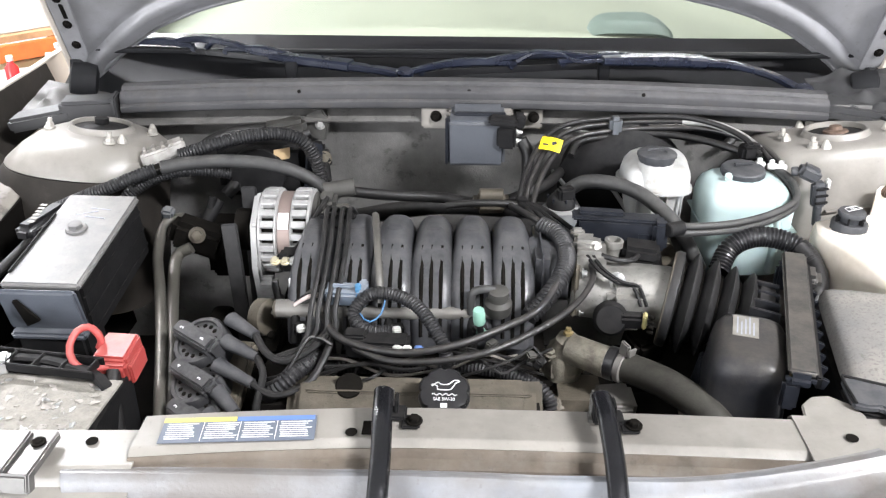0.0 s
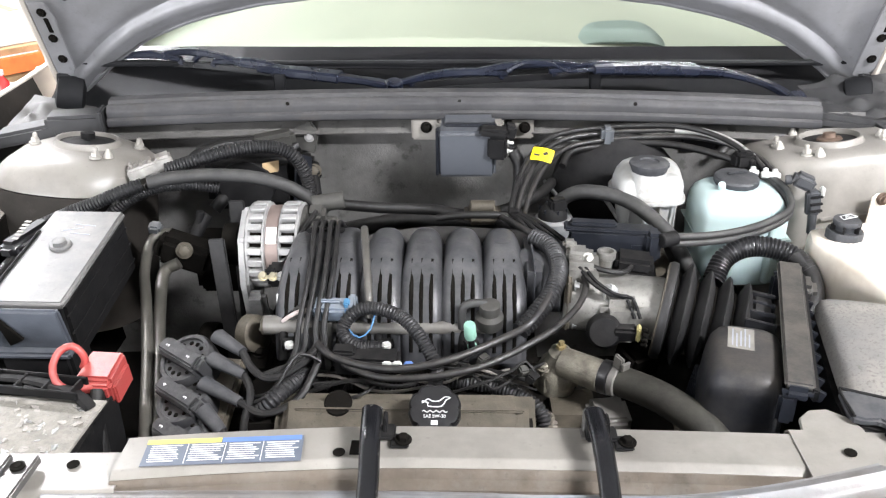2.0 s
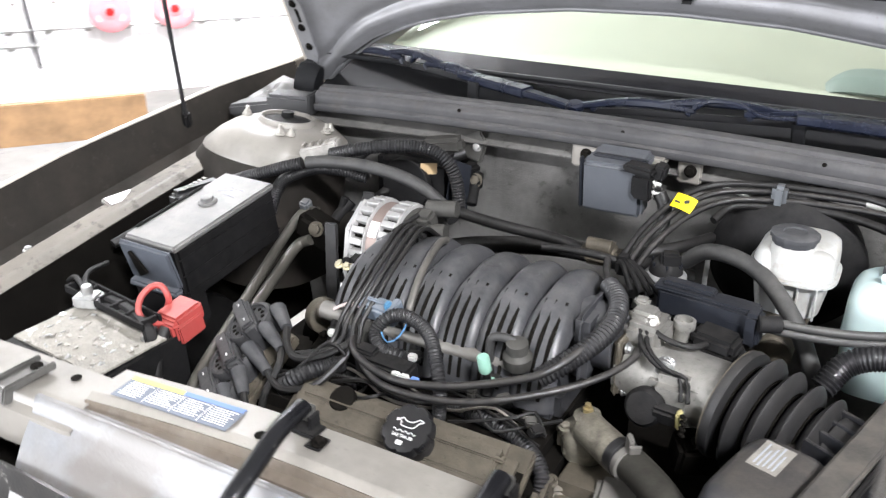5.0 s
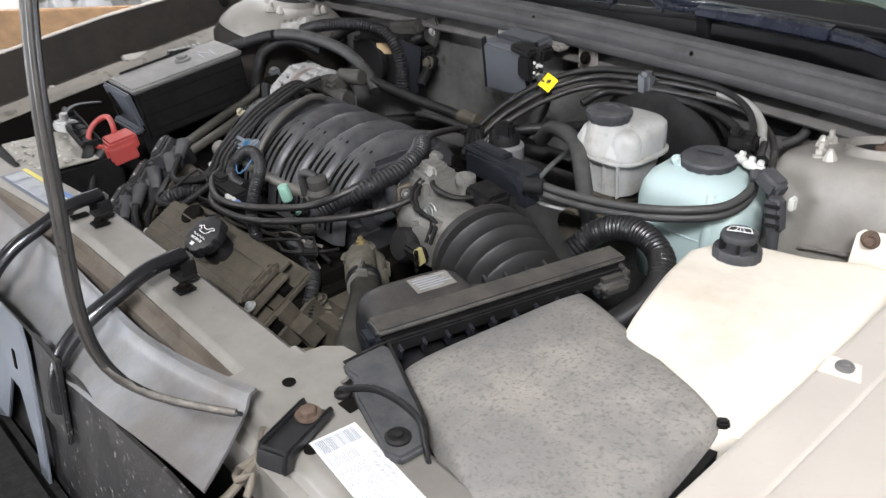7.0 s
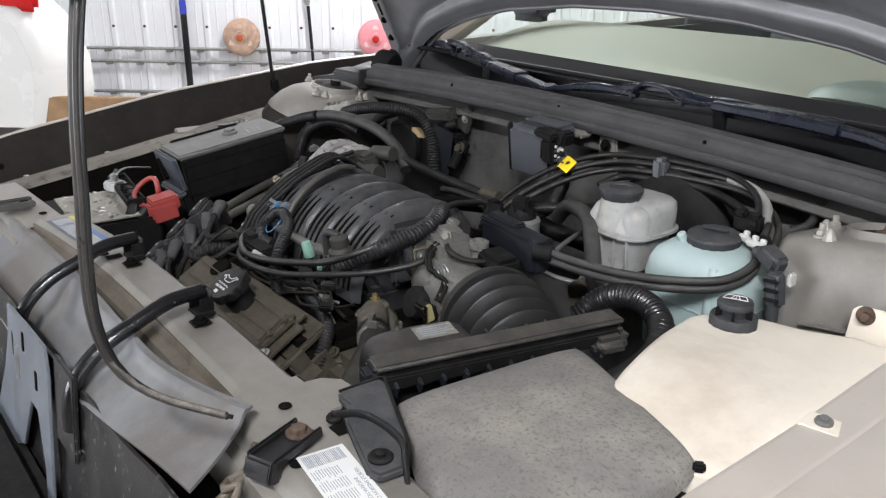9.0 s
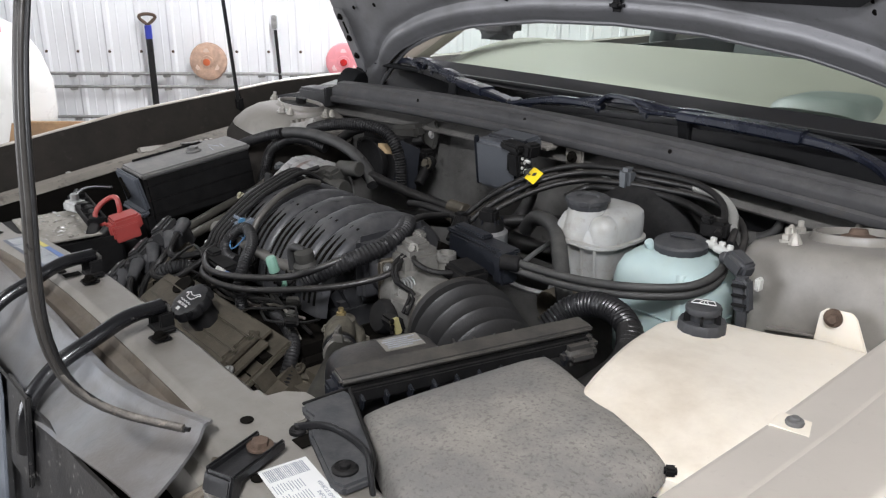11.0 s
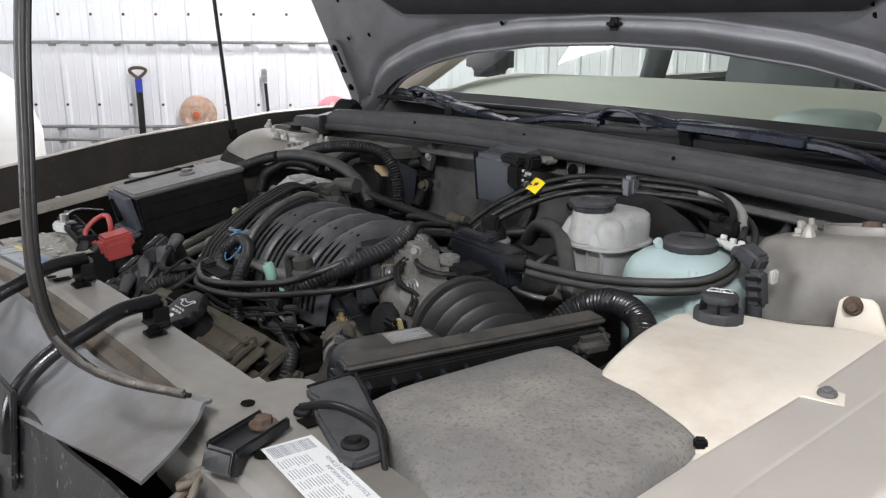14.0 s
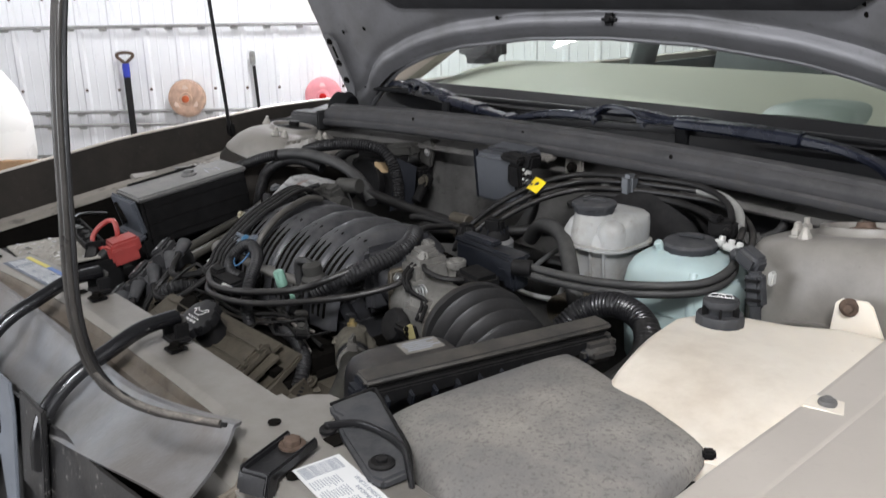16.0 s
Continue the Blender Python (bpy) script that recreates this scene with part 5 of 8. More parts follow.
def engine():
    e = thing("engine", (0, 0.4, 0.37), "dusty transverse V6 engine with a black ribbed intake manifold", "engine")
    # lower masses near black, so the bay's deep shade sits in the colour
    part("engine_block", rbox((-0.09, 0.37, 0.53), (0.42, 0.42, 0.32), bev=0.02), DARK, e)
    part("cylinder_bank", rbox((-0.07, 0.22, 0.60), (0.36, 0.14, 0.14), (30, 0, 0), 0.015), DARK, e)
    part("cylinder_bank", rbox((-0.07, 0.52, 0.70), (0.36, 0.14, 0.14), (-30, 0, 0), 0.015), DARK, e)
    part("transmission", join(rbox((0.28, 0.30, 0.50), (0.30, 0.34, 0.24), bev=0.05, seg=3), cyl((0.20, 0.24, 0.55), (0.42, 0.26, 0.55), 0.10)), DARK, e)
    # front valve cover, leaning forward
    tilt = pose(-0.068, 0.158, 0.700, 30, 0, 0)
    vc = part("valve_cover", join(moved(rbox((0, 0, -0.012), (0.325, 0.105, 0.040), bev=0.019, seg=4), tilt), moved(rbox((0, 0.004, 0.0), (0.30, 0.07, 0.022), bev=0.008, seg=3), tilt),
                                  moved(rbox((0, 0, -0.034), (0.345, 0.12, 0.012), bev=0.003), tilt)), ALUDIRTY, e, "oily tan cast valve cover")
    for v in (-0.034, -0.006, 0.022):
        part("cover_rib", moved(rbox((0.01, v, 0.0115), (0.29, 0.006, 0.006), bev=0.002), tilt), ALUDIRTY, vc)
    for u in (-0.155, 0.155):
        part("cover_bolt", moved(bolt((u, -0.03, -0.005), (0, 0, 1), 0.006), tilt), STEEL, vc)
    part("cover_gap", moved(cyl((-0.08, 0.03, 0.003), (-0.08, 0.03, 0.0135), 0.018), tilt), DARK, vc)
    # rear rocker and front housing lumps
    part("front_housing", join(rbox((0.125, 0.185, 0.645), (0.06, 0.08, 0.09), (30, 0, 0), 0.028, 4), rbox((0.16, 0.26, 0.60), (0.10, 0.10, 0.14), bev=0.02), cyl((0.22, 0.13, 0.60), (0.22, 0.13, 0.66), 0.035)), ALUDIRTY, e)
    # oil filler
    cap_axis = Vector((0, -0.5, 0.87))
    neck = Vector((-0.024, 0.151, 0.725))
    cap = part("oil_filler_cap", join(lathe([(0.026, 0.015), (0.0325, 0.017), (0.0325, 0.027), (0.030, 0.0305), (0.024, 0.0315), (0.004, 0.0315)], neck, cap_axis, 64, 8, 0.09), lathe([(0.022, -0.02), (0.022, 0.012), (0.020, 0.016)], neck, cap_axis, 24)), BLACKCLEAN, e, "black scalloped oil filler cap with a white oil-can mark")
    m = frame_at(neck + cap_axis.normalized() * 0.0318, (1, 0, 0), (0, 0.87, 0.5)) @ Matrix.Scale(1.35, 4)
    can = [(-0.011, 0.004), (-0.006, 0.008), (-0.003, 0.006), (0.004, 0.006), (0.009, 0.010), (0.014, 0.009), (0.010, 0.007), (0.006, 0.001), (-0.006, 0.001), (-0.006, 0.004), (-0.011, 0.006)]
    part("oil_can_mark", tube([m @ Vector((x, y, 0.0004)) for x, y in can + can[:1]], 0.0007, 6, 0.004), PAPER, cap)
    part("wave_mark", tube([m @ Vector((-0.011 + 0.0016 * k, -0.004 + 0.001 * math.sin(k * 1.8), 0.0004)) for k in range(15)], 0.0006, 6, 0.002), PAPER, cap)
    lettering("SAE 5W-30", 0.0042, m @ pose(0, -0.0085, 0.0002), PAPER, cap)
    part("book_mark", moved(rbox((0, -0.0145, 0.0003), (0.006, 0.004, 0.0004), bev=0), m), PAPER, cap)
    # intake manifold: plenum and six arched runners
    mf = part("intake_manifold", join(rbox((-0.075, 0.415, 0.752), (0.35, 0.15, 0.085), bev=0.03, seg=3), rbox((-0.075, 0.34, 0.735), (0.33, 0.05, 0.07), (25, 0, 0), 0.015), rbox((-0.075, 0.43, 0.70), (0.34, 0.24, 0.06), bev=0.01)), MANIFOLD, e, "dusty black plastic intake manifold")
    for k in range(6):
        x = -0.218 + 0.0567 * k
        base = spline([(x, 0.305, 0.715), (x, 0.316, 0.762), (x, 0.345, 0.795), (x, 0.385, 0.8145), (x, 0.425, 0.8165), (x, 0.465, 0.803), (x, 0.495, 0.772), (x, 0.505, 0.735)], 0.012)

        def runner(u, v, base=base, x=x, lift=0.0):
            i = u * (len(base) - 1)
            a = base[min(int(i), len(base) - 2)]
            b = base[min(int(i), len(base) - 2) + 1]
            p = a.lerp(b, i - min(int(i), len(base) - 2))
            t = (b - a).normalized()
            nn = Vector((0, -t.z, t.y))
            s = 2 * v - 1
            flat = 3.2 + 5.0 * max(0, 1 - (u / 0.46) ** 3)
            deep = 0.036 - 0.025 * max(0, 1 - (u / 0.46) ** 3)
            return p + Vector((0.0284 * s, 0, 0)) + nn * (deep * (1 - abs(s) ** flat) - deep + 0.0265 + lift)

        part("intake_runner", sheet(runner, 34, 16, 0.003), MANIFOLD, mf)
        # near-black tubes lie proud of the runner to draw the slots' shade
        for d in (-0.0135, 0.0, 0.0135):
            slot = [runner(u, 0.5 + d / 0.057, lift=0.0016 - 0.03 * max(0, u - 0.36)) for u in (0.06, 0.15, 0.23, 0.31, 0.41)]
            part("slot_shade", tube(slot, 0.0034, 6, 0.012), DARK, mf)
        part("runner_pad", lathe([(0.0125, -0.004), (0.0125, 0.001), (0.011, 0.0018)], runner(0.52, 0.5, lift=0.0005), (0, 0, 1), 20), MANIFOLD, mf)
    part("plenum_neck", join(cyl((0.09, 0.40, 0.785), (0.155, 0.385, 0.785), 0.045, 0.042), rbox((0.108, 0.40, 0.785), (0.02, 0.13, 0.10), bev=0.015)), MANIFOLD, mf)
    # fuel rail with injectors and clips
    fr = part("fuel_rail", tube([(-0.265, 0.298, 0.765), (-0.25, 0.297, 0.767), (-0.10, 0.291, 0.767), (0.04, 0.295, 0.767)], 0.0092, 12), RAILGREY, e, "grey fuel rail")
    part("rail_sleeve", tube([(-0.262, 0.298, 0.766), (-0.24, 0.297, 0.767), (-0.205, 0.296, 0.768)], 0.0135, 14), RAILGREY, fr)
    part("rail_branch", tube([(-0.225, 0.297, 0.775), (-0.215, 0.30, 0.786), (-0.195, 0.302, 0.796), (-0.172, 0.304, 0.80)], 0.0085, 12), GREYCAST, fr)
    part("rail_bracket", plate([(-0.014, 0.03), (0.012, 0.03), (0.010, -0.03), (0.004, -0.045), (-0.006, -0.045), (-0.012, -0.03)], 0.003, frame_at(Vector((-0.178, 0.272, 0.752)), (1, 0, 0), (0, 0.35, 0.93)), 0.001), GREYCAST, fr)
    part("barcode_tag", rbox((-0.243, 0.318, 0.794), (0.010, 0.002, 0.017), (-20, 0, 0), 0.0005), PAPER, fr)
    part("rail_end", lathe([(0.008, 0), (0.013, 0.002), (0.013, 0.012), (0.009, 0.016)], (-0.268, 0.298, 0.765), (1, 0, 0), 18), ALUDIRTY, fr)
    for x in (-0.235, -0.105, 0.01):
        part("injector", join(cyl((x, 0.293, 0.765), (x, 0.272, 0.725), 0.008), rbox((x + 0.01, 0.272, 0.752), (0.022, 0.016, 0.014), (20, 0, 20), 0.003)), BLACK, fr)
        part("injector_plug", rbox((x + 0.012, 0.262, 0.757), (0.012, 0.010, 0.010), (10, 0, 20), 0.002), WHITEPL if x < 0 else GREENPL, fr)
    part("pressure_regulator", lathe([(0.018, 0), (0.019, 0.004), (0.019, 0.016), (0.014, 0.022), (0.014, 0.036), (0.010, 0.038)], (0.045, 0.292, 0.772), (0, -0.15, 1), 24), GREYCAST, fr)
    part("vacuum_elbow", tube([(0.008, 0.288, 0.770), (0.008, 0.286, 0.795), (0.012, 0.286, 0.806), (0.026, 0.288, 0.809), (0.04, 0.291, 0.806)], 0.0058, 10), GREYHOSE_FINE, fr)
    part("valve_stem", cyl((0.022, 0.258, 0.755), (0.019, 0.250, 0.780), 0.0045, n=12), BLACK, fr)
    part("green_cap", lathe([(0.0075, 0), (0.0082, 0.002), (0.0078, 0.022), (0.0065, 0.024)], (0.0195, 0.2515, 0.778), (-0.08, -0.2, 1), 32, 10, 0.08), GREENPL, fr, "pale green service valve cap")
    # wiring box on the rail, coil connector
    part("wiring_block", join(rbox((-0.115, 0.232, 0.752), (0.085, 0.03, 0.028), (8, 0, -3), 0.004), rbox((-0.145, 0.236, 0.762), (0.03, 0.02, 0.02), (8, 0, -3), 0.003)), BLACK, e)
    for x, c in ((-0.088, WHITEPL), (-0.06, LABELBLUE), (-0.075, WHITEPL)):
        part("block_clip", rbox((x, 0.214, 0.760), (0.012, 0.008, 0.008), (15, 0, 0), 0.002), c, e)
    cn = part("grey_connector", join(rbox((-0.168, 0.297, 0.792), (0.052, 0.026, 0.026), (20, 0, -3), 0.004), rbox((-0.140, 0.295, 0.795), (0.012, 0.03, 0.03), (20, 0, -3), 0.003), rbox((-0.168, 0.292, 0.808), (0.03, 0.006, 0.006), (20, 0, -3), 0.002)), mat("grey_blue_connector", (0.13, 0.16, 0.20), 0.45, dust=0.3, var=0.15), e, "blue-grey electrical connector")
    part("blue_lock", rbox((-0.146, 0.288, 0.806), (0.008, 0.012, 0.014), (20, 0, 0), 0.002), mat("sky_blue_plastic", (0.07, 0.20, 0.34), 0.4), cn)
    for d in (-0.007, -0.002, 0.003, 0.008):
        part("wire", tube([(-0.195, 0.297 + d, 0.795 + d * 0.4), (-0.215, 0.293 + d, 0.792), (-0.235, 0.288 + d * 0.6, 0.78)], 0.002, 6), mat("pale_wire", (0.45, 0.38, 0.36), 0.5) if d < 0 else BLACK, cn)
    # hoop of thin blue wire
    part("blue_wire", tube([(-0.148, 0.283, 0.80), (-0.143, 0.264, 0.783), (-0.128, 0.256, 0.773), (-0.113, 0.262, 0.783), (-0.108, 0.274, 0.798)], 0.0012, 6), mat("blue_wire", (0.06, 0.17, 0.32), 0.5), cn)
    # throttle body
    tb = part("throttle_body", join(cyl((0.155, 0.385, 0.762), (0.295, 0.368, 0.754), 0.043, 0.046, 28), rbox((0.178, 0.392, 0.805), (0.05, 0.06, 0.045), (0, 0, -6), 0.008), rbox((0.23, 0.34, 0.755), (0.06, 0.04, 0.07), bev=0.012)), ALU, e, "dull cast aluminium throttle body")
    part("tb_flange", join(rbox((0.160, 0.386, 0.772), (0.010, 0.092, 0.082), (0, 0, -6), 0.012, 3)), ALUDIRTY, tb)
    for dy, dz in ((-0.036, 0.03), (-0.036, -0.033), (0.036, 0.03)):
        part("flange_bolt", bolt((0.165, 0.386 + dy, 0.772 + dz), (1, -0.1, 0), 0.005, 0.006), STEEL, tb)
    part("linkage_spring", tube([(0.215 + 0.010 * math.cos(k * 1.2), 0.336 + 0.003 * k / 3, 0.792 + 0.010 * math.sin(k * 1.2)) for k in range(22)], 0.0018, 6, 0.004), STEEL, tb)
    part("vacuum_stub", lathe([(0.011, -0.02), (0.011, 0.012), (0.014, 0.014), (0.014, 0.024), (0.010, 0.025), (0.009, 0.016)], (0.216, 0.414, 0.800), (0.05, 0, 1), 24), ALU, tb)
    part("idle_valve", join(rbox((0.172, 0.395, 0.828), (0.032, 0.032, 0.02), (0, 0, -8), 0.005), rbox((0.162, 0.410, 0.838), (0.02, 0.016, 0.012), bev=0.004)), ALU, tb)
    part("tb_bolt", bolt((0.185, 0.381, 0.828), (0.3, -0.8, 0.5), 0.006, 0.006), ALU, tb)
    part("sensor_pack", join(rbox((0.258, 0.415, 0.807), (0.055, 0.042, 0.022), (0, 4, -8), 0.006), rbox((0.258, 0.415, 0.793), (0.065, 0.05, 0.01), (0, 4, -8), 0.004)), BLACK, tb)
    part("position_sensor", join(lathe([(0.023, 0), (0.0245, 0.004), (0.0245, 0.014), (0.020, 0.020), (0.010, 0.021)], (0.205, 0.322, 0.748), (-0.1, -1, 0.35), 28), rbox((0.232, 0.308, 0.752), (0.035, 0.018, 0.024), (15, 0, -4), 0.004)), BLACK, tb)
    pl = part("sensor_plug", rbox((0.249, 0.300, 0.756), (0.006, 0.013, 0.026), (15, 0, -6), 0.002), mat("yellowed_connector", (0.34, 0.30, 0.14), 0.5), tb)
    for k in range(4):
        part("pin", cyl((0.252, 0.292, 0.744 + 0.008 * k), (0.259, 0.286, 0.744 + 0.008 * k), 0.0028, n=8), DARK, pl)
    for s in (0, 0.008):
        part("sensor_wire", tube([(0.172 + s, 0.375, 0.82), (0.185 + s, 0.345, 0.812), (0.21 + s, 0.33, 0.80), (0.235 + s, 0.335, 0.79), (0.245 + s, 0.315, 0.77)], 0.003, 6), BLACK, tb)
    part("sensor_wire", tube([(0.17, 0.40, 0.822), (0.20, 0.37, 0.818), (0.235, 0.372, 0.812), (0.252, 0.398, 0.808)], 0.004, 8), RUBBER, tb)
    # thermostat housing
    th = part("thermostat_housing", join(lathe([(0.028, -0.05), (0.030, -0.03), (0.029, -0.012), (0.023, -0.004), (0.019, 0.004), (0.018, 0.012), (0.010, 0.016), (0.008, 0.02)], (0.143, 0.287, 0.722), (0.1, -0.15, 1), 24, 3, 0.12), rbox((0.118, 0.279, 0.706), (0.022, 0.016, 0.014), (0, 20, 30), 0.005), rbox((0.166, 0.272, 0.712), (0.014, 0.03, 0.022), (10, 0, -35), 0.006), bolt((0.120, 0.275, 0.714), (-0.1, -0.2, 1), 0.006, 0.006), cyl((0.145, 0.28, 0.722), (0.195, 0.245, 0.722), 0.021, 0.022, 24), rbox((0.138, 0.295, 0.69), (0.062, 0.055, 0.05), bev=0.014, seg=3)), mat("stained_tan_casting", (0.19, 0.175, 0.14), 0.5, 0.2, spec=0.4, dust=0.3, dustcol=(0.16, 0.145, 0.11), var=0.3, scale=40, bump=0.4, stain=0.8, staincol=(0.05, 0.043, 0.033), stainscale=30), e)
    part("crossover_block", rbox((0.205, 0.235, 0.664), (0.055, 0.05, 0.036), (12, 0, 8), 0.008, 3), RAILGREY, e)
    part("bleed_screw", lathe([(0.007, 0), (0.007, 0.008), (0.004, 0.009), (0.004, 0.014)], (0.143, 0.284, 0.738), (0, 0, 1), 6), mat("brass", (0.45, 0.36, 0.18), 0.4, 0.7), th)
    # belt drive on the engine's flank
    part("drive_belt", join(rbox((-0.357, 0.440, 0.70), (0.025, 0.006, 0.24), (-10, -5, 0), 0.002), rbox((-0.357, 0.55, 0.72), (0.025, 0.006, 0.24), (-3, 0, 0), 0.002)), RUBBER, e, "black ribbed drive belt")
    part("belt_pulley", join(lathe([(0.05, 0), (0.052, 0.004), (0.052, 0.022), (0.05, 0.026)], (-0.418, 0.475, 0.60), (1, 0, 0), 32)), DARK, e)
    part("idler_pulley", lathe([(0.022, 0), (0.027, 0.002), (0.027, 0.02), (0.023, 0.024), (0.010, 0.026)], (-0.30, 0.335, 0.730), (1, -0.5, 0.2), 28), ALUDIRTY, e)
    part("mount_bracket", join(rbox((-0.44, 0.53, 0.76), (0.09, 0.05, 0.05), (0, 20, 0), 0.01), rbox((-0.40, 0.58, 0.72), (0.08, 0.06, 0.10), bev=0.01)), DARK, e)
    part("mount_bolt", bolt((-0.435, 0.505, 0.775), (0.3, -1, 0.4), 0.009, 0.010), ALUDIRTY, e)
    # ignition lead holder on the manifold
    part("lead_holder", join(rbox((-0.190, 0.415, 0.855), (0.055, 0.012, 0.006), bev=0.002), rbox((-0.190, 0.42, 0.845), (0.02, 0.012, 0.02), bev=0.002)), BLACK, e)
    for k, x in enumerate((-0.205, -0.195, -0.183, -0.172)):
        part("ignition_lead", tube([(x + 0.004, 0.47, 0.83), (x, 0.425, 0.862), (x + 0.003, 0.36, 0.845), (x + 0.002, 0.315, 0.822), (x - 0.004, 0.27, 0.785), (x - 0.008, 0.25, 0.755), (x - 0.02 - 0.02 * k, 0.215, 0.74)], 0.0037, 8), RUBBER, e)
    part("vapour_pipe", tube([(-0.136, 0.43, 0.85), (-0.132, 0.40, 0.857), (-0.124, 0.343, 0.842), (-0.118, 0.300, 0.812), (-0.117, 0.288, 0.785)], 0.0055, 10), mat("grey_metal_pipe", (0.075, 0.072, 0.066), 0.45, 0.4, dust=0.3), e)
    part("dipstick_tube", tube([(-0.188, 0.30, 0.785), (-0.186, 0.264, 0.74), (-0.18, 0.23, 0.66)], 0.009, 10, flat=0.5), BLACK, e)
    # clutter low in the bay, between the large parts
    rnd = random.Random(7)
    for k in range(26):
        x, y = rnd.uniform(-0.40, 0.42), rnd.uniform(0.16, 0.36)
        z = rnd.uniform(0.60, 0.69)
        part("casting_lump", join(rbox((x, y, z), (rnd.uniform(0.03, 0.07), rnd.uniform(0.02, 0.05), rnd.uniform(0.02, 0.06)), (rnd.uniform(0, 60), rnd.uniform(-30, 30), rnd.uniform(0, 90)), 0.006),
                                  bolt((x, y - 0.01, z + 0.02), (rnd.uniform(-0.4, 0.4), -0.6, 0.8), 0.006, 0.008)), DARK if k % 3 else ALUDIRTY, e)


engine()


def coil_pack():
    c = thing("ignition_coil_pack", (-0.355, 0.20, 0.70), "three dusty black ignition coils with grey lead boots", "ignition coil")
    part("base_plate", rbox((-0.345, 0.205, 0.685), (0.10, 0.16, 0.02), (32, 0, -8), 0.004), ALUDIRTY, c)
    COIL = mat("dusty_coil_plastic", (0.022, 0.022, 0.024), 0.55, spec=0.25, dust=0.28, dustcol=(0.17, 0.165, 0.155), var=0.3, scale=30)
    for k in range(3):
        o = Vector((-0.357 + 0.006 * k, 0.247 - 0.047 * k, 0.738 - 0.030 * k))
        m = Matrix.Translation(o) @ pose(0, 0, 0, 28, 0, -38)
        co = part("coil", moved(join(rbox((0, 0, 0.008), (0.086, 0.026, 0.034), bev=0.006, seg=3), rbox((0, 0, 0.024), (0.078, 0.020, 0.008), bev=0.003)), m), COIL, c)
        part("coil_base", moved(lathe([(0.036, -0.03), (0.039, -0.01), (0.039, 0.008), (0.036, 0.012), (0.031, 0.012), (0.030, 0.009), (0.006, 0.009)], (0, 0, 0), (0, 0, 1), 32), m), COIL, co)
        for q in (35, 65, 90, 115, 145, 215, 245, 270, 295, 325):
            part("socket", moved(cyl((0.024 * math.cos(radians(q)), 0.024 * math.sin(radians(q)), 0.006), (0.024 * math.cos(radians(q)), 0.024 * math.sin(radians(q)), 0.0105), 0.0034, n=10), m), DARK, co)
        lettering("243"[k], 0.008, m @ pose(-0.022, 0, 0.0285, 0, 0, 90), PAPER, co)
        lettering("532"[k], 0.008, m @ pose(0.022, 0, 0.0285, 0, 0, 90), PAPER, co)
    greyboot = mat("grey_rubber_boot", (0.030, 0.031, 0.034), 0.6, spec=0.25, dust=0.35, dustcol=(0.15, 0.145, 0.14), var=0.2)
    boots = [((-0.318, 0.262, 0.770), (-0.278, 0.232, 0.765)), ((-0.322, 0.236, 0.752), (-0.274, 0.213, 0.742)), ((-0.327, 0.205, 0.735), (-0.275, 0.182, 0.722)), ((-0.322, 0.175, 0.716), (-0.292, 0.150, 0.700)), ((-0.33, 0.150, 0.70), (-0.30, 0.128, 0.68))]
    for a, b in boots:
        a, b = Vector(a), Vector(b)
        part("lead_boot", tube([a, a.lerp(b, 0.3), a.lerp(b, 0.75), b], 0.0125, 12, 0.006, r2=0.008, flat=0.8), greyboot, c)
    leads = [[boots[0][1], (-0.262, 0.212, 0.752), (-0.238, 0.201, 0.745), (-0.208, 0.221, 0.748), (-0.180, 0.255, 0.76)],
             [boots[1][1], (-0.262, 0.19, 0.73), (-0.268, 0.165, 0.70), (-0.27, 0.15, 0.66)],
             [boots[2][1], (-0.245, 0.172, 0.712), (-0.205, 0.190, 0.718), (-0.185, 0.225, 0.74), (-0.178, 0.25, 0.757)],
             [boots[3][1], (-0.28, 0.14, 0.69), (-0.272, 0.14, 0.66)]]
    for p in leads:
        part("lead", tube(p, 0.0052, 8), RUBBER, c)


coil_pack()


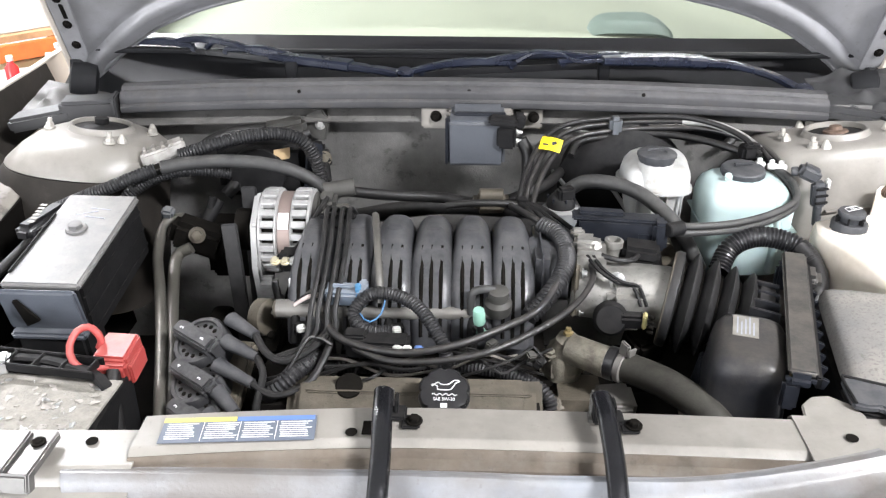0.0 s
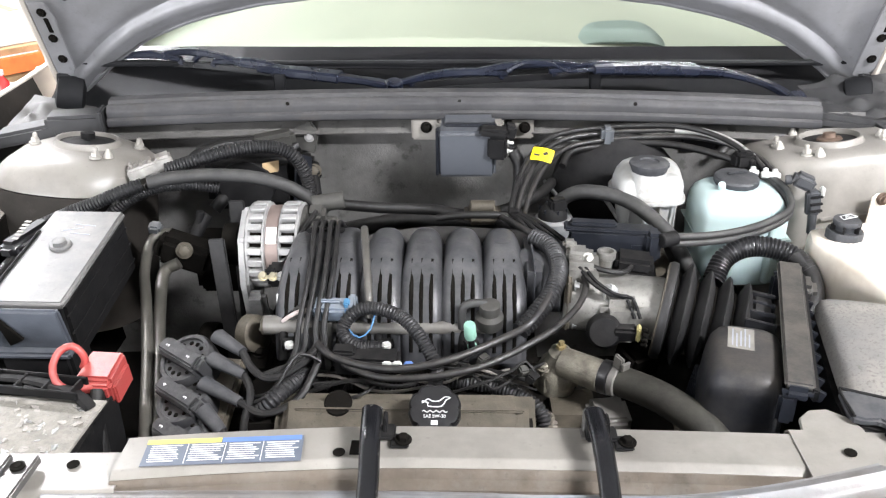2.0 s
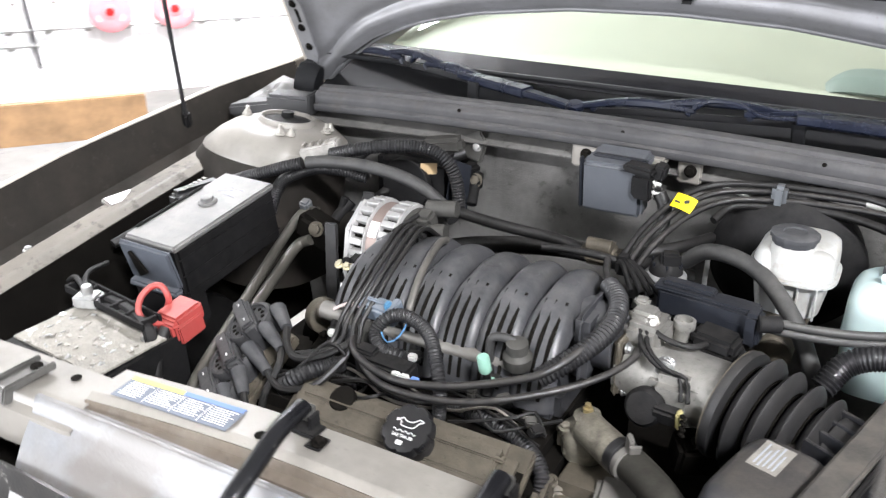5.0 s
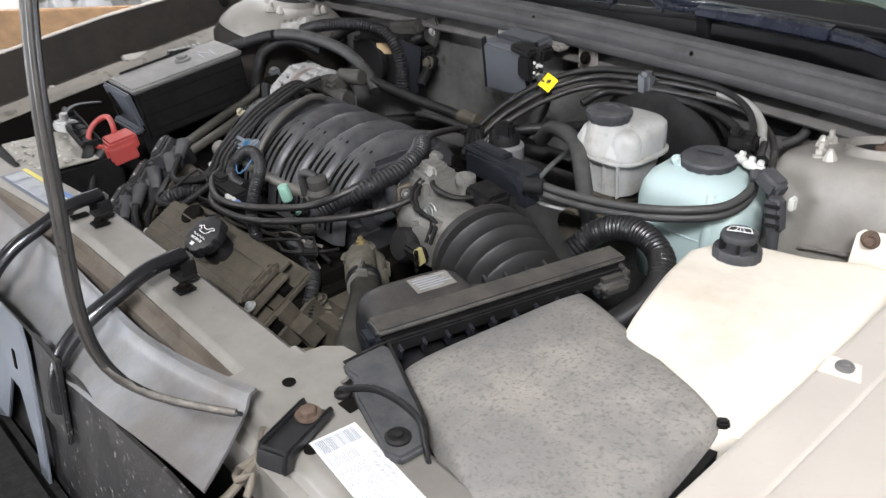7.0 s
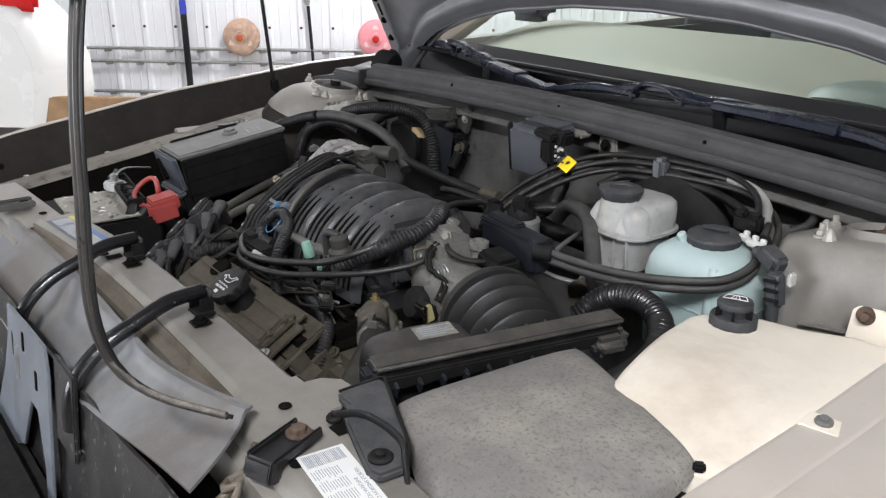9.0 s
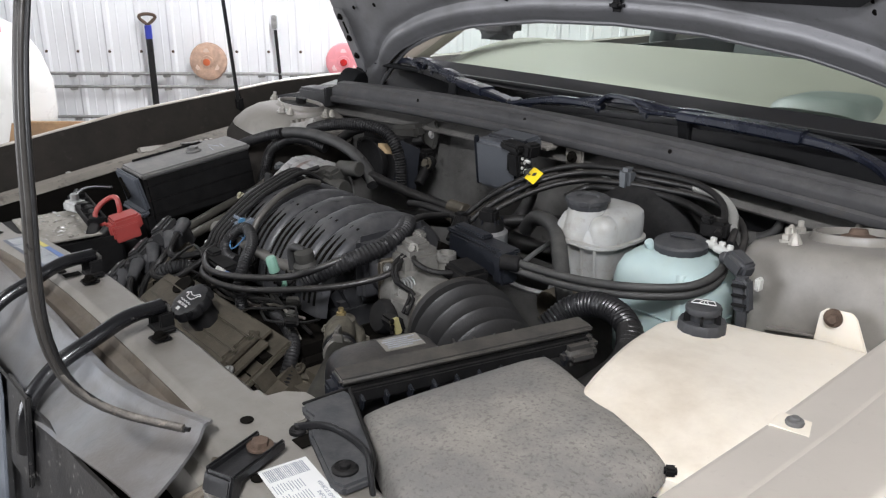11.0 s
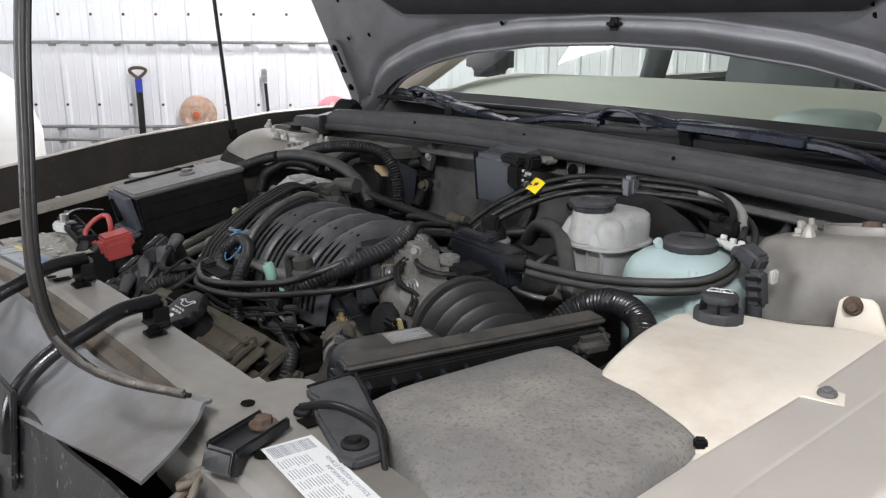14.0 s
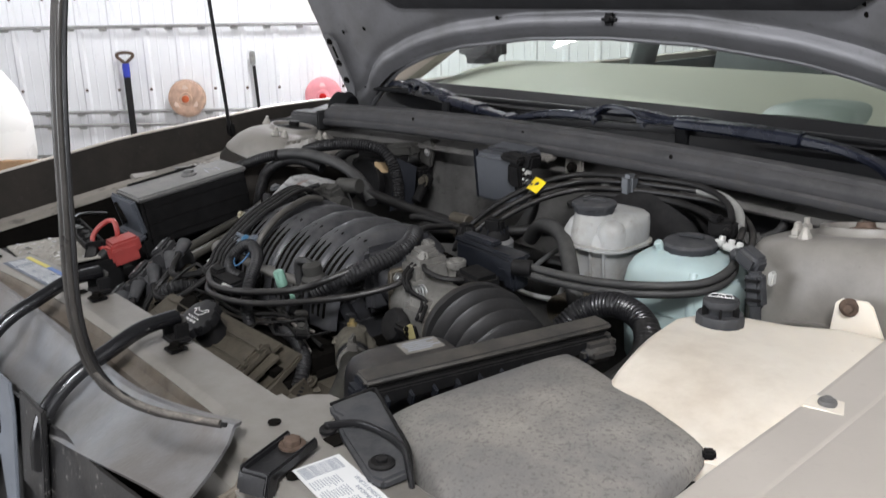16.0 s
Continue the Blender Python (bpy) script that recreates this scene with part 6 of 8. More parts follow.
def alternator():
    a = thing("alternator", (-0.30, 0.505, 0.72), "bright slotted aluminium alternator", "alternator")
    c = Vector((-0.281, 0.505, 0.787))
    x = Vector((1, 0, 0))
    part("core", lathe([(0.05, 0), (0.058, 0.002), (0.058, 0.076), (0.05, 0.078)], c - x * 0.038, x, 36), DARK, a)
    part("stator", lathe([(0.060, 0), (0.0625, 0.001), (0.0625, 0.020), (0.060, 0.021)], c - x * 0.011, x, 40), mat("brown_grey_stator", (0.22, 0.17, 0.15), 0.5, 0.3, var=0.2), a)
    for x0, w in ((-0.041, 0.007), (-0.016, 0.006), (0.009, 0.005), (0.034, 0.008)):
        part("housing_ring", lathe([(0.052, 0), (0.066, 0.0015), (0.067, 0.003), (0.067, w - 0.002), (0.064, w)], c + x * x0, x, 44), ALUBRIGHT, a)
    for x0, w in ((-0.025, 0.022), (0.024, 0.024)):
        for k in range(22):
            ang = 2 * math.pi * k / 22
            part("housing_fin", rbox(c + Vector((x0, -0.0625 * math.cos(ang), 0.0625 * math.sin(ang))), (w, 0.012, 0.0112), (-math.degrees(ang), 0, 0), 0.0015, 1), ALUBRIGHT, a)
    part("end_cover", lathe([(0.064, 0), (0.058, 0.008), (0.03, 0.014), (0.012, 0.015)], c + x * 0.040, x, 36), GREYCAST, a)
    part("end_bracket", plate([(-0.072, -0.035), (-0.058, -0.10), (-0.045, -0.135), (-0.015, -0.135), (0.02, -0.085), (0.06, -0.03), (0.05, 0.045), (-0.01, 0.067), (-0.058, 0.035)], 0.014, frame_at(c - x * 0.051, (0, 1, 0), (0, 0, 1)), 0.004), ALUBRIGHT, a)
    part("mount_ear", join(rbox(c + Vector((-0.032, -0.052, -0.085)), (0.034, 0.022, 0.07), (16, 0, 0), 0.008), cyl(c + Vector((-0.054, -0.042, -0.108)), c + Vector((-0.014, -0.042, -0.108)), 0.012)), ALUBRIGHT, a)
    part("pulley", lathe([(0.02, 0), (0.034, 0.002), (0.034, 0.024), (0.028, 0.028)], c - x * 0.086, x, 28), DARK, a)
    part("rating_plate", rbox(c + Vector((0.0, -0.050, 0.039)), (0.016, 0.002, 0.026), (-38, 0, 0), 0.0005), PAPER, a)
    part("terminal_plug", join(rbox((-0.252, 0.375, 0.803), (0.036, 0.030, 0.030), (10, 0, 0), 0.005), rbox((-0.262, 0.358, 0.812), (0.016, 0.012, 0.020), bev=0.003)), BLACK, a)
    for q in (-0.272, -0.258, -0.246):
        part("terminal_nut", bolt((q, 0.352, 0.812), (0, -0.6, 0.8), 0.005, 0.006), mat("brass_nut", (0.6, 0.55, 0.4), 0.35, 0.8) if q < -0.25 else STEEL, a)
    part("terminal_wire", tube([(-0.252, 0.388, 0.81), (-0.238, 0.41, 0.825), (-0.225, 0.44, 0.845), (-0.215, 0.48, 0.855)], 0.0042, 8), RUBBER, a)
    part("bearing_cap", join(cyl(c + Vector((0.05, 0.0, 0.02)), c + Vector((0.095, 0.01, 0.025)), 0.024, 0.018), cyl(c + Vector((0.05, 0.03, 0.055)), c + Vector((0.10, 0.04, 0.06)), 0.014), rbox(c + Vector((0.06, 0.01, 0.045)), (0.03, 0.03, 0.03), (20, 0, 0), 0.006)), GREYCAST, a)


alternator()


# ---- battery, fuse box, terminals ----
def fuse_box():
    f = thing("fuse_box", (-0.575, 0.39, 0.70), "dusty black fuse box with a grey flat lid", "fuse box")
    m = frame_at(Vector((-0.577, 0.388, 0.827)), (1, -0.02, 0), (0, 0.23, 0.030))
    part("lid", moved(rbox((0, 0, -0.004), (0.112, 0.236, 0.012), bev=0.004, seg=3), m), GREYLID, f, "flat grey fuse box lid")
    part("box_body", join(moved(rbox((0.002, 0, -0.055), (0.106, 0.228, 0.10), bev=0.006), m), moved(rbox((0.0, -0.10, -0.12), (0.10, 0.06, 0.08), bev=0.006), m)), BLACK, f)
    for k in range(3):
        part("side_rib", moved(rbox((0.0545, 0, -0.025 - 0.03 * k), (0.003, 0.226, 0.003), bev=0.001), m), BLACK, f)
    part("lid_skirt", moved(join(rbox((-0.002, -0.122, -0.038), (0.112, 0.010, 0.074), (7, 0, 0), 0.005), rbox((0.0, -0.126, -0.078), (0.108, 0.018, 0.012), (7, 0, 0), 0.004)), m), mat("dusty_blue_black_skirt", (0.055, 0.062, 0.075), 0.5, dust=0.4, dustcol=(0.16, 0.16, 0.16), var=0.3), f, "blue-black front skirt")
    part("skirt_notch", moved(plate([(-0.012, 0.018), (-0.006, 0.02), (0.016, -0.018), (-0.006, -0.03)], 0.0045, pose(-0.022, -0.1285, -0.034, 97, 0, 0), 0.0005), m), DARK, f)
    part("lid_screw", join(moved(lathe([(0.016, 0), (0.016, 0.003), (0.014, 0.005)], (-0.003, 0.018, 0.002), (0, 0, 1), 24), m), moved(lathe([(0.011, 0.003), (0.011, 0.010), (0.009, 0.011)], (-0.003, 0.018, 0.002), (0, 0, 1), 6), m)), GREYLID, f)
    for r in range(3):
        part("lid_mark", moved(rbox((0.012 - 0.016 * (r % 2), 0.075 - 0.012 * r, 0.0024), (0.032, 0.0012, 0.0008), (0, 0, 20 if r % 2 else -8), 0), m), LABELGREY, f)
    # cable by its side
    part("power_cable", tube([(-0.66, 0.55, 0.80), (-0.655, 0.47, 0.815), (-0.665, 0.40, 0.80), (-0.70, 0.30, 0.77)], 0.008, 10), RUBBER, f)
    part("cable_sleeve", rbox((-0.655, 0.455, 0.818), (0.035, 0.10, 0.03), (0, 0, -12), 0.01, 3), BLACKCLEAN, f)
    for k in range(6):
        part("sleeve_print", rbox((-0.656 - 0.0017 * k, 0.425 + 0.012 * k, 0.8335), (0.010, 0.006, 0.0008), (0, 0, -12), 0), SILVER, f)
    part("lid_rail", moved(rbox((-0.050, -0.02, 0.004), (0.005, 0.15, 0.005), bev=0.0015), m), BLACK, f)


fuse_box()


def battery():
    b = thing("car_battery", (-0.53, 0.10, 0.56), "dirty car battery with a white crusted label", "battery")
    part("case", rbox((-0.535, 0.11, 0.65), (0.20, 0.17, 0.18), bev=0.006), BLACK, b)
    part("case_label", rbox((-0.53, 0.105, 0.7415), (0.19, 0.115, 0.003), (0, 0, -4), 0.002), mat("crusted_white_label", (0.20, 0.19, 0.165), 0.7, dust=0.3, var=0.3, scale=60, bump=1.0, spots=0.7, spotcol=(0.25, 0.22, 0.18)), b)
    rnd = random.Random(5)
    for k in range(130):
        part("crust_flake", plate([(0, 0), (rnd.uniform(0.006, 0.016), rnd.uniform(-0.003, 0.003)), (rnd.uniform(0.006, 0.014), rnd.uniform(0.005, 0.012)), (rnd.uniform(-0.002, 0.003), rnd.uniform(0.004, 0.010))], rnd.uniform(0.001, 0.002),
                                  pose(-0.53 + rnd.uniform(-0.09, 0.08), 0.105 + rnd.uniform(-0.055, 0.045), 0.7425, rnd.uniform(-22, 22), rnd.uniform(-22, 22), rnd.uniform(0, 360)) @ Matrix.Scale(rnd.uniform(0.45, 0.9), 4), 0), CRUST if k % 3 else STEEL, b, smooth=0)
    part("hold_down", join(tube([(-0.64, 0.19, 0.752), (-0.54, 0.178, 0.756), (-0.47, 0.155, 0.752), (-0.445, 0.14, 0.74)], 0.010, 8, flat=0.5)), BLACK, b)
    for k in range(6):
        q = Vector((-0.655, 0.188, 0.757)).lerp(Vector((-0.47, 0.158, 0.757)), k / 5)
        part("band_rib", rbox(q, (0.004, 0.03, 0.012), (0, 0, -8), 0.001), BLACK, b)
    for dy in (-0.016, 0.016):
        part("band_rail", rbox((-0.56, 0.173 + dy, 0.757), (0.20, 0.004, 0.012), (0, 0, -8), 0.001), BLACK, b)
    part("clamp", join(rbox((-0.60, 0.165, 0.756), (0.04, 0.03, 0.02), (0, 0, 20), 0.004), cyl((-0.60, 0.165, 0.75), (-0.60, 0.165, 0.78), 0.008)), STEEL, b)
    for p in ([(-0.60, 0.16, 0.77), (-0.64, 0.20, 0.775), (-0.67, 0.26, 0.76)], [(-0.605, 0.165, 0.77), (-0.65, 0.185, 0.772), (-0.69, 0.20, 0.75)]):
        part("battery_cable", tube(p, 0.004, 8), RUBBER, b)


battery()


def red_terminal():
    r = thing("jump_terminal", (-0.45, 0.19, 0.72), "red plastic jump terminal cover with a looped red strap", "terminal cover")
    m = frame_at(Vector((-0.456, 0.200, 0.749)), (0.98, -0.06, 0), (0, 1, 0.16))
    part("cover_box", join(moved(rbox((0, 0.006, 0.0), (0.046, 0.052, 0.028), bev=0.004), m), moved(rbox((0.004, -0.014, -0.008), (0.04, 0.03, 0.03), bev=0.004), m), moved(rbox((0.026, 0.0, -0.012), (0.006, 0.045, 0.03), bev=0.002), m)), REDPL, r)
    part("strap", tube([(-0.458, 0.178, 0.748), (-0.482, 0.166, 0.750), (-0.498, 0.168, 0.762), (-0.505, 0.182, 0.776), (-0.500, 0.198, 0.787), (-0.488, 0.206, 0.789), (-0.478, 0.206, 0.780), (-0.475, 0.206, 0.768), (-0.480, 0.206, 0.757)], 0.0048, 10, flat=1.0), REDPL, r)
    part("cable", tube([(-0.45, 0.172, 0.745), (-0.446, 0.150, 0.725), (-0.438, 0.13, 0.68), (-0.43, 0.12, 0.60)], 0.009, 10), RUBBER, r)


red_terminal()


# ---- fluid tanks ----
def brake_fluid():
    b = thing("brake_fluid_reservoir", (0.315, 0.61, 0.77), "milky white brake fluid reservoir with a black cap", "reservoir")
    part("vessel", join(loft([(0.772, 0.312, 0.620, 0.036, 0.034, 3), (0.776, 0.312, 0.620, 0.043, 0.042, 3), (0.80, 0.312, 0.622, 0.047, 0.046, 3.2), (0.824, 0.312, 0.624, 0.051, 0.050, 3.4), (0.830, 0.312, 0.624, 0.053, 0.052, 3.4)]),
                        loft([(0.831, 0.312, 0.626, 0.055, 0.053, 3.6), (0.846, 0.313, 0.627, 0.054, 0.051, 3.8), (0.860, 0.315, 0.631, 0.051, 0.047, 3.8), (0.869, 0.318, 0.637, 0.046, 0.040, 3.6), (0.874, 0.320, 0.641, 0.038, 0.032, 3.2), (0.876, 0.321, 0.643, 0.028, 0.022, 3)]),
                        lathe([(0.034, 0), (0.033, 0.012), (0.029, 0.026), (0.027, 0.044)], (0.308, 0.602, 0.834), (0, 0, 1), 28),
                        lathe([(0.022, 0), (0.022, 0.020), (0.020, 0.029), (0.014, 0.036), (0.005, 0.039)], (0.344, 0.598, 0.832), (0, 0, 1), 24)), MILK, b)
    part("seam_flange", loft([(0.8275, 0.312, 0.624, 0.056, 0.056, 3.4), (0.8285, 0.312, 0.624, 0.060, 0.060, 3.4), (0.8325, 0.312, 0.624, 0.060, 0.060, 3.4), (0.8335, 0.312, 0.624, 0.056, 0.056, 3.4)]), MILK, b)
    for x in (0.278, 0.302, 0.326, 0.350):
        part("moulded_rib", rbox((x, 0.574, 0.803), (0.003, 0.006, 0.05), (4, 0, 0), 0.001), MILK, b)
    part("cap", join(lathe([(0.028, 0), (0.029, 0.003), (0.029, 0.008), (0.032, 0.009), (0.032, 0.014), (0.029, 0.016), (0.016, 0.0165), (0.015, 0.014), (0.003, 0.014)], (0.308, 0.602, 0.876), (0, 0, 1), 48, 12, 0.04)), SNORKEL, b, "black ribbed filler cap")
    part("master_cylinder", join(cyl((0.315, 0.52, 0.745), (0.315, 0.72, 0.745), 0.024), rbox((0.315, 0.61, 0.764), (0.06, 0.09, 0.022), bev=0.005)), ALUDIRTY, b)
    part("brake_booster", lathe([(0.04, -0.006), (0.05, 0.0), (0.085, 0.008), (0.105, 0.022), (0.112, 0.036), (0.118, 0.04), (0.118, 0.05), (0.112, 0.056), (0.11, 0.085)], (0.285, 0.725, 0.765), (0, 1, 0.1), 48), BLACK, b, "large black brake booster drum")
    for x, dz in ((0.20, 0), (0.275, 0.008)):
        part("brake_line", tube([(0.315, 0.55, 0.75), (x + 0.03, 0.53, 0.755), (x, 0.60, 0.77 + dz), (x - 0.02, 0.70, 0.78 + dz), (x - 0.04, 0.79, 0.78)], 0.004, 8), STEEL, b)


brake_fluid()


def coolant_tank():
    c = thing("coolant_tank", (0.46, 0.61, 0.70), "milky teal coolant overflow tank with a black cap", "coolant tank")
    part("vessel", join(loft([(0.690, 0.462, 0.612, 0.066, 0.054, 5), (0.70, 0.462, 0.612, 0.070, 0.058, 5), (0.77, 0.462, 0.612, 0.074, 0.061, 5), (0.805, 0.462, 0.612, 0.075, 0.062, 4.6), (0.822, 0.461, 0.613, 0.072, 0.060, 4.2), (0.834, 0.460, 0.614, 0.066, 0.055, 3.8), (0.842, 0.459, 0.616, 0.056, 0.047, 3.2), (0.846, 0.458, 0.618, 0.044, 0.037, 2.6), (0.848, 0.457, 0.620, 0.03, 0.028, 2)]), lathe([(0.034, 0), (0.030, 0.010), (0.027, 0.014)], (0.457, 0.622, 0.840), (0, 0, 1), 32)), TEAL, c)
    part("waist", tube([(0.505, 0.553, 0.70), (0.505, 0.552, 0.76), (0.503, 0.556, 0.81), (0.498, 0.566, 0.834)], 0.007, 10), TEAL, c)
    part("seam", rbox((0.462, 0.612, 0.775), (0.151, 0.126, 0.003), (0, 0, 0), 0.0014), TEAL, c)
    part("cap", join(lathe([(0.035, 0), (0.0365, 0.003), (0.0365, 0.009), (0.034, 0.012), (0.024, 0.014), (0.004, 0.014)], (0.457, 0.620, 0.848), (0, -0.05, 1), 48, 16, 0.03), rbox((0.457, 0.622, 0.8655), (0.036, 0.008, 0.004), (0, 0, 15), 0.002)), SNORKEL, c, "black coolant cap")
    part("overflow_nipple", cyl((0.43, 0.60, 0.84), (0.425, 0.59, 0.858), 0.006), TEAL, c)
    part("level_sensor", join(rbox((0.478, 0.664, 0.872), (0.036, 0.026, 0.026), (0, 0, 12), 0.005), rbox((0.472, 0.655, 0.886), (0.016, 0.016, 0.01), bev=0.003)), BLACK, c)


coolant_tank()


def washer_tank():
    w = thing("washer_fluid_tank", (0.67, 0.40, 0.5), "large yellowed white washer fluid tank with a black cap", "washer tank")
    top = [(0.602, 0.222), (0.577, 0.300), (0.549, 0.400), (0.533, 0.470), (0.548, 0.522), (0.640, 0.545), (0.690, 0.570), (0.735, 0.574), (0.752, 0.54), (0.754, 0.225), (0.70, 0.215)]

    def tank(u, v):
        k = u * len(top)
        i = int(k) % len(top)
        a, b = Vector(top[i]), Vector(top[(i + 1) % len(top)])
        p = a.lerp(b, k - int(k))
        c = Vector((0.667, 0.40))
        s, z = ((0.0, 0.825) if v == 0 else (0, 0))
        prof = [(0.0, 0.0, 0.821), (0.25, 0.72, 0.820), (0.4, 0.93, 0.818), (0.5, 0.98, 0.813), (0.58, 1.0, 0.803), (0.7, 1.005, 0.77), (1.0, 0.97, 0.50)]
        for (v0, s0, z0), (v1, s1, z1) in zip(prof, prof[1:]):
            if v <= v1:
                t = (v - v0) / (v1 - v0)
                s, z = lerp(s0, s1, t), lerp(z0, z1, t)
                break
        q = c + (p - c) * s
        return (q.x, q.y, z + 0.004 * math.sin(q.y * 22) * (1 if z > 0.79 else 0) - 0.006 * (q.y < 0.3) * (0.3 - q.y) / 0.1)

    bm = bmesh.new()
    nu, nv = 80, 26
    g = [[bm.verts.new(tank(i / nu, j / nv if j else 0.004)) for j in range(nv + 1)] for i in range(nu)]
    for i in range(nu):
        for j in range(nv):
            bm.faces.new((g[i][j], g[i][j + 1], g[(i + 1) % nu][j + 1], g[(i + 1) % nu][j]))
    bm.faces.new([g[i][0] for i in range(nu)])
    bm.faces.new([g[i][nv] for i in range(nu)][::-1])
    part("vessel", bm, TANK, w)
    part("filler_neck", lathe([(0.034, -0.014), (0.030, -0.002), (0.024, 0.002), (0.022, 0.010)], (0.585, 0.482, 0.812), (0, 0, 1), 32), TANK, w)
    cap = part("cap", join(lathe([(0.026, 0), (0.0268, 0.002), (0.0268, 0.014), (0.025, 0.017)], (0.585, 0.482, 0.812), (0, 0, 1), 48, 12, 0.04), lathe([(0.015, 0.014), (0.016, 0.025), (0.0195, 0.026), (0.0205, 0.031), (0.019, 0.034), (0.004, 0.034)], (0.585, 0.482, 0.812), (0, 0, 1), 36)), SNORKEL, w, "black two-step washer cap with a white wiper mark")
    for a in range(6):
        part("cap_web", rbox((0.585 + 0.019 * math.cos(radians(60 * a)), 0.482 + 0.019 * math.sin(radians(60 * a)), 0.834), (0.008, 0.003, 0.012), (0, 0, 60 * a), 0.001), BLACK, cap)
    m = pose(0.585, 0.482, 0.8495, 0, 0, 25) @ Matrix.Scale(0.85, 4)
    part("wiper_mark", moved(join(*[tube([(x0, y0, 0), ((x0 + x1) / 2, (y0 + y1) / 2 + 0.0005, 0), (x1, y1, 0)], 0.0007, 6) for x0, y0, x1, y1 in ((-0.016, -0.006, 0.016, -0.006), (-0.016, -0.006, -0.012, 0.007), (0.016, -0.006, 0.012, 0.007), (-0.012, 0.007, 0.012, 0.007), (-0.006, -0.005, -0.003, 0.004), (0.0, -0.005, 0.0, 0.005), (0.006, -0.005, 0.003, 0.004))]), m), PAPER, cap)
    # fixing tabs
    t = part("fixing_tab", rbox((0.775, 0.340, 0.832), (0.042, 0.030, 0.004), (0, 0, 8), 0.0018), TANK, w)
    part("push_pin", lathe([(0.0078, 0), (0.0082, 0.002), (0.0074, 0.004), (0.0045, 0.0045), (0.0045, 0.006), (0.0035, 0.007)], (0.772, 0.340, 0.834), (0, 0, 1), 28), GREYLID, t)
    t = part("fixing_tab", plate([(-0.036, -0.03), (-0.034, 0.0), (-0.032, 0.036), (-0.026, 0.042), (0.002, 0.045), (0.009, 0.040), (0.033, -0.008), (0.03, -0.03)], 0.004, frame_at(Vector((0.70, 0.588, 0.80)), (1, 0, 0), (0, 0.08, 1)), 0.001), TANK, w, "white moulded fixing tab")
    part("tab_bolt", join(lathe([(0.0105, 0), (0.011, 0.002), (0.010, 0.004)], (0.684, 0.588, 0.834), (0.2, -0.97, 0.1), 24), bolt((0.685, 0.584, 0.8345), (0.2, -0.97, 0.1), 0.0062, 0.007)), RUST, t)


washer_tank()


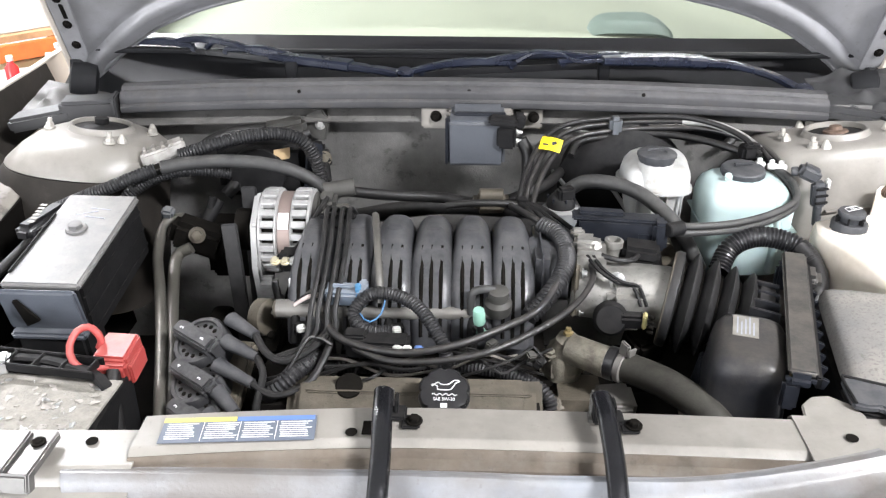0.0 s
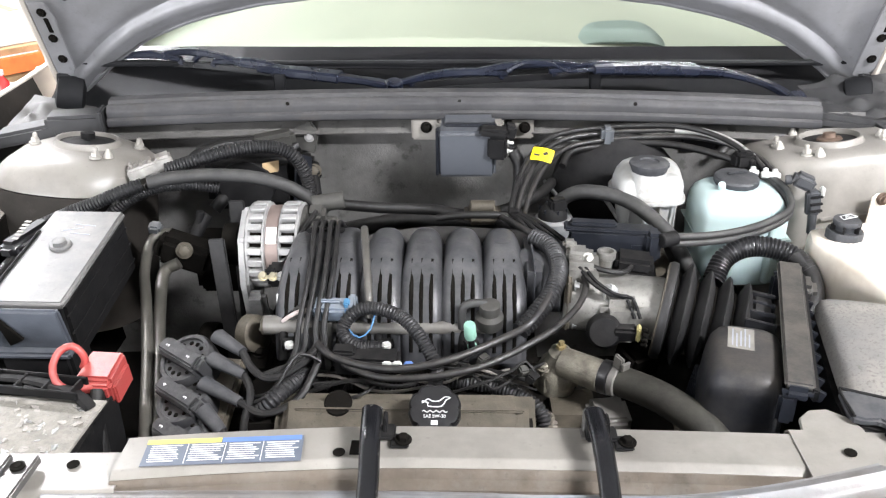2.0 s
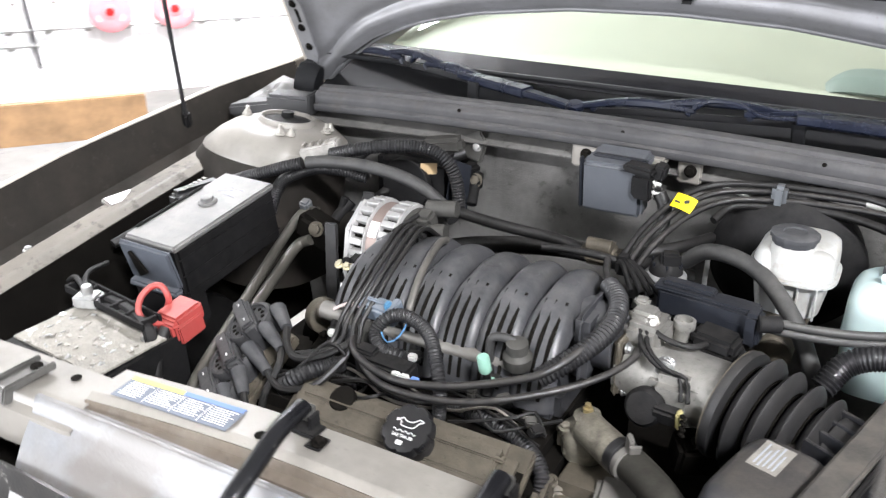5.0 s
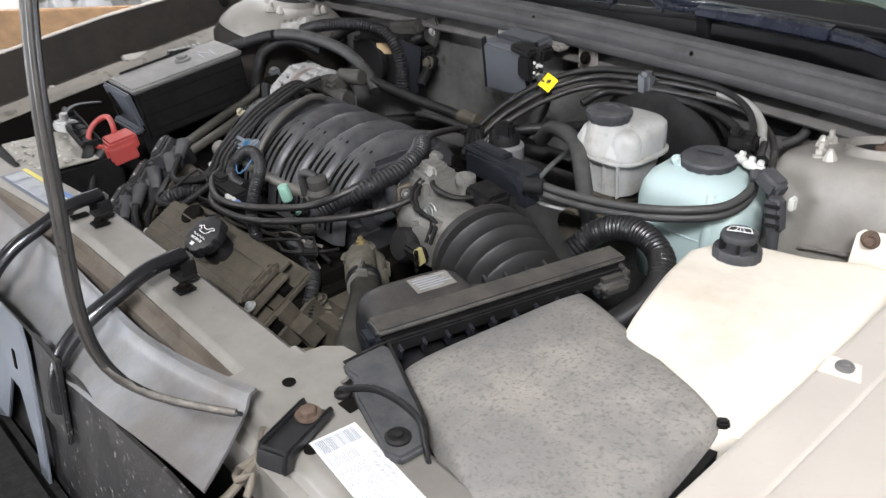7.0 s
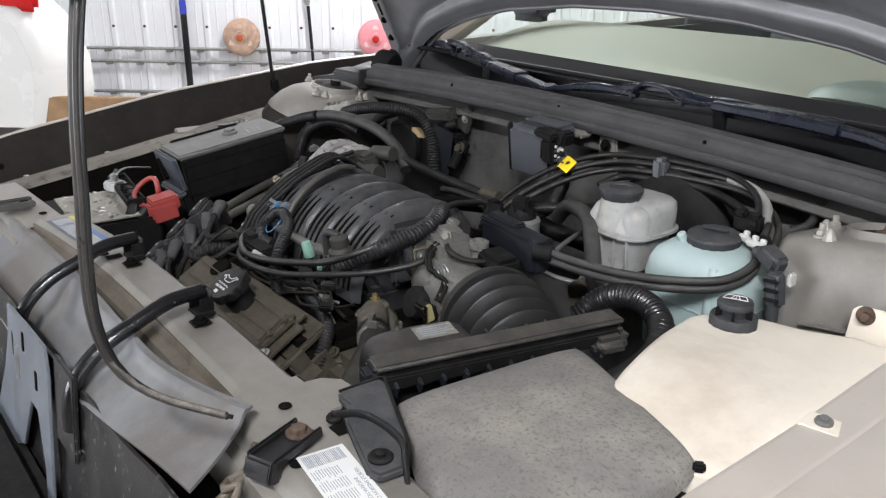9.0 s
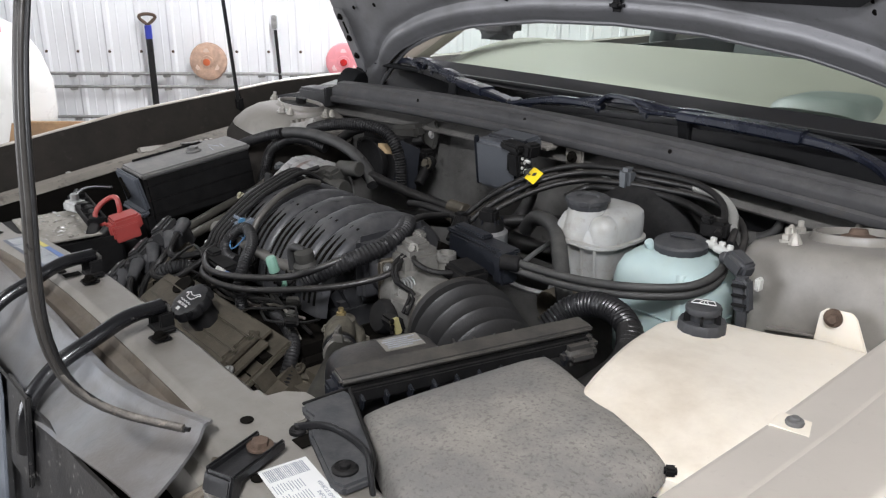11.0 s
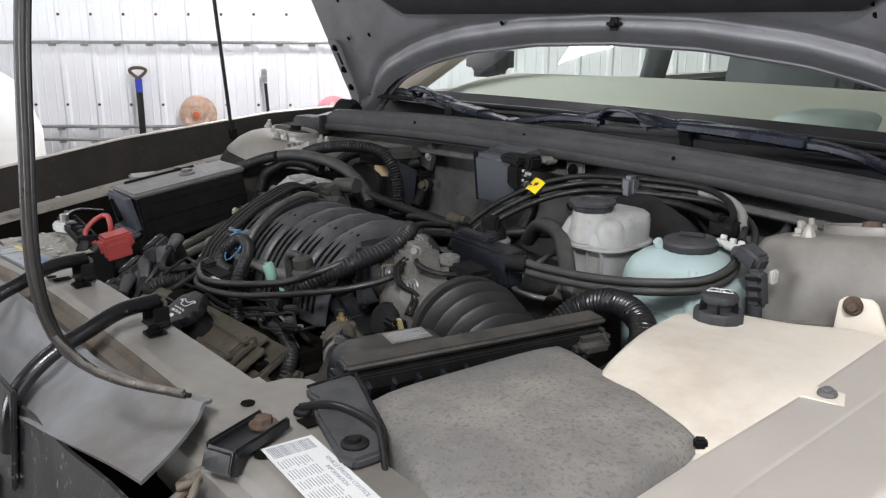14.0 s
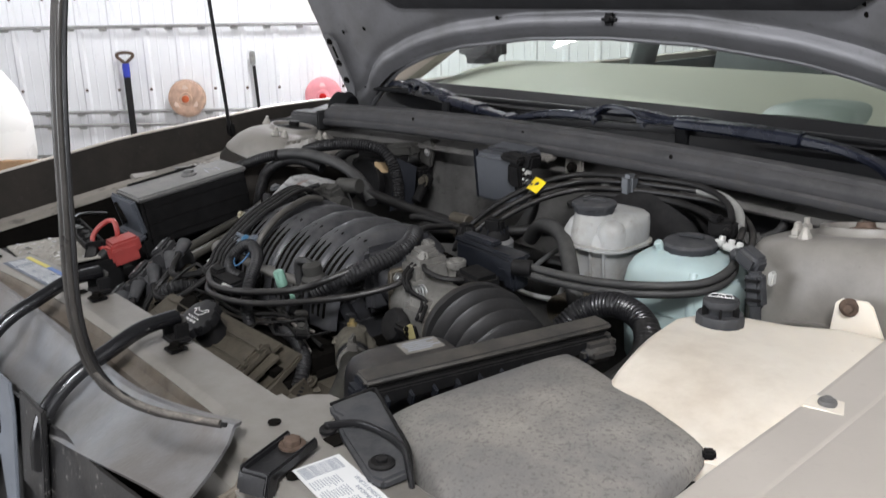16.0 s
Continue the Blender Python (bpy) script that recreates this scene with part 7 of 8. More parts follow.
# ---- air filter housing, bellows and hoses ----
def air_box():
    a = thing("air_filter_box", (0.50, 0.22, 0.55), "dusty grey air filter housing with a black ribbed half", "air filter box")
    A, B, C, D = Vector((0.445, 0.100, 0.792)), Vector((0.488, 0.335, 0.800)), Vector((0.728, 0.235, 0.818)), Vector((0.752, -0.035, 0.800))

    def lid(u, v):
        a, b = 2 * u - 1, 2 * v - 1
        a, b = a * (1 - 0.045 * b ** 8), b * (1 - 0.045 * a ** 8)
        p = A.lerp(B, (b + 1) / 2).lerp(D.lerp(C, (b + 1) / 2), (a + 1) / 2)
        e = min(u, 1 - u, v, 1 - v)
        dome = 0.014 * (1 - (2 * v - 1) ** 4) * (1 - (2 * u - 1) ** 4)
        edge = -0.014 * max(0, 1 - e / 0.045) ** 2.2
        return (p.x, p.y, p.z + dome + edge)

    part("lid", sheet(lid, 44, 44, 0.004), AIRBOX, a, "dusty speckled grey lid")
    base = [A, D, C, B]
    bm = bmesh.new()
    hi = [bm.verts.new(p - Vector((0, 0, 0.03))) for p in base]
    lo = [bm.verts.new((p.x * 0.98 + 0.01, p.y, 0.55)) for p in base]
    for k in range(4):
        bm.faces.new((hi[k], hi[(k + 1) % 4], lo[(k + 1) % 4], lo[k]))
    bm.faces.new(lo)
    bm.faces.new(hi)
    part("lower_case", bm, BLACK, a)
    # flange along the split
    d = (Vector((0.494, 0.405, 0)) - Vector((0.408, 0.105, 0))).normalized()
    ang = math.degrees(math.atan2(d.y, d.x))
    mid = Vector((0.441, 0.258, 0.803))
    part("flange", join(rbox(mid + Vector((0, 0, -0.006)), (0.300, 0.014, 0.010), (0, -1, ang), 0.003), rbox(mid + Vector((0.014, -0.004, -0.012)), (0.29, 0.008, 0.016), (0, -1, ang), 0.002)), BLACK, a)
    part("flange_top", rbox(mid + Vector((-0.004, 0.002, 0.003)), (0.308, 0.034, 0.008), (0, -1, ang), 0.004, 3), FLANGE, a, "dusty tan flange strip")
    part("flange_end", join(rbox(mid + d * 0.128 + Vector((0.018, -0.006, -0.016)), (0.045, 0.032, 0.024), (0, -1, ang), 0.009, 3), rbox(mid + d * 0.150 + Vector((0.006, -0.002, -0.014)), (0.022, 0.026, 0.020), (0, -1, ang), 0.008, 3)), FLANGE, a)
    # ribbed half towards the engine
    hm = pose(0.381, 0.268, 0.692, 0, -1, ang)
    half = part("ribbed_half", moved(loft([(-0.14, -0.066, 0.014, 0.069, 0.066, 6), (0.04, -0.066, 0.001, 0.068, 0.051, 6), (0.072, -0.066, 0, 0.067, 0.049, 5.5), (0.088, -0.066, 0, 0.065, 0.046, 5), (0.098, -0.066, 0, 0.060, 0.041, 4.5), (0.1035, -0.066, 0, 0.053, 0.034, 4.2), (0.106, -0.066, 0, 0.044, 0.025, 4)], 96), hm), HALF, a, "blue-black ribbed housing half, dusty on top", smooth=60)
    part("duct_mouth", moved(loft([(-0.14, 0.058, 0.004, 0.072, 0.044, 5), (0.05, 0.058, 0.002, 0.070, 0.042, 5), (0.068, 0.058, 0, 0.066, 0.038, 4.5), (0.075, 0.058, 0, 0.056, 0.030, 4)], 72), hm), HALF, half, smooth=60)
    for k in range(4):
        part("stiffener", moved(rbox((0.012 + 0.026 * k, -0.018, 0.086), (0.0035, 0.040, 0.030), (0, 0, -12), 0.001), hm), HALF, half)
    nrm = Vector((-d.y, d.x, 0))
    for k in range(11):
        p = Vector((0.381, 0.268, 0.66)) + d * (-0.122 + 0.0112 * k) + nrm * 0.0635
        part("side_rib", rbox(p, (0.004, 0.006, 0.13), (9, 0, ang), 0.0015), BLUEBLACK, half)
        q = mid + d * (-0.135 + 0.027 * k) + Vector((0.020, -0.004, -0.020))
        part("edge_rib", rbox(q, (0.004, 0.012, 0.016), (20, 0, ang), 0.0015), BLUEBLACK, half)
    for s, c in ((-0.15, 0.0), (0.15, 0.0)):
        p = mid + d * s
        part("clip", join(rbox(p + Vector((-0.006, 0, -0.008)), (0.018, 0.034, 0.018), (0, 0, ang), 0.007), rbox(p + Vector((-0.016, 0, -0.03)), (0.012, 0.02, 0.04), (0, 0, ang), 0.004)), BLUEBLACK, half)
    m = hm @ pose(-0.046, 0.008, 0.1064)
    lab = part("case_label", moved(rbox((0, 0, 0), (0.048, 0.032, 0.0008), bev=0), m), SILVER, half, "faded silver part label")
    bars([(-0.022 + random.uniform(0, 0.004), 0.010 - 0.005 * r, random.uniform(0.03, 0.042), 0.0018) for r in range(5)], m @ Matrix.Translation((0, 0, 0.0006)), LABELGREY, lab)
    part("front_foot", rbox((0.726, 0.228, 0.811), (0.011, 0.010, 0.008), (0, 0, 40), 0.002), BLACK, a)


air_box()


def bellows():
    b = thing("intake_bellows", (0.34, 0.36, 0.66), "black rubber accordion intake duct with wide folds", "intake duct")
    p0, p1 = Vector((0.292, 0.368, 0.754)), Vector((0.412, 0.330, 0.742))
    ax = (p1 - p0).normalized()
    prof = [(0.055, 0.0), (0.070, 0.001), (0.0715, 0.005), (0.0705, 0.012), (0.060, 0.014)]
    h = 0.017
    for k in range(4):
        r = 0.0745 - 0.003 * k
        prof += [(r - 0.026, h), (r - 0.020, h + 0.003), (r - 0.003, h + 0.011), (r, h + 0.014), (r - 0.003, h + 0.017), (r - 0.020, h + 0.023)]
        h += 0.0262
    prof += [(0.05, h), (0.05, h + 0.02)]
    part("folds", lathe(prof, p0, ax, 56), mat("dusty_bellows_rubber", (0.012, 0.012, 0.0125), 0.45, spec=0.35, dust=0.11, dustcol=(0.17, 0.155, 0.135), var=0.2), b)
    # dark rings colour in the shade between the folds
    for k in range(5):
        part("fold_shade_ring", lathe([(0.030, 0), (0.056 - 0.003 * k, 0.0006), (0.056 - 0.003 * k, 0.003), (0.030, 0.0036)], p0 + ax * (0.0145 + 0.0262 * k), ax, 40), DARK, b)
    part("clamp_ring", lathe([(0.066, -0.003), (0.0695, -0.002), (0.0695, 0.007), (0.066, 0.008)], p0 + ax * 0.001, ax, 48), ALUDIRTY, b)


bellows()


def hose(name, pts, r, material, label, category="hose", corr=0.0, pitch=0.007, n=14, ends=None, flat=1.0):
    h = thing(name, pts[0], label, category)
    part("hose_body", tube(pts, r, n, 0.008, corr, pitch, flat=flat), material, h)
    for k, (w, mtl) in (ends or {}).items():
        p = [Vector(q) for q in pts]
        at, d = (p[0], (p[1] - p[0]).normalized()) if k == 0 else (p[-1], (p[-2] - p[-1]).normalized())
        part("hose_clamp" if mtl is STEEL or mtl is ALU else "hose_cuff", lathe([(r * 1.0, -0.002), (r * 1.13, 0), (r * 1.13, w), (r * 1.0, w + 0.002)], at + d * 0.006, d, 24), mtl, h)
    return h


LOOM = mat("split_loom_plastic", (0.010, 0.010, 0.011), 0.45, spec=0.32, dust=0.14, dustcol=(0.17, 0.16, 0.15), var=0.2)
RADHOSE = mat("brown_dusty_radiator_hose", (0.018, 0.016, 0.014), 0.6, spec=0.2, dust=0.2, dustcol=(0.15, 0.15, 0.12), var=0.25)


GREYHOSE = mat("dusty_grey_hose", (0.026, 0.026, 0.026), 0.52, spec=0.3, dust=0.45, dustcol=(0.125, 0.12, 0.11), var=0.25)


def hoses():
    hose("radiator_hose", [(0.190, 0.250, 0.722), (0.228, 0.226, 0.724), (0.270, 0.186, 0.726), (0.310, 0.138, 0.715), (0.345, 0.090, 0.67), (0.36, 0.06, 0.62)], 0.0205, RADHOSE, "thick dusty black upper radiator hose", ends={0: (0.012, BLACKCLEAN)}, n=24)
    cp = thing("spring_clamp", (0.210, 0.238, 0.745), "pinched spring clamp on the radiator hose", "hose clamp")
    part("tab", join(rbox((0.212, 0.234, 0.752), (0.006, 0.016, 0.022), (10, 0, 35), 0.002), rbox((0.220, 0.228, 0.750), (0.014, 0.004, 0.012), (10, 0, 35), 0.001)), RAILGREY, cp)
    part("band", lathe([(0.0205, 0), (0.0218, 0.001), (0.0218, 0.009), (0.0205, 0.010)], (0.208, 0.238, 0.723), (0.036, -0.03, 0.002), 28), RAILGREY, cp)
    hose("air_hose", [(0.385, 0.440, 0.762), (0.405, 0.464, 0.788), (0.440, 0.472, 0.803), (0.478, 0.468, 0.803), (0.508, 0.454, 0.793), (0.522, 0.434, 0.779)], 0.0165, BLACKCLEAN, "black corrugated rubber elbow hose", corr=0.0020, pitch=0.0056, n=22)
    hose("air_hose", [(0.504, 0.457, 0.796), (0.520, 0.438, 0.782), (0.524, 0.414, 0.766), (0.515, 0.388, 0.750), (0.495, 0.360, 0.728)], 0.0160, RUBBER, "smooth black rubber elbow on the corrugated hose", n=22)
    hose("heater_hose", [(0.16, 0.63, 0.80), (0.19, 0.618, 0.828), (0.225, 0.606, 0.836), (0.265, 0.585, 0.834), (0.30, 0.555, 0.822), (0.34, 0.52, 0.79), (0.375, 0.50, 0.73)], 0.0120, GREYHOSE, "grey-black heater hose arching over the bay", n=16)
    hose("heater_hose", [(-0.236, 0.608, 0.815), (-0.142, 0.621, 0.800), (-0.046, 0.635, 0.790), (0.042, 0.614, 0.790), (0.131, 0.668, 0.800), (0.17, 0.76, 0.79)], 0.0095, RUBBER, "dark heater hose along the firewall side of the manifold")
    hose("heater_hose", [(-0.29, 0.68, 0.70), (-0.2, 0.70, 0.72), (-0.05, 0.70, 0.745), (0.08, 0.70, 0.74), (0.15, 0.74, 0.72)], 0.016, RUBBER, "dark hose low before the firewall")
    hose("wire_loom", [(-0.515, 0.578, 0.858), (-0.545, 0.565, 0.850), (-0.585, 0.552, 0.836), (-0.635, 0.545, 0.818), (-0.69, 0.54, 0.79), (-0.72, 0.54, 0.74)], 0.0115, LOOM, "black corrugated sleeve ending behind the fuse box", corr=0.002, pitch=0.005)
    hose("charge_hose", [(-0.505, 0.581, 0.860), (-0.47, 0.588, 0.865), (-0.43, 0.594, 0.867), (-0.397, 0.598, 0.867), (-0.34, 0.606, 0.860), (-0.29, 0.610, 0.845), (-0.25, 0.612, 0.82), (-0.22, 0.60, 0.80)], 0.0112, GREYHOSE, "smooth grey-black hose over the dark side of the bay", n=16)
    hose("wire_loom", [(-0.60, 0.565, 0.72), (-0.585, 0.572, 0.775), (-0.567, 0.578, 0.812), (-0.53, 0.588, 0.835), (-0.49, 0.594, 0.848), (-0.44, 0.60, 0.850), (-0.40, 0.612, 0.84)], 0.0115, LOOM, "black corrugated wire loom under the smooth hose", corr=0.002, pitch=0.005)
    hose("wire_loom", [(-0.49, 0.633, 0.862), (-0.436, 0.640, 0.878), (-0.379, 0.665, 0.886), (-0.325, 0.691, 0.882), (-0.288, 0.700, 0.862), (-0.270, 0.705, 0.82), (-0.262, 0.70, 0.76)], 0.0125, LOOM, "black corrugated wire loom arching to the firewall", corr=0.0025, pitch=0.0055)
    c = thing("harness_connector", (-0.525, 0.641, 0.850), "dusty whitish multi-pin harness connector", "connector")
    part("shell", join(rbox((-0.528, 0.637, 0.862), (0.06, 0.026, 0.022), (0, -14, 22), 0.004), rbox((-0.500, 0.648, 0.872), (0.03, 0.03, 0.024), (0, -14, 22), 0.004)), mat("dusty_pale_connector", (0.30, 0.29, 0.27), 0.6, dust=0.5, var=0.3, scale=60), c)
    for k in range(4):
        part("latch", rbox((-0.548 + 0.014 * k, 0.628 + 0.005 * k, 0.872 + 0.003 * k), (0.006, 0.02, 0.006), (0, -14, 22), 0.001), SILVER, c)
    # front harness runs
    hose("wiring_cable", [(-0.20, 0.29, 0.765), (-0.165, 0.232, 0.762), (-0.088, 0.197, 0.765), (-0.016, 0.204, 0.772), (0.057, 0.238, 0.783), (0.102, 0.262, 0.800), (0.132, 0.325, 0.822), (0.130, 0.40, 0.838), (0.097, 0.46, 0.838), (0.07, 0.54, 0.82)], 0.0050, GLOSSHOSE, "black wiring cable slung before the manifold", "cable")
    hose("wiring_cable", [(-0.19, 0.27, 0.755), (-0.134, 0.212, 0.755), (-0.074, 0.187, 0.757), (0.020, 0.197, 0.765), (0.103, 0.244, 0.778), (0.155, 0.296, 0.788), (0.180, 0.345, 0.80), (0.175, 0.375, 0.815)], 0.0046, GLOSSHOSE, "black wiring cable slung before the manifold", "cable")
    hose("wire_loom", [(0.085, 0.262, 0.782), (0.105, 0.280, 0.795), (0.130, 0.315, 0.812), (0.142, 0.356, 0.825), (0.135, 0.398, 0.836), (0.11, 0.43, 0.84)], 0.0135, LOOM, "thick corrugated loom beside the throttle body", corr=0.0022, pitch=0.0055)
    hose("wire_loom", [(-0.098, 0.250, 0.762), (-0.132, 0.248, 0.766), (-0.150, 0.262, 0.780), (-0.135, 0.276, 0.800), (-0.105, 0.277, 0.806), (-0.067, 0.262, 0.798), (-0.039, 0.232, 0.778), (-0.024, 0.214, 0.750), (-0.03, 0.22, 0.71)], 0.0095, LOOM, "thin corrugated loom looping before the manifold", corr=0.0016, pitch=0.0045)
    hose("wire_loom", [(-0.20, 0.262, 0.695), (-0.174, 0.254, 0.702), (-0.095, 0.250, 0.703), (-0.033, 0.260, 0.703), (0.037, 0.252, 0.702), (0.085, 0.238, 0.695), (0.115, 0.215, 0.68), (0.12, 0.19, 0.64)], 0.0105, LOOM, "corrugated loom along the valve cover", corr=0.0018, pitch=0.005)
    hose("wire_loom", [(-0.262, 0.225, 0.66), (-0.255, 0.19, 0.70), (-0.235, 0.185, 0.722), (-0.215, 0.21, 0.73), (-0.20, 0.25, 0.72)], 0.012, LOOM, "corrugated loom beside the coil pack", corr=0.002, pitch=0.005)
    # pipes at the left of the engine
    pipe = mat("grey_brown_metal_pipe", (0.085, 0.08, 0.068), 0.45, 0.4, dust=0.3, dustcol=(0.15, 0.14, 0.12), var=0.2)
    hose("metal_pipe", [(-0.472, 0.56, 0.78), (-0.500, 0.55, 0.775), (-0.498, 0.49, 0.748), (-0.467, 0.40, 0.735), (-0.432, 0.290, 0.712), (-0.398, 0.166, 0.680), (-0.385, 0.12, 0.64)], 0.0085, pipe, "bare metal coolant pipe", "pipe", n=12)
    hose("metal_pipe", [(-0.445, 0.50, 0.755), (-0.468, 0.49, 0.742), (-0.452, 0.41, 0.722), (-0.418, 0.287, 0.700), (-0.388, 0.172, 0.668), (-0.375, 0.13, 0.63)], 0.0095, pipe, "bare metal coolant pipe", "pipe", n=12)
    part_of = thing("temperature_switch", (-0.50, 0.585, 0.76), "small grey plug on a metal pipe", "sensor")
    part("socket", cyl((-0.44, 0.56, 0.765), (-0.42, 0.59, 0.80), 0.011), BLACK, part_of)
    part("plug", rbox((-0.498, 0.56, 0.782), (0.02, 0.02, 0.035), (20, 10, 0), 0.004), mat("grey_plug", (0.09, 0.10, 0.11), 0.5, dust=0.3), part_of)
    part("stud", cyl((-0.43, 0.575, 0.79), (-0.425, 0.58, 0.81), 0.007), BLACK, part_of)
    # transmission and speed cables: the big loop at the right
    loop = [(0.092, 0.560, 0.805), (0.107, 0.615, 0.838), (0.137, 0.682, 0.866), (0.180, 0.735, 0.880), (0.255, 0.757, 0.886), (0.330, 0.760, 0.890), (0.400, 0.752, 0.892), (0.455, 0.728, 0.886), (0.492, 0.690, 0.876), (0.510, 0.650, 0.862)]
    for k, (dx, dz, mtl) in enumerate(((0.0, 0.0, GLOSSHOSE), (0.010, -0.009, GLOSSHOSE), (-0.009, 0.009, RUBBER))):
        hose("control_cable", [(x + dx * (1 + i * 0.12), y - abs(dx) * 0.5 + dz * 0.4, z + dz) for i, (x, y, z) in enumerate(loop)], 0.0048, mtl, "black control cable looping round the bay", "cable", n=10)
    hose("cable_sleeve", [(0.382, 0.757, 0.893), (0.43, 0.742, 0.893), (0.472, 0.712, 0.884), (0.497, 0.675, 0.872)], 0.0068, mat("pale_grey_sleeve", (0.32, 0.32, 0.30), 0.4, dust=0.2), "pale grey sleeve on a control cable", "cable sleeve", n=12)
    for k, d in enumerate((0.0, 0.011)):
        hose("vent_hose", [(0.508, 0.640, 0.858), (0.532, 0.600, 0.846 - d), (0.525, 0.550, 0.834 - d), (0.480, 0.510, 0.828 - d), (0.420, 0.478, 0.826 - d), (0.360, 0.458, 0.828 - d), (0.305, 0.447, 0.832 - d)], 0.0056, GREYHOSE, "grey-black vent hose sweeping before the teal tank", n=10)
    hose("vacuum_hose", [(0.18, 0.70, 0.845), (0.20, 0.735, 0.86), (0.26, 0.748, 0.865), (0.33, 0.752, 0.87), (0.40, 0.735, 0.868), (0.46, 0.70, 0.862), (0.52, 0.655, 0.85)], 0.0065, RUBBER, "black vacuum hose below the control cables", n=10)
    cl = thing("cable_clip", (0.253, 0.765, 0.865), "grey metal cable clip on the firewall", "clip")
    part("strap", join(rbox((0.262, 0.750, 0.884), (0.022, 0.026, 0.036), bev=0.006), rbox((0.262, 0.762, 0.862), (0.016, 0.01, 0.04), bev=0.003)), mat("grey_clip", (0.10, 0.11, 0.12), 0.4, 0.3, dust=0.2), cl)
    part("white_lug", rbox((0.248, 0.744, 0.864), (0.016, 0.008, 0.007), bev=0.002), WHITEPL, cl)
    part("arm", tube([(0.26, 0.75, 0.862), (0.22, 0.775, 0.862), (0.17, 0.80, 0.865)], 0.0035, 8), STEEL, cl)
    te = thing("hose_tee", (0.503, 0.632, 0.852), "white plastic hose tees on the vent hoses", "connector")
    for x, y in ((0.490, 0.640), (0.508, 0.632), (0.522, 0.628)):
        part("tee", join(cyl((x - 0.008, y, 0.858), (x + 0.008, y - 0.003, 0.858), 0.0055, n=12), cyl((x, y, 0.855), (x, y + 0.004, 0.868), 0.0045, n=10)), WHITEPL, te)
    ck = thing("check_valve", (0.556, 0.585, 0.82), "black solenoid valve with a white plug beside the strut tower", "valve")
    part("upper_socket", join(rbox((0.557, 0.596, 0.861), (0.036, 0.026, 0.024), (0, 22, -12), 0.006, 3), cyl((0.540, 0.600, 0.862), (0.530, 0.603, 0.860), 0.008)), SNORKEL, ck)
    part("lower_body", join(rbox((0.573, 0.584, 0.828), (0.022, 0.020, 0.046), (0, -8, 0), 0.005, 3), cyl((0.575, 0.582, 0.81), (0.578, 0.580, 0.775), 0.007)), SNORKEL, ck)
    for k in range(3):
        part("ridge", rbox((0.573 + 0.0015 * k, 0.5725, 0.842 - 0.012 * k), (0.020, 0.004, 0.004), (0, -8, 0), 0.001), BLACK, ck)
    part("plug", rbox((0.588, 0.592, 0.844), (0.007, 0.012, 0.017), bev=0.002), WHITEPL, ck)
    # yellow tag on the bundle
    tg = thing("warning_tag", (0.137, 0.68, 0.865), "folded yellow warning tag on the cable bundle", "tag")
    m = frame_at(Vector((0.141, 0.664, 0.878)), (1, -0.42, -0.05), (0, 0.75, 0.6))
    part("flag", moved(sheet(lambda u, v: (lerp(-0.019, 0.019, u), lerp(-0.012, 0.012, v), 0.004 * math.sin(u * 3.1) + 0.002 * v), 8, 5, 0.0008), m), YELLOW, tg)
    part("tag_mark", moved(join(rbox((0.006, 0.002, 0.0052), (0.008, 0.006, 0.0005), (0, 0, 30), 0), rbox((-0.008, -0.003, 0.0052), (0.01, 0.003, 0.0005), bev=0)), m), INK, tg)


hoses()


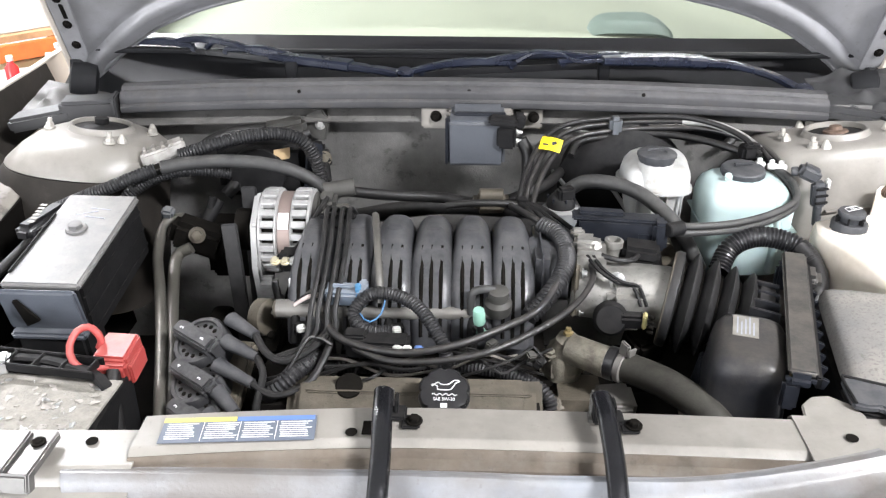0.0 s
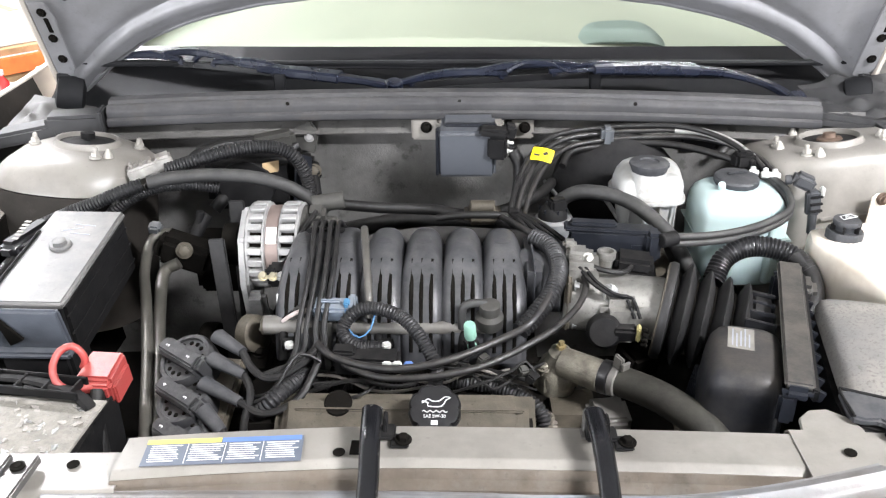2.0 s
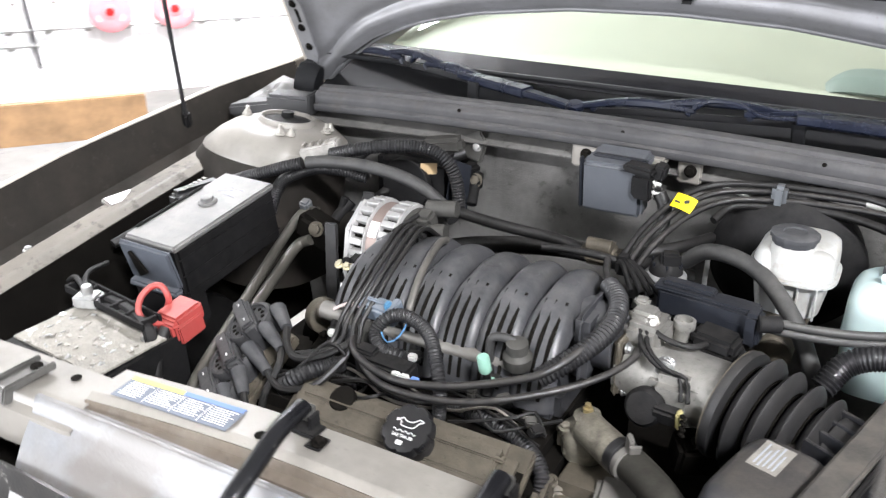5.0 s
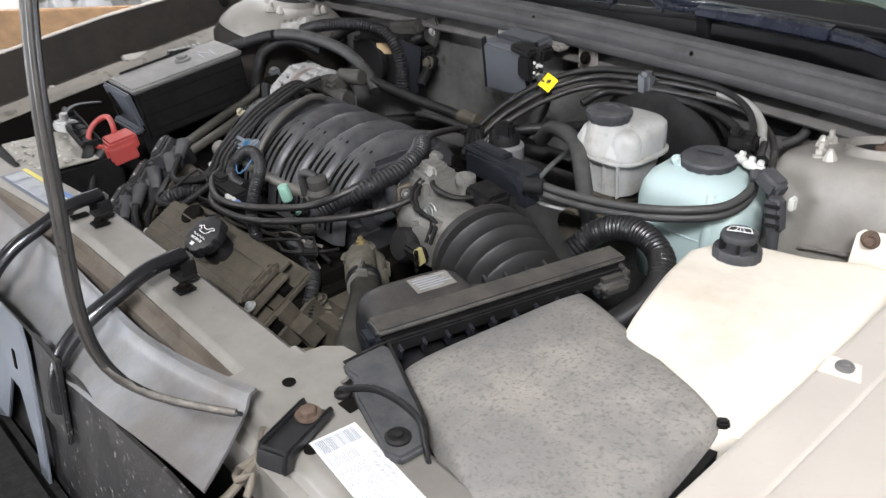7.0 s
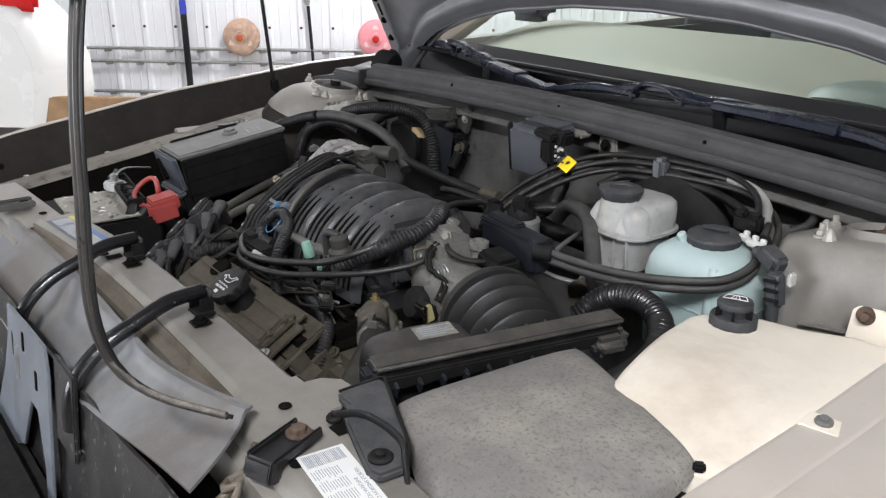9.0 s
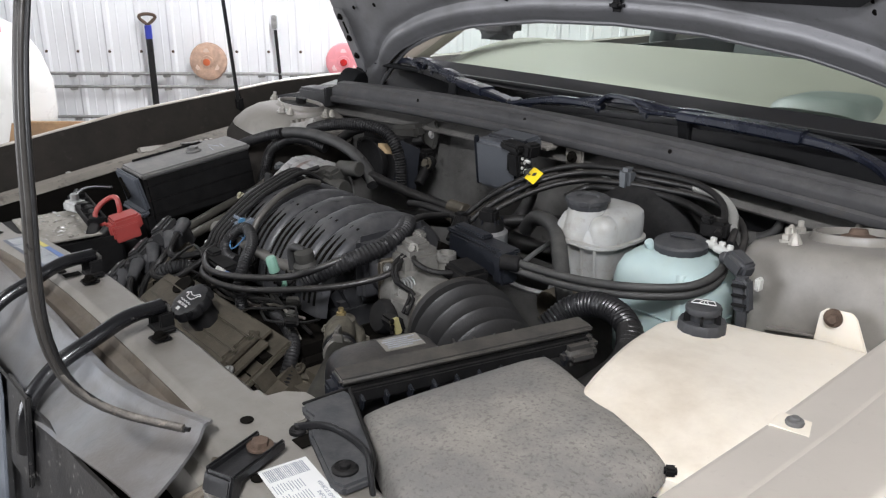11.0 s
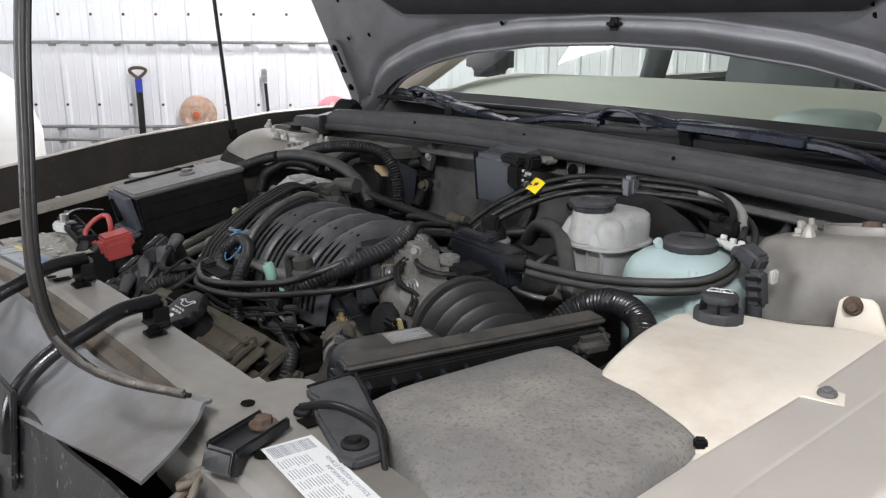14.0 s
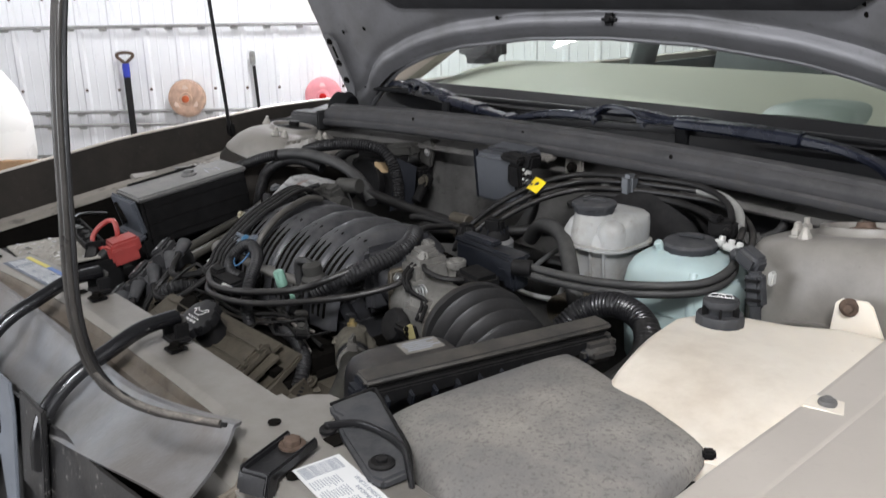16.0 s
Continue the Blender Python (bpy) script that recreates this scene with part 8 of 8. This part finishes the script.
# ---- firewall fittings ----
def module():
    b = thing("control_module", (0.014, 0.74, 0.83), "grey-black control module box on the firewall", "control module")
    part("case", join(rbox((0.013, 0.722, 0.866), (0.104, 0.045, 0.088), (6, 0, 1), 0.007, 3), rbox((0.016, 0.742, 0.906), (0.094, 0.05, 0.022), (6, 0, 1), 0.006)), mat("slate_module_plastic", (0.055, 0.06, 0.07), 0.45, dust=0.25, dustcol=(0.20, 0.20, 0.19), var=0.08), b)
    part("edge_rail", join(rbox((-0.038, 0.705, 0.868), (0.005, 0.012, 0.09), (6, 0, 1), 0.002), rbox((0.02, 0.722, 0.9125), (0.09, 0.012, 0.006), bev=0.002)), BLUEBLACK, b)
    pg = part("plug", join(rbox((0.067, 0.702, 0.880), (0.032, 0.025, 0.042), (6, 0, -10), 0.004), rbox((0.052, 0.697, 0.880), (0.006, 0.012, 0.03), bev=0.002)), BLACK, b)
    for k in range(5):
        part("plug_wire", cyl((0.084, 0.700, 0.864 + 0.008 * k), (0.094, 0.704, 0.862 + 0.008 * k), 0.003, n=8), WHITEPL if k % 2 else BLACK, pg)
    for r in range(4):
        for k in range(3):
            part("plug_cell", rbox((0.0845, 0.694 + 0.006 * k, 0.868 + 0.008 * r), (0.004, 0.0035, 0.005), (6, 0, -10), 0.0008, 1), WHITEPL if (r + k) % 2 else GREYCAST, pg)
    part("plug_latch", join(rbox((0.060, 0.700, 0.908), (0.05, 0.03, 0.014), (0, 4, -6), 0.004), rbox((0.088, 0.712, 0.905), (0.02, 0.03, 0.024), (0, 10, 0), 0.004)), BLACK, b)
    part("loom", tube([(0.092, 0.705, 0.872), (0.104, 0.70, 0.85), (0.105, 0.69, 0.82), (0.10, 0.66, 0.79), (0.095, 0.60, 0.78)], 0.011, 10), RUBBER, b)
    part("mount_plate", join(rbox((-0.062, 0.786, 0.888), (0.05, 0.008, 0.05), bev=0.006), rbox((0.115, 0.792, 0.885), (0.04, 0.008, 0.045), bev=0.006), rbox((0.02, 0.775, 0.90), (0.12, 0.03, 0.012), bev=0.004)), PAINT_DUSTY, b)
    for x in (-0.06, 0.118):
        part("mount_bolt", bolt((x, 0.782, 0.888), (0, -1, 0.1), 0.007, 0.008), DARK, b)


module()


def ac_lines():
    a = thing("refrigerant_bracket", (-0.29, 0.80, 0.83), "dark bracket with a bright bolt and pipes on the firewall", "bracket")
    part("plate", join(plate([(-0.05, -0.02), (0.02, -0.03), (0.028, 0.01), (0.012, 0.03), (-0.03, 0.012)], 0.01, pose(-0.285, 0.805, 0.862, 80, 0, -8), 0.003), rbox((-0.34, 0.78, 0.862), (0.08, 0.04, 0.03), (0, -8, 12), 0.008)), GREYCAST, a)
    part("bright_bolt", join(lathe([(0.0105, 0), (0.0105, 0.003), (0.009, 0.004)], (-0.276, 0.798, 0.864), (0, -1, 0.25), 24), bolt((-0.276, 0.795, 0.8645), (0, -1, 0.25), 0.0065, 0.007)), ALUBRIGHT, a)
    part("fitting", join(cyl((-0.275, 0.79, 0.812), (-0.268, 0.77, 0.795), 0.014), cyl((-0.27, 0.775, 0.80), (-0.262, 0.745, 0.768), 0.010), rbox((-0.285, 0.785, 0.82), (0.03, 0.03, 0.025), bev=0.006)), BLACK, a)
    part("fitting_nut", bolt((-0.268, 0.772, 0.806), (0.1, -1, 0.5), 0.009, 0.008), ALUDIRTY, a)
    part("pipe", tube([(-0.36, 0.78, 0.86), (-0.42, 0.76, 0.862), (-0.47, 0.73, 0.85), (-0.50, 0.70, 0.82)], 0.011, 12), RUBBER, a)
    part("pipe", tube([(-0.30, 0.79, 0.85), (-0.35, 0.75, 0.83), (-0.40, 0.73, 0.80), (-0.44, 0.70, 0.76)], 0.012, 12), RUBBER, a)
    d = part("blower_case", join(rbox((-0.375, 0.755, 0.80), (0.17, 0.07, 0.11), (0, 0, 4), 0.02, 3), cyl((-0.38, 0.72, 0.80), (-0.38, 0.705, 0.80), 0.05)), BLACK, a)
    part("case_sticker", rbox((-0.335, 0.716, 0.835), (0.03, 0.002, 0.022), (10, 0, 30), 0), CARD, d)
    part("fin", join(plate([(-0.03, -0.06), (0.02, -0.06), (0.03, 0.03), (-0.01, 0.05)], 0.004, pose(-0.285, 0.73, 0.81, 90, 0, 60), 0.001)), BLUEBLACK, d)


ac_lines()


def purge_valve():
    p = thing("map_sensor", (0.150, 0.555, 0.78), "grey round sensor with a black plug on a black bracket", "sensor")
    part("body", lathe([(0.024, -0.05), (0.026, -0.02), (0.030, -0.012), (0.030, 0.008), (0.026, 0.012), (0.010, 0.014)], (0.152, 0.556, 0.802), (0, 0, 1), 28), mat("grey_sensor_plastic", (0.16, 0.165, 0.17), 0.5, dust=0.4), p)
    part("fins", join(*[rbox((0.152 + 0.021 * math.cos(k), 0.556 + 0.021 * math.sin(k), 0.822), (0.003, 0.003, 0.022), bev=0.001) for k in range(7)]), BLUEBLACK, p)
    part("plug", join(lathe([(0.024, 0), (0.023, 0.012), (0.015, 0.022), (0.012, 0.024)], (0.152, 0.556, 0.812), (0, 0, 1), 24), rbox((0.158, 0.550, 0.838), (0.028, 0.020, 0.022), (0, 0, 20), 0.004)), BLACK, p)
    part("bracket", join(rbox((0.232, 0.460, 0.816), (0.130, 0.010, 0.036), (0, 1, -4), 0.004), rbox((0.228, 0.472, 0.834), (0.135, 0.030, 0.006), (0, 1, -4), 0.0025), rbox((0.292, 0.456, 0.814), (0.022, 0.032, 0.046), (0, 0, -4), 0.005), rbox((0.272, 0.4535, 0.806), (0.026, 0.004, 0.020), (0, 0, -4), 0.0015), rbox((0.205, 0.476, 0.840), (0.07, 0.02, 0.008), (0, 1, -4), 0.003)), BLUEBLACK, p)
    part("grommet", cyl((0.300, 0.440, 0.828), (0.325, 0.452, 0.828), 0.011), BLACK, p)
    part("canister", join(rbox((0.04, 0.60, 0.80), (0.06, 0.04, 0.035), (0, 0, 5), 0.01, 3), cyl((0.02, 0.59, 0.815), (0.06, 0.59, 0.815), 0.012)), ALUDIRTY, p)
    part("wire_junction", join(rbox((0.09, 0.553, 0.812), (0.03, 0.03, 0.03), bev=0.008), *[tube([(0.085 + 0.006 * k, 0.55, 0.82), (0.10 + 0.01 * k, 0.53, 0.815), (0.12 + 0.015 * k, 0.50, 0.80)], 0.004, 8) for k in range(4)]), BLACK, p)
    part("pipe_link", tube([(-0.035, 0.545, 0.815), (0.0, 0.545, 0.82), (0.05, 0.548, 0.82), (0.09, 0.553, 0.815)], 0.006, 10), RUBBER, p)


purge_valve()


def strut_side():
    pad = part("firewall_cover", join(rbox((0.475, 0.832, 0.856), (0.155, 0.03, 0.075), (8, 0, 6), 0.014, 4)), BLACKCLEAN, car)
    part("cover_knob", join(lathe([(0.014, 0), (0.014, 0.008), (0.010, 0.014), (0.004, 0.016)], (0.498, 0.818, 0.865), (0, -1, 0.15), 24), tube([(0.496, 0.806, 0.858), (0.488, 0.80, 0.84), (0.470, 0.79, 0.83)], 0.007, 10)), GREYHOSE, pad)
    part("tower_apron", sheet(lambda u, v: (lerp(0.60, 0.80, u), lerp(0.60, 0.95, v), 0.79 + 0.012 * math.sin(math.pi * u)), 8, 8, 0.003), PAINT_DUSTY, car)


strut_side()


# ---- thin wires lying over the front of the engine ----
def loose_wires():
    w = thing("engine_wiring", (0.05, 0.25, 0.74), "thin black and pale wires strewn over the engine front", "wiring")
    pale = mat("pale_dirty_wire", (0.20, 0.18, 0.16), 0.5, var=0.2)
    rnd = random.Random(11)
    for k in range(7):
        x0, x1 = rnd.uniform(-0.24, 0.0), rnd.uniform(0.05, 0.12)
        y0, y1 = rnd.uniform(0.21, 0.27), rnd.uniform(0.22, 0.28)
        mid = ((x0 + x1) / 2 + rnd.uniform(-0.03, 0.03), rnd.uniform(0.205, 0.25), rnd.uniform(0.712, 0.745))
        part("wire", tube([(x0, y0, rnd.uniform(0.70, 0.745)), (lerp(x0, mid[0], 0.5), lerp(y0, mid[1], 0.5) - 0.012, mid[2] + rnd.uniform(-0.01, 0.02)), mid, (lerp(x1, mid[0], 0.5), lerp(y1, mid[1], 0.5) + 0.012, mid[2] + rnd.uniform(-0.015, 0.015)), (x1, y1, rnd.uniform(0.69, 0.74))],
                          rnd.uniform(0.0016, 0.0032), 6, 0.012), pale if k % 5 == 0 else RUBBER, w)
    for k in range(5):
        a = (rnd.uniform(-0.30, -0.16), rnd.uniform(0.17, 0.25), rnd.uniform(0.68, 0.72))
        b = (a[0] + rnd.uniform(0.05, 0.12), a[1] + rnd.uniform(0.02, 0.08), a[2] + rnd.uniform(0.0, 0.04))
        part("wire", tube([a, (lerp(a[0], b[0], 0.4), a[1] - 0.01, a[2] + 0.02), (lerp(a[0], b[0], 0.7), b[1], b[2] + 0.012), b], 0.0024, 6, 0.012), RUBBER, w)
    for k in range(10):
        x, y, z = rnd.uniform(-0.20, 0.10), rnd.uniform(0.225, 0.275), rnd.uniform(0.715, 0.745)
        part("clip", rbox((x, y, z), (rnd.uniform(0.01, 0.024), 0.012, 0.012), (rnd.uniform(0, 30), rnd.uniform(-20, 20), rnd.uniform(0, 90)), 0.002), (BLACK, GREYCAST, BLACK, BLACK)[k % 4], w)


loose_wires()
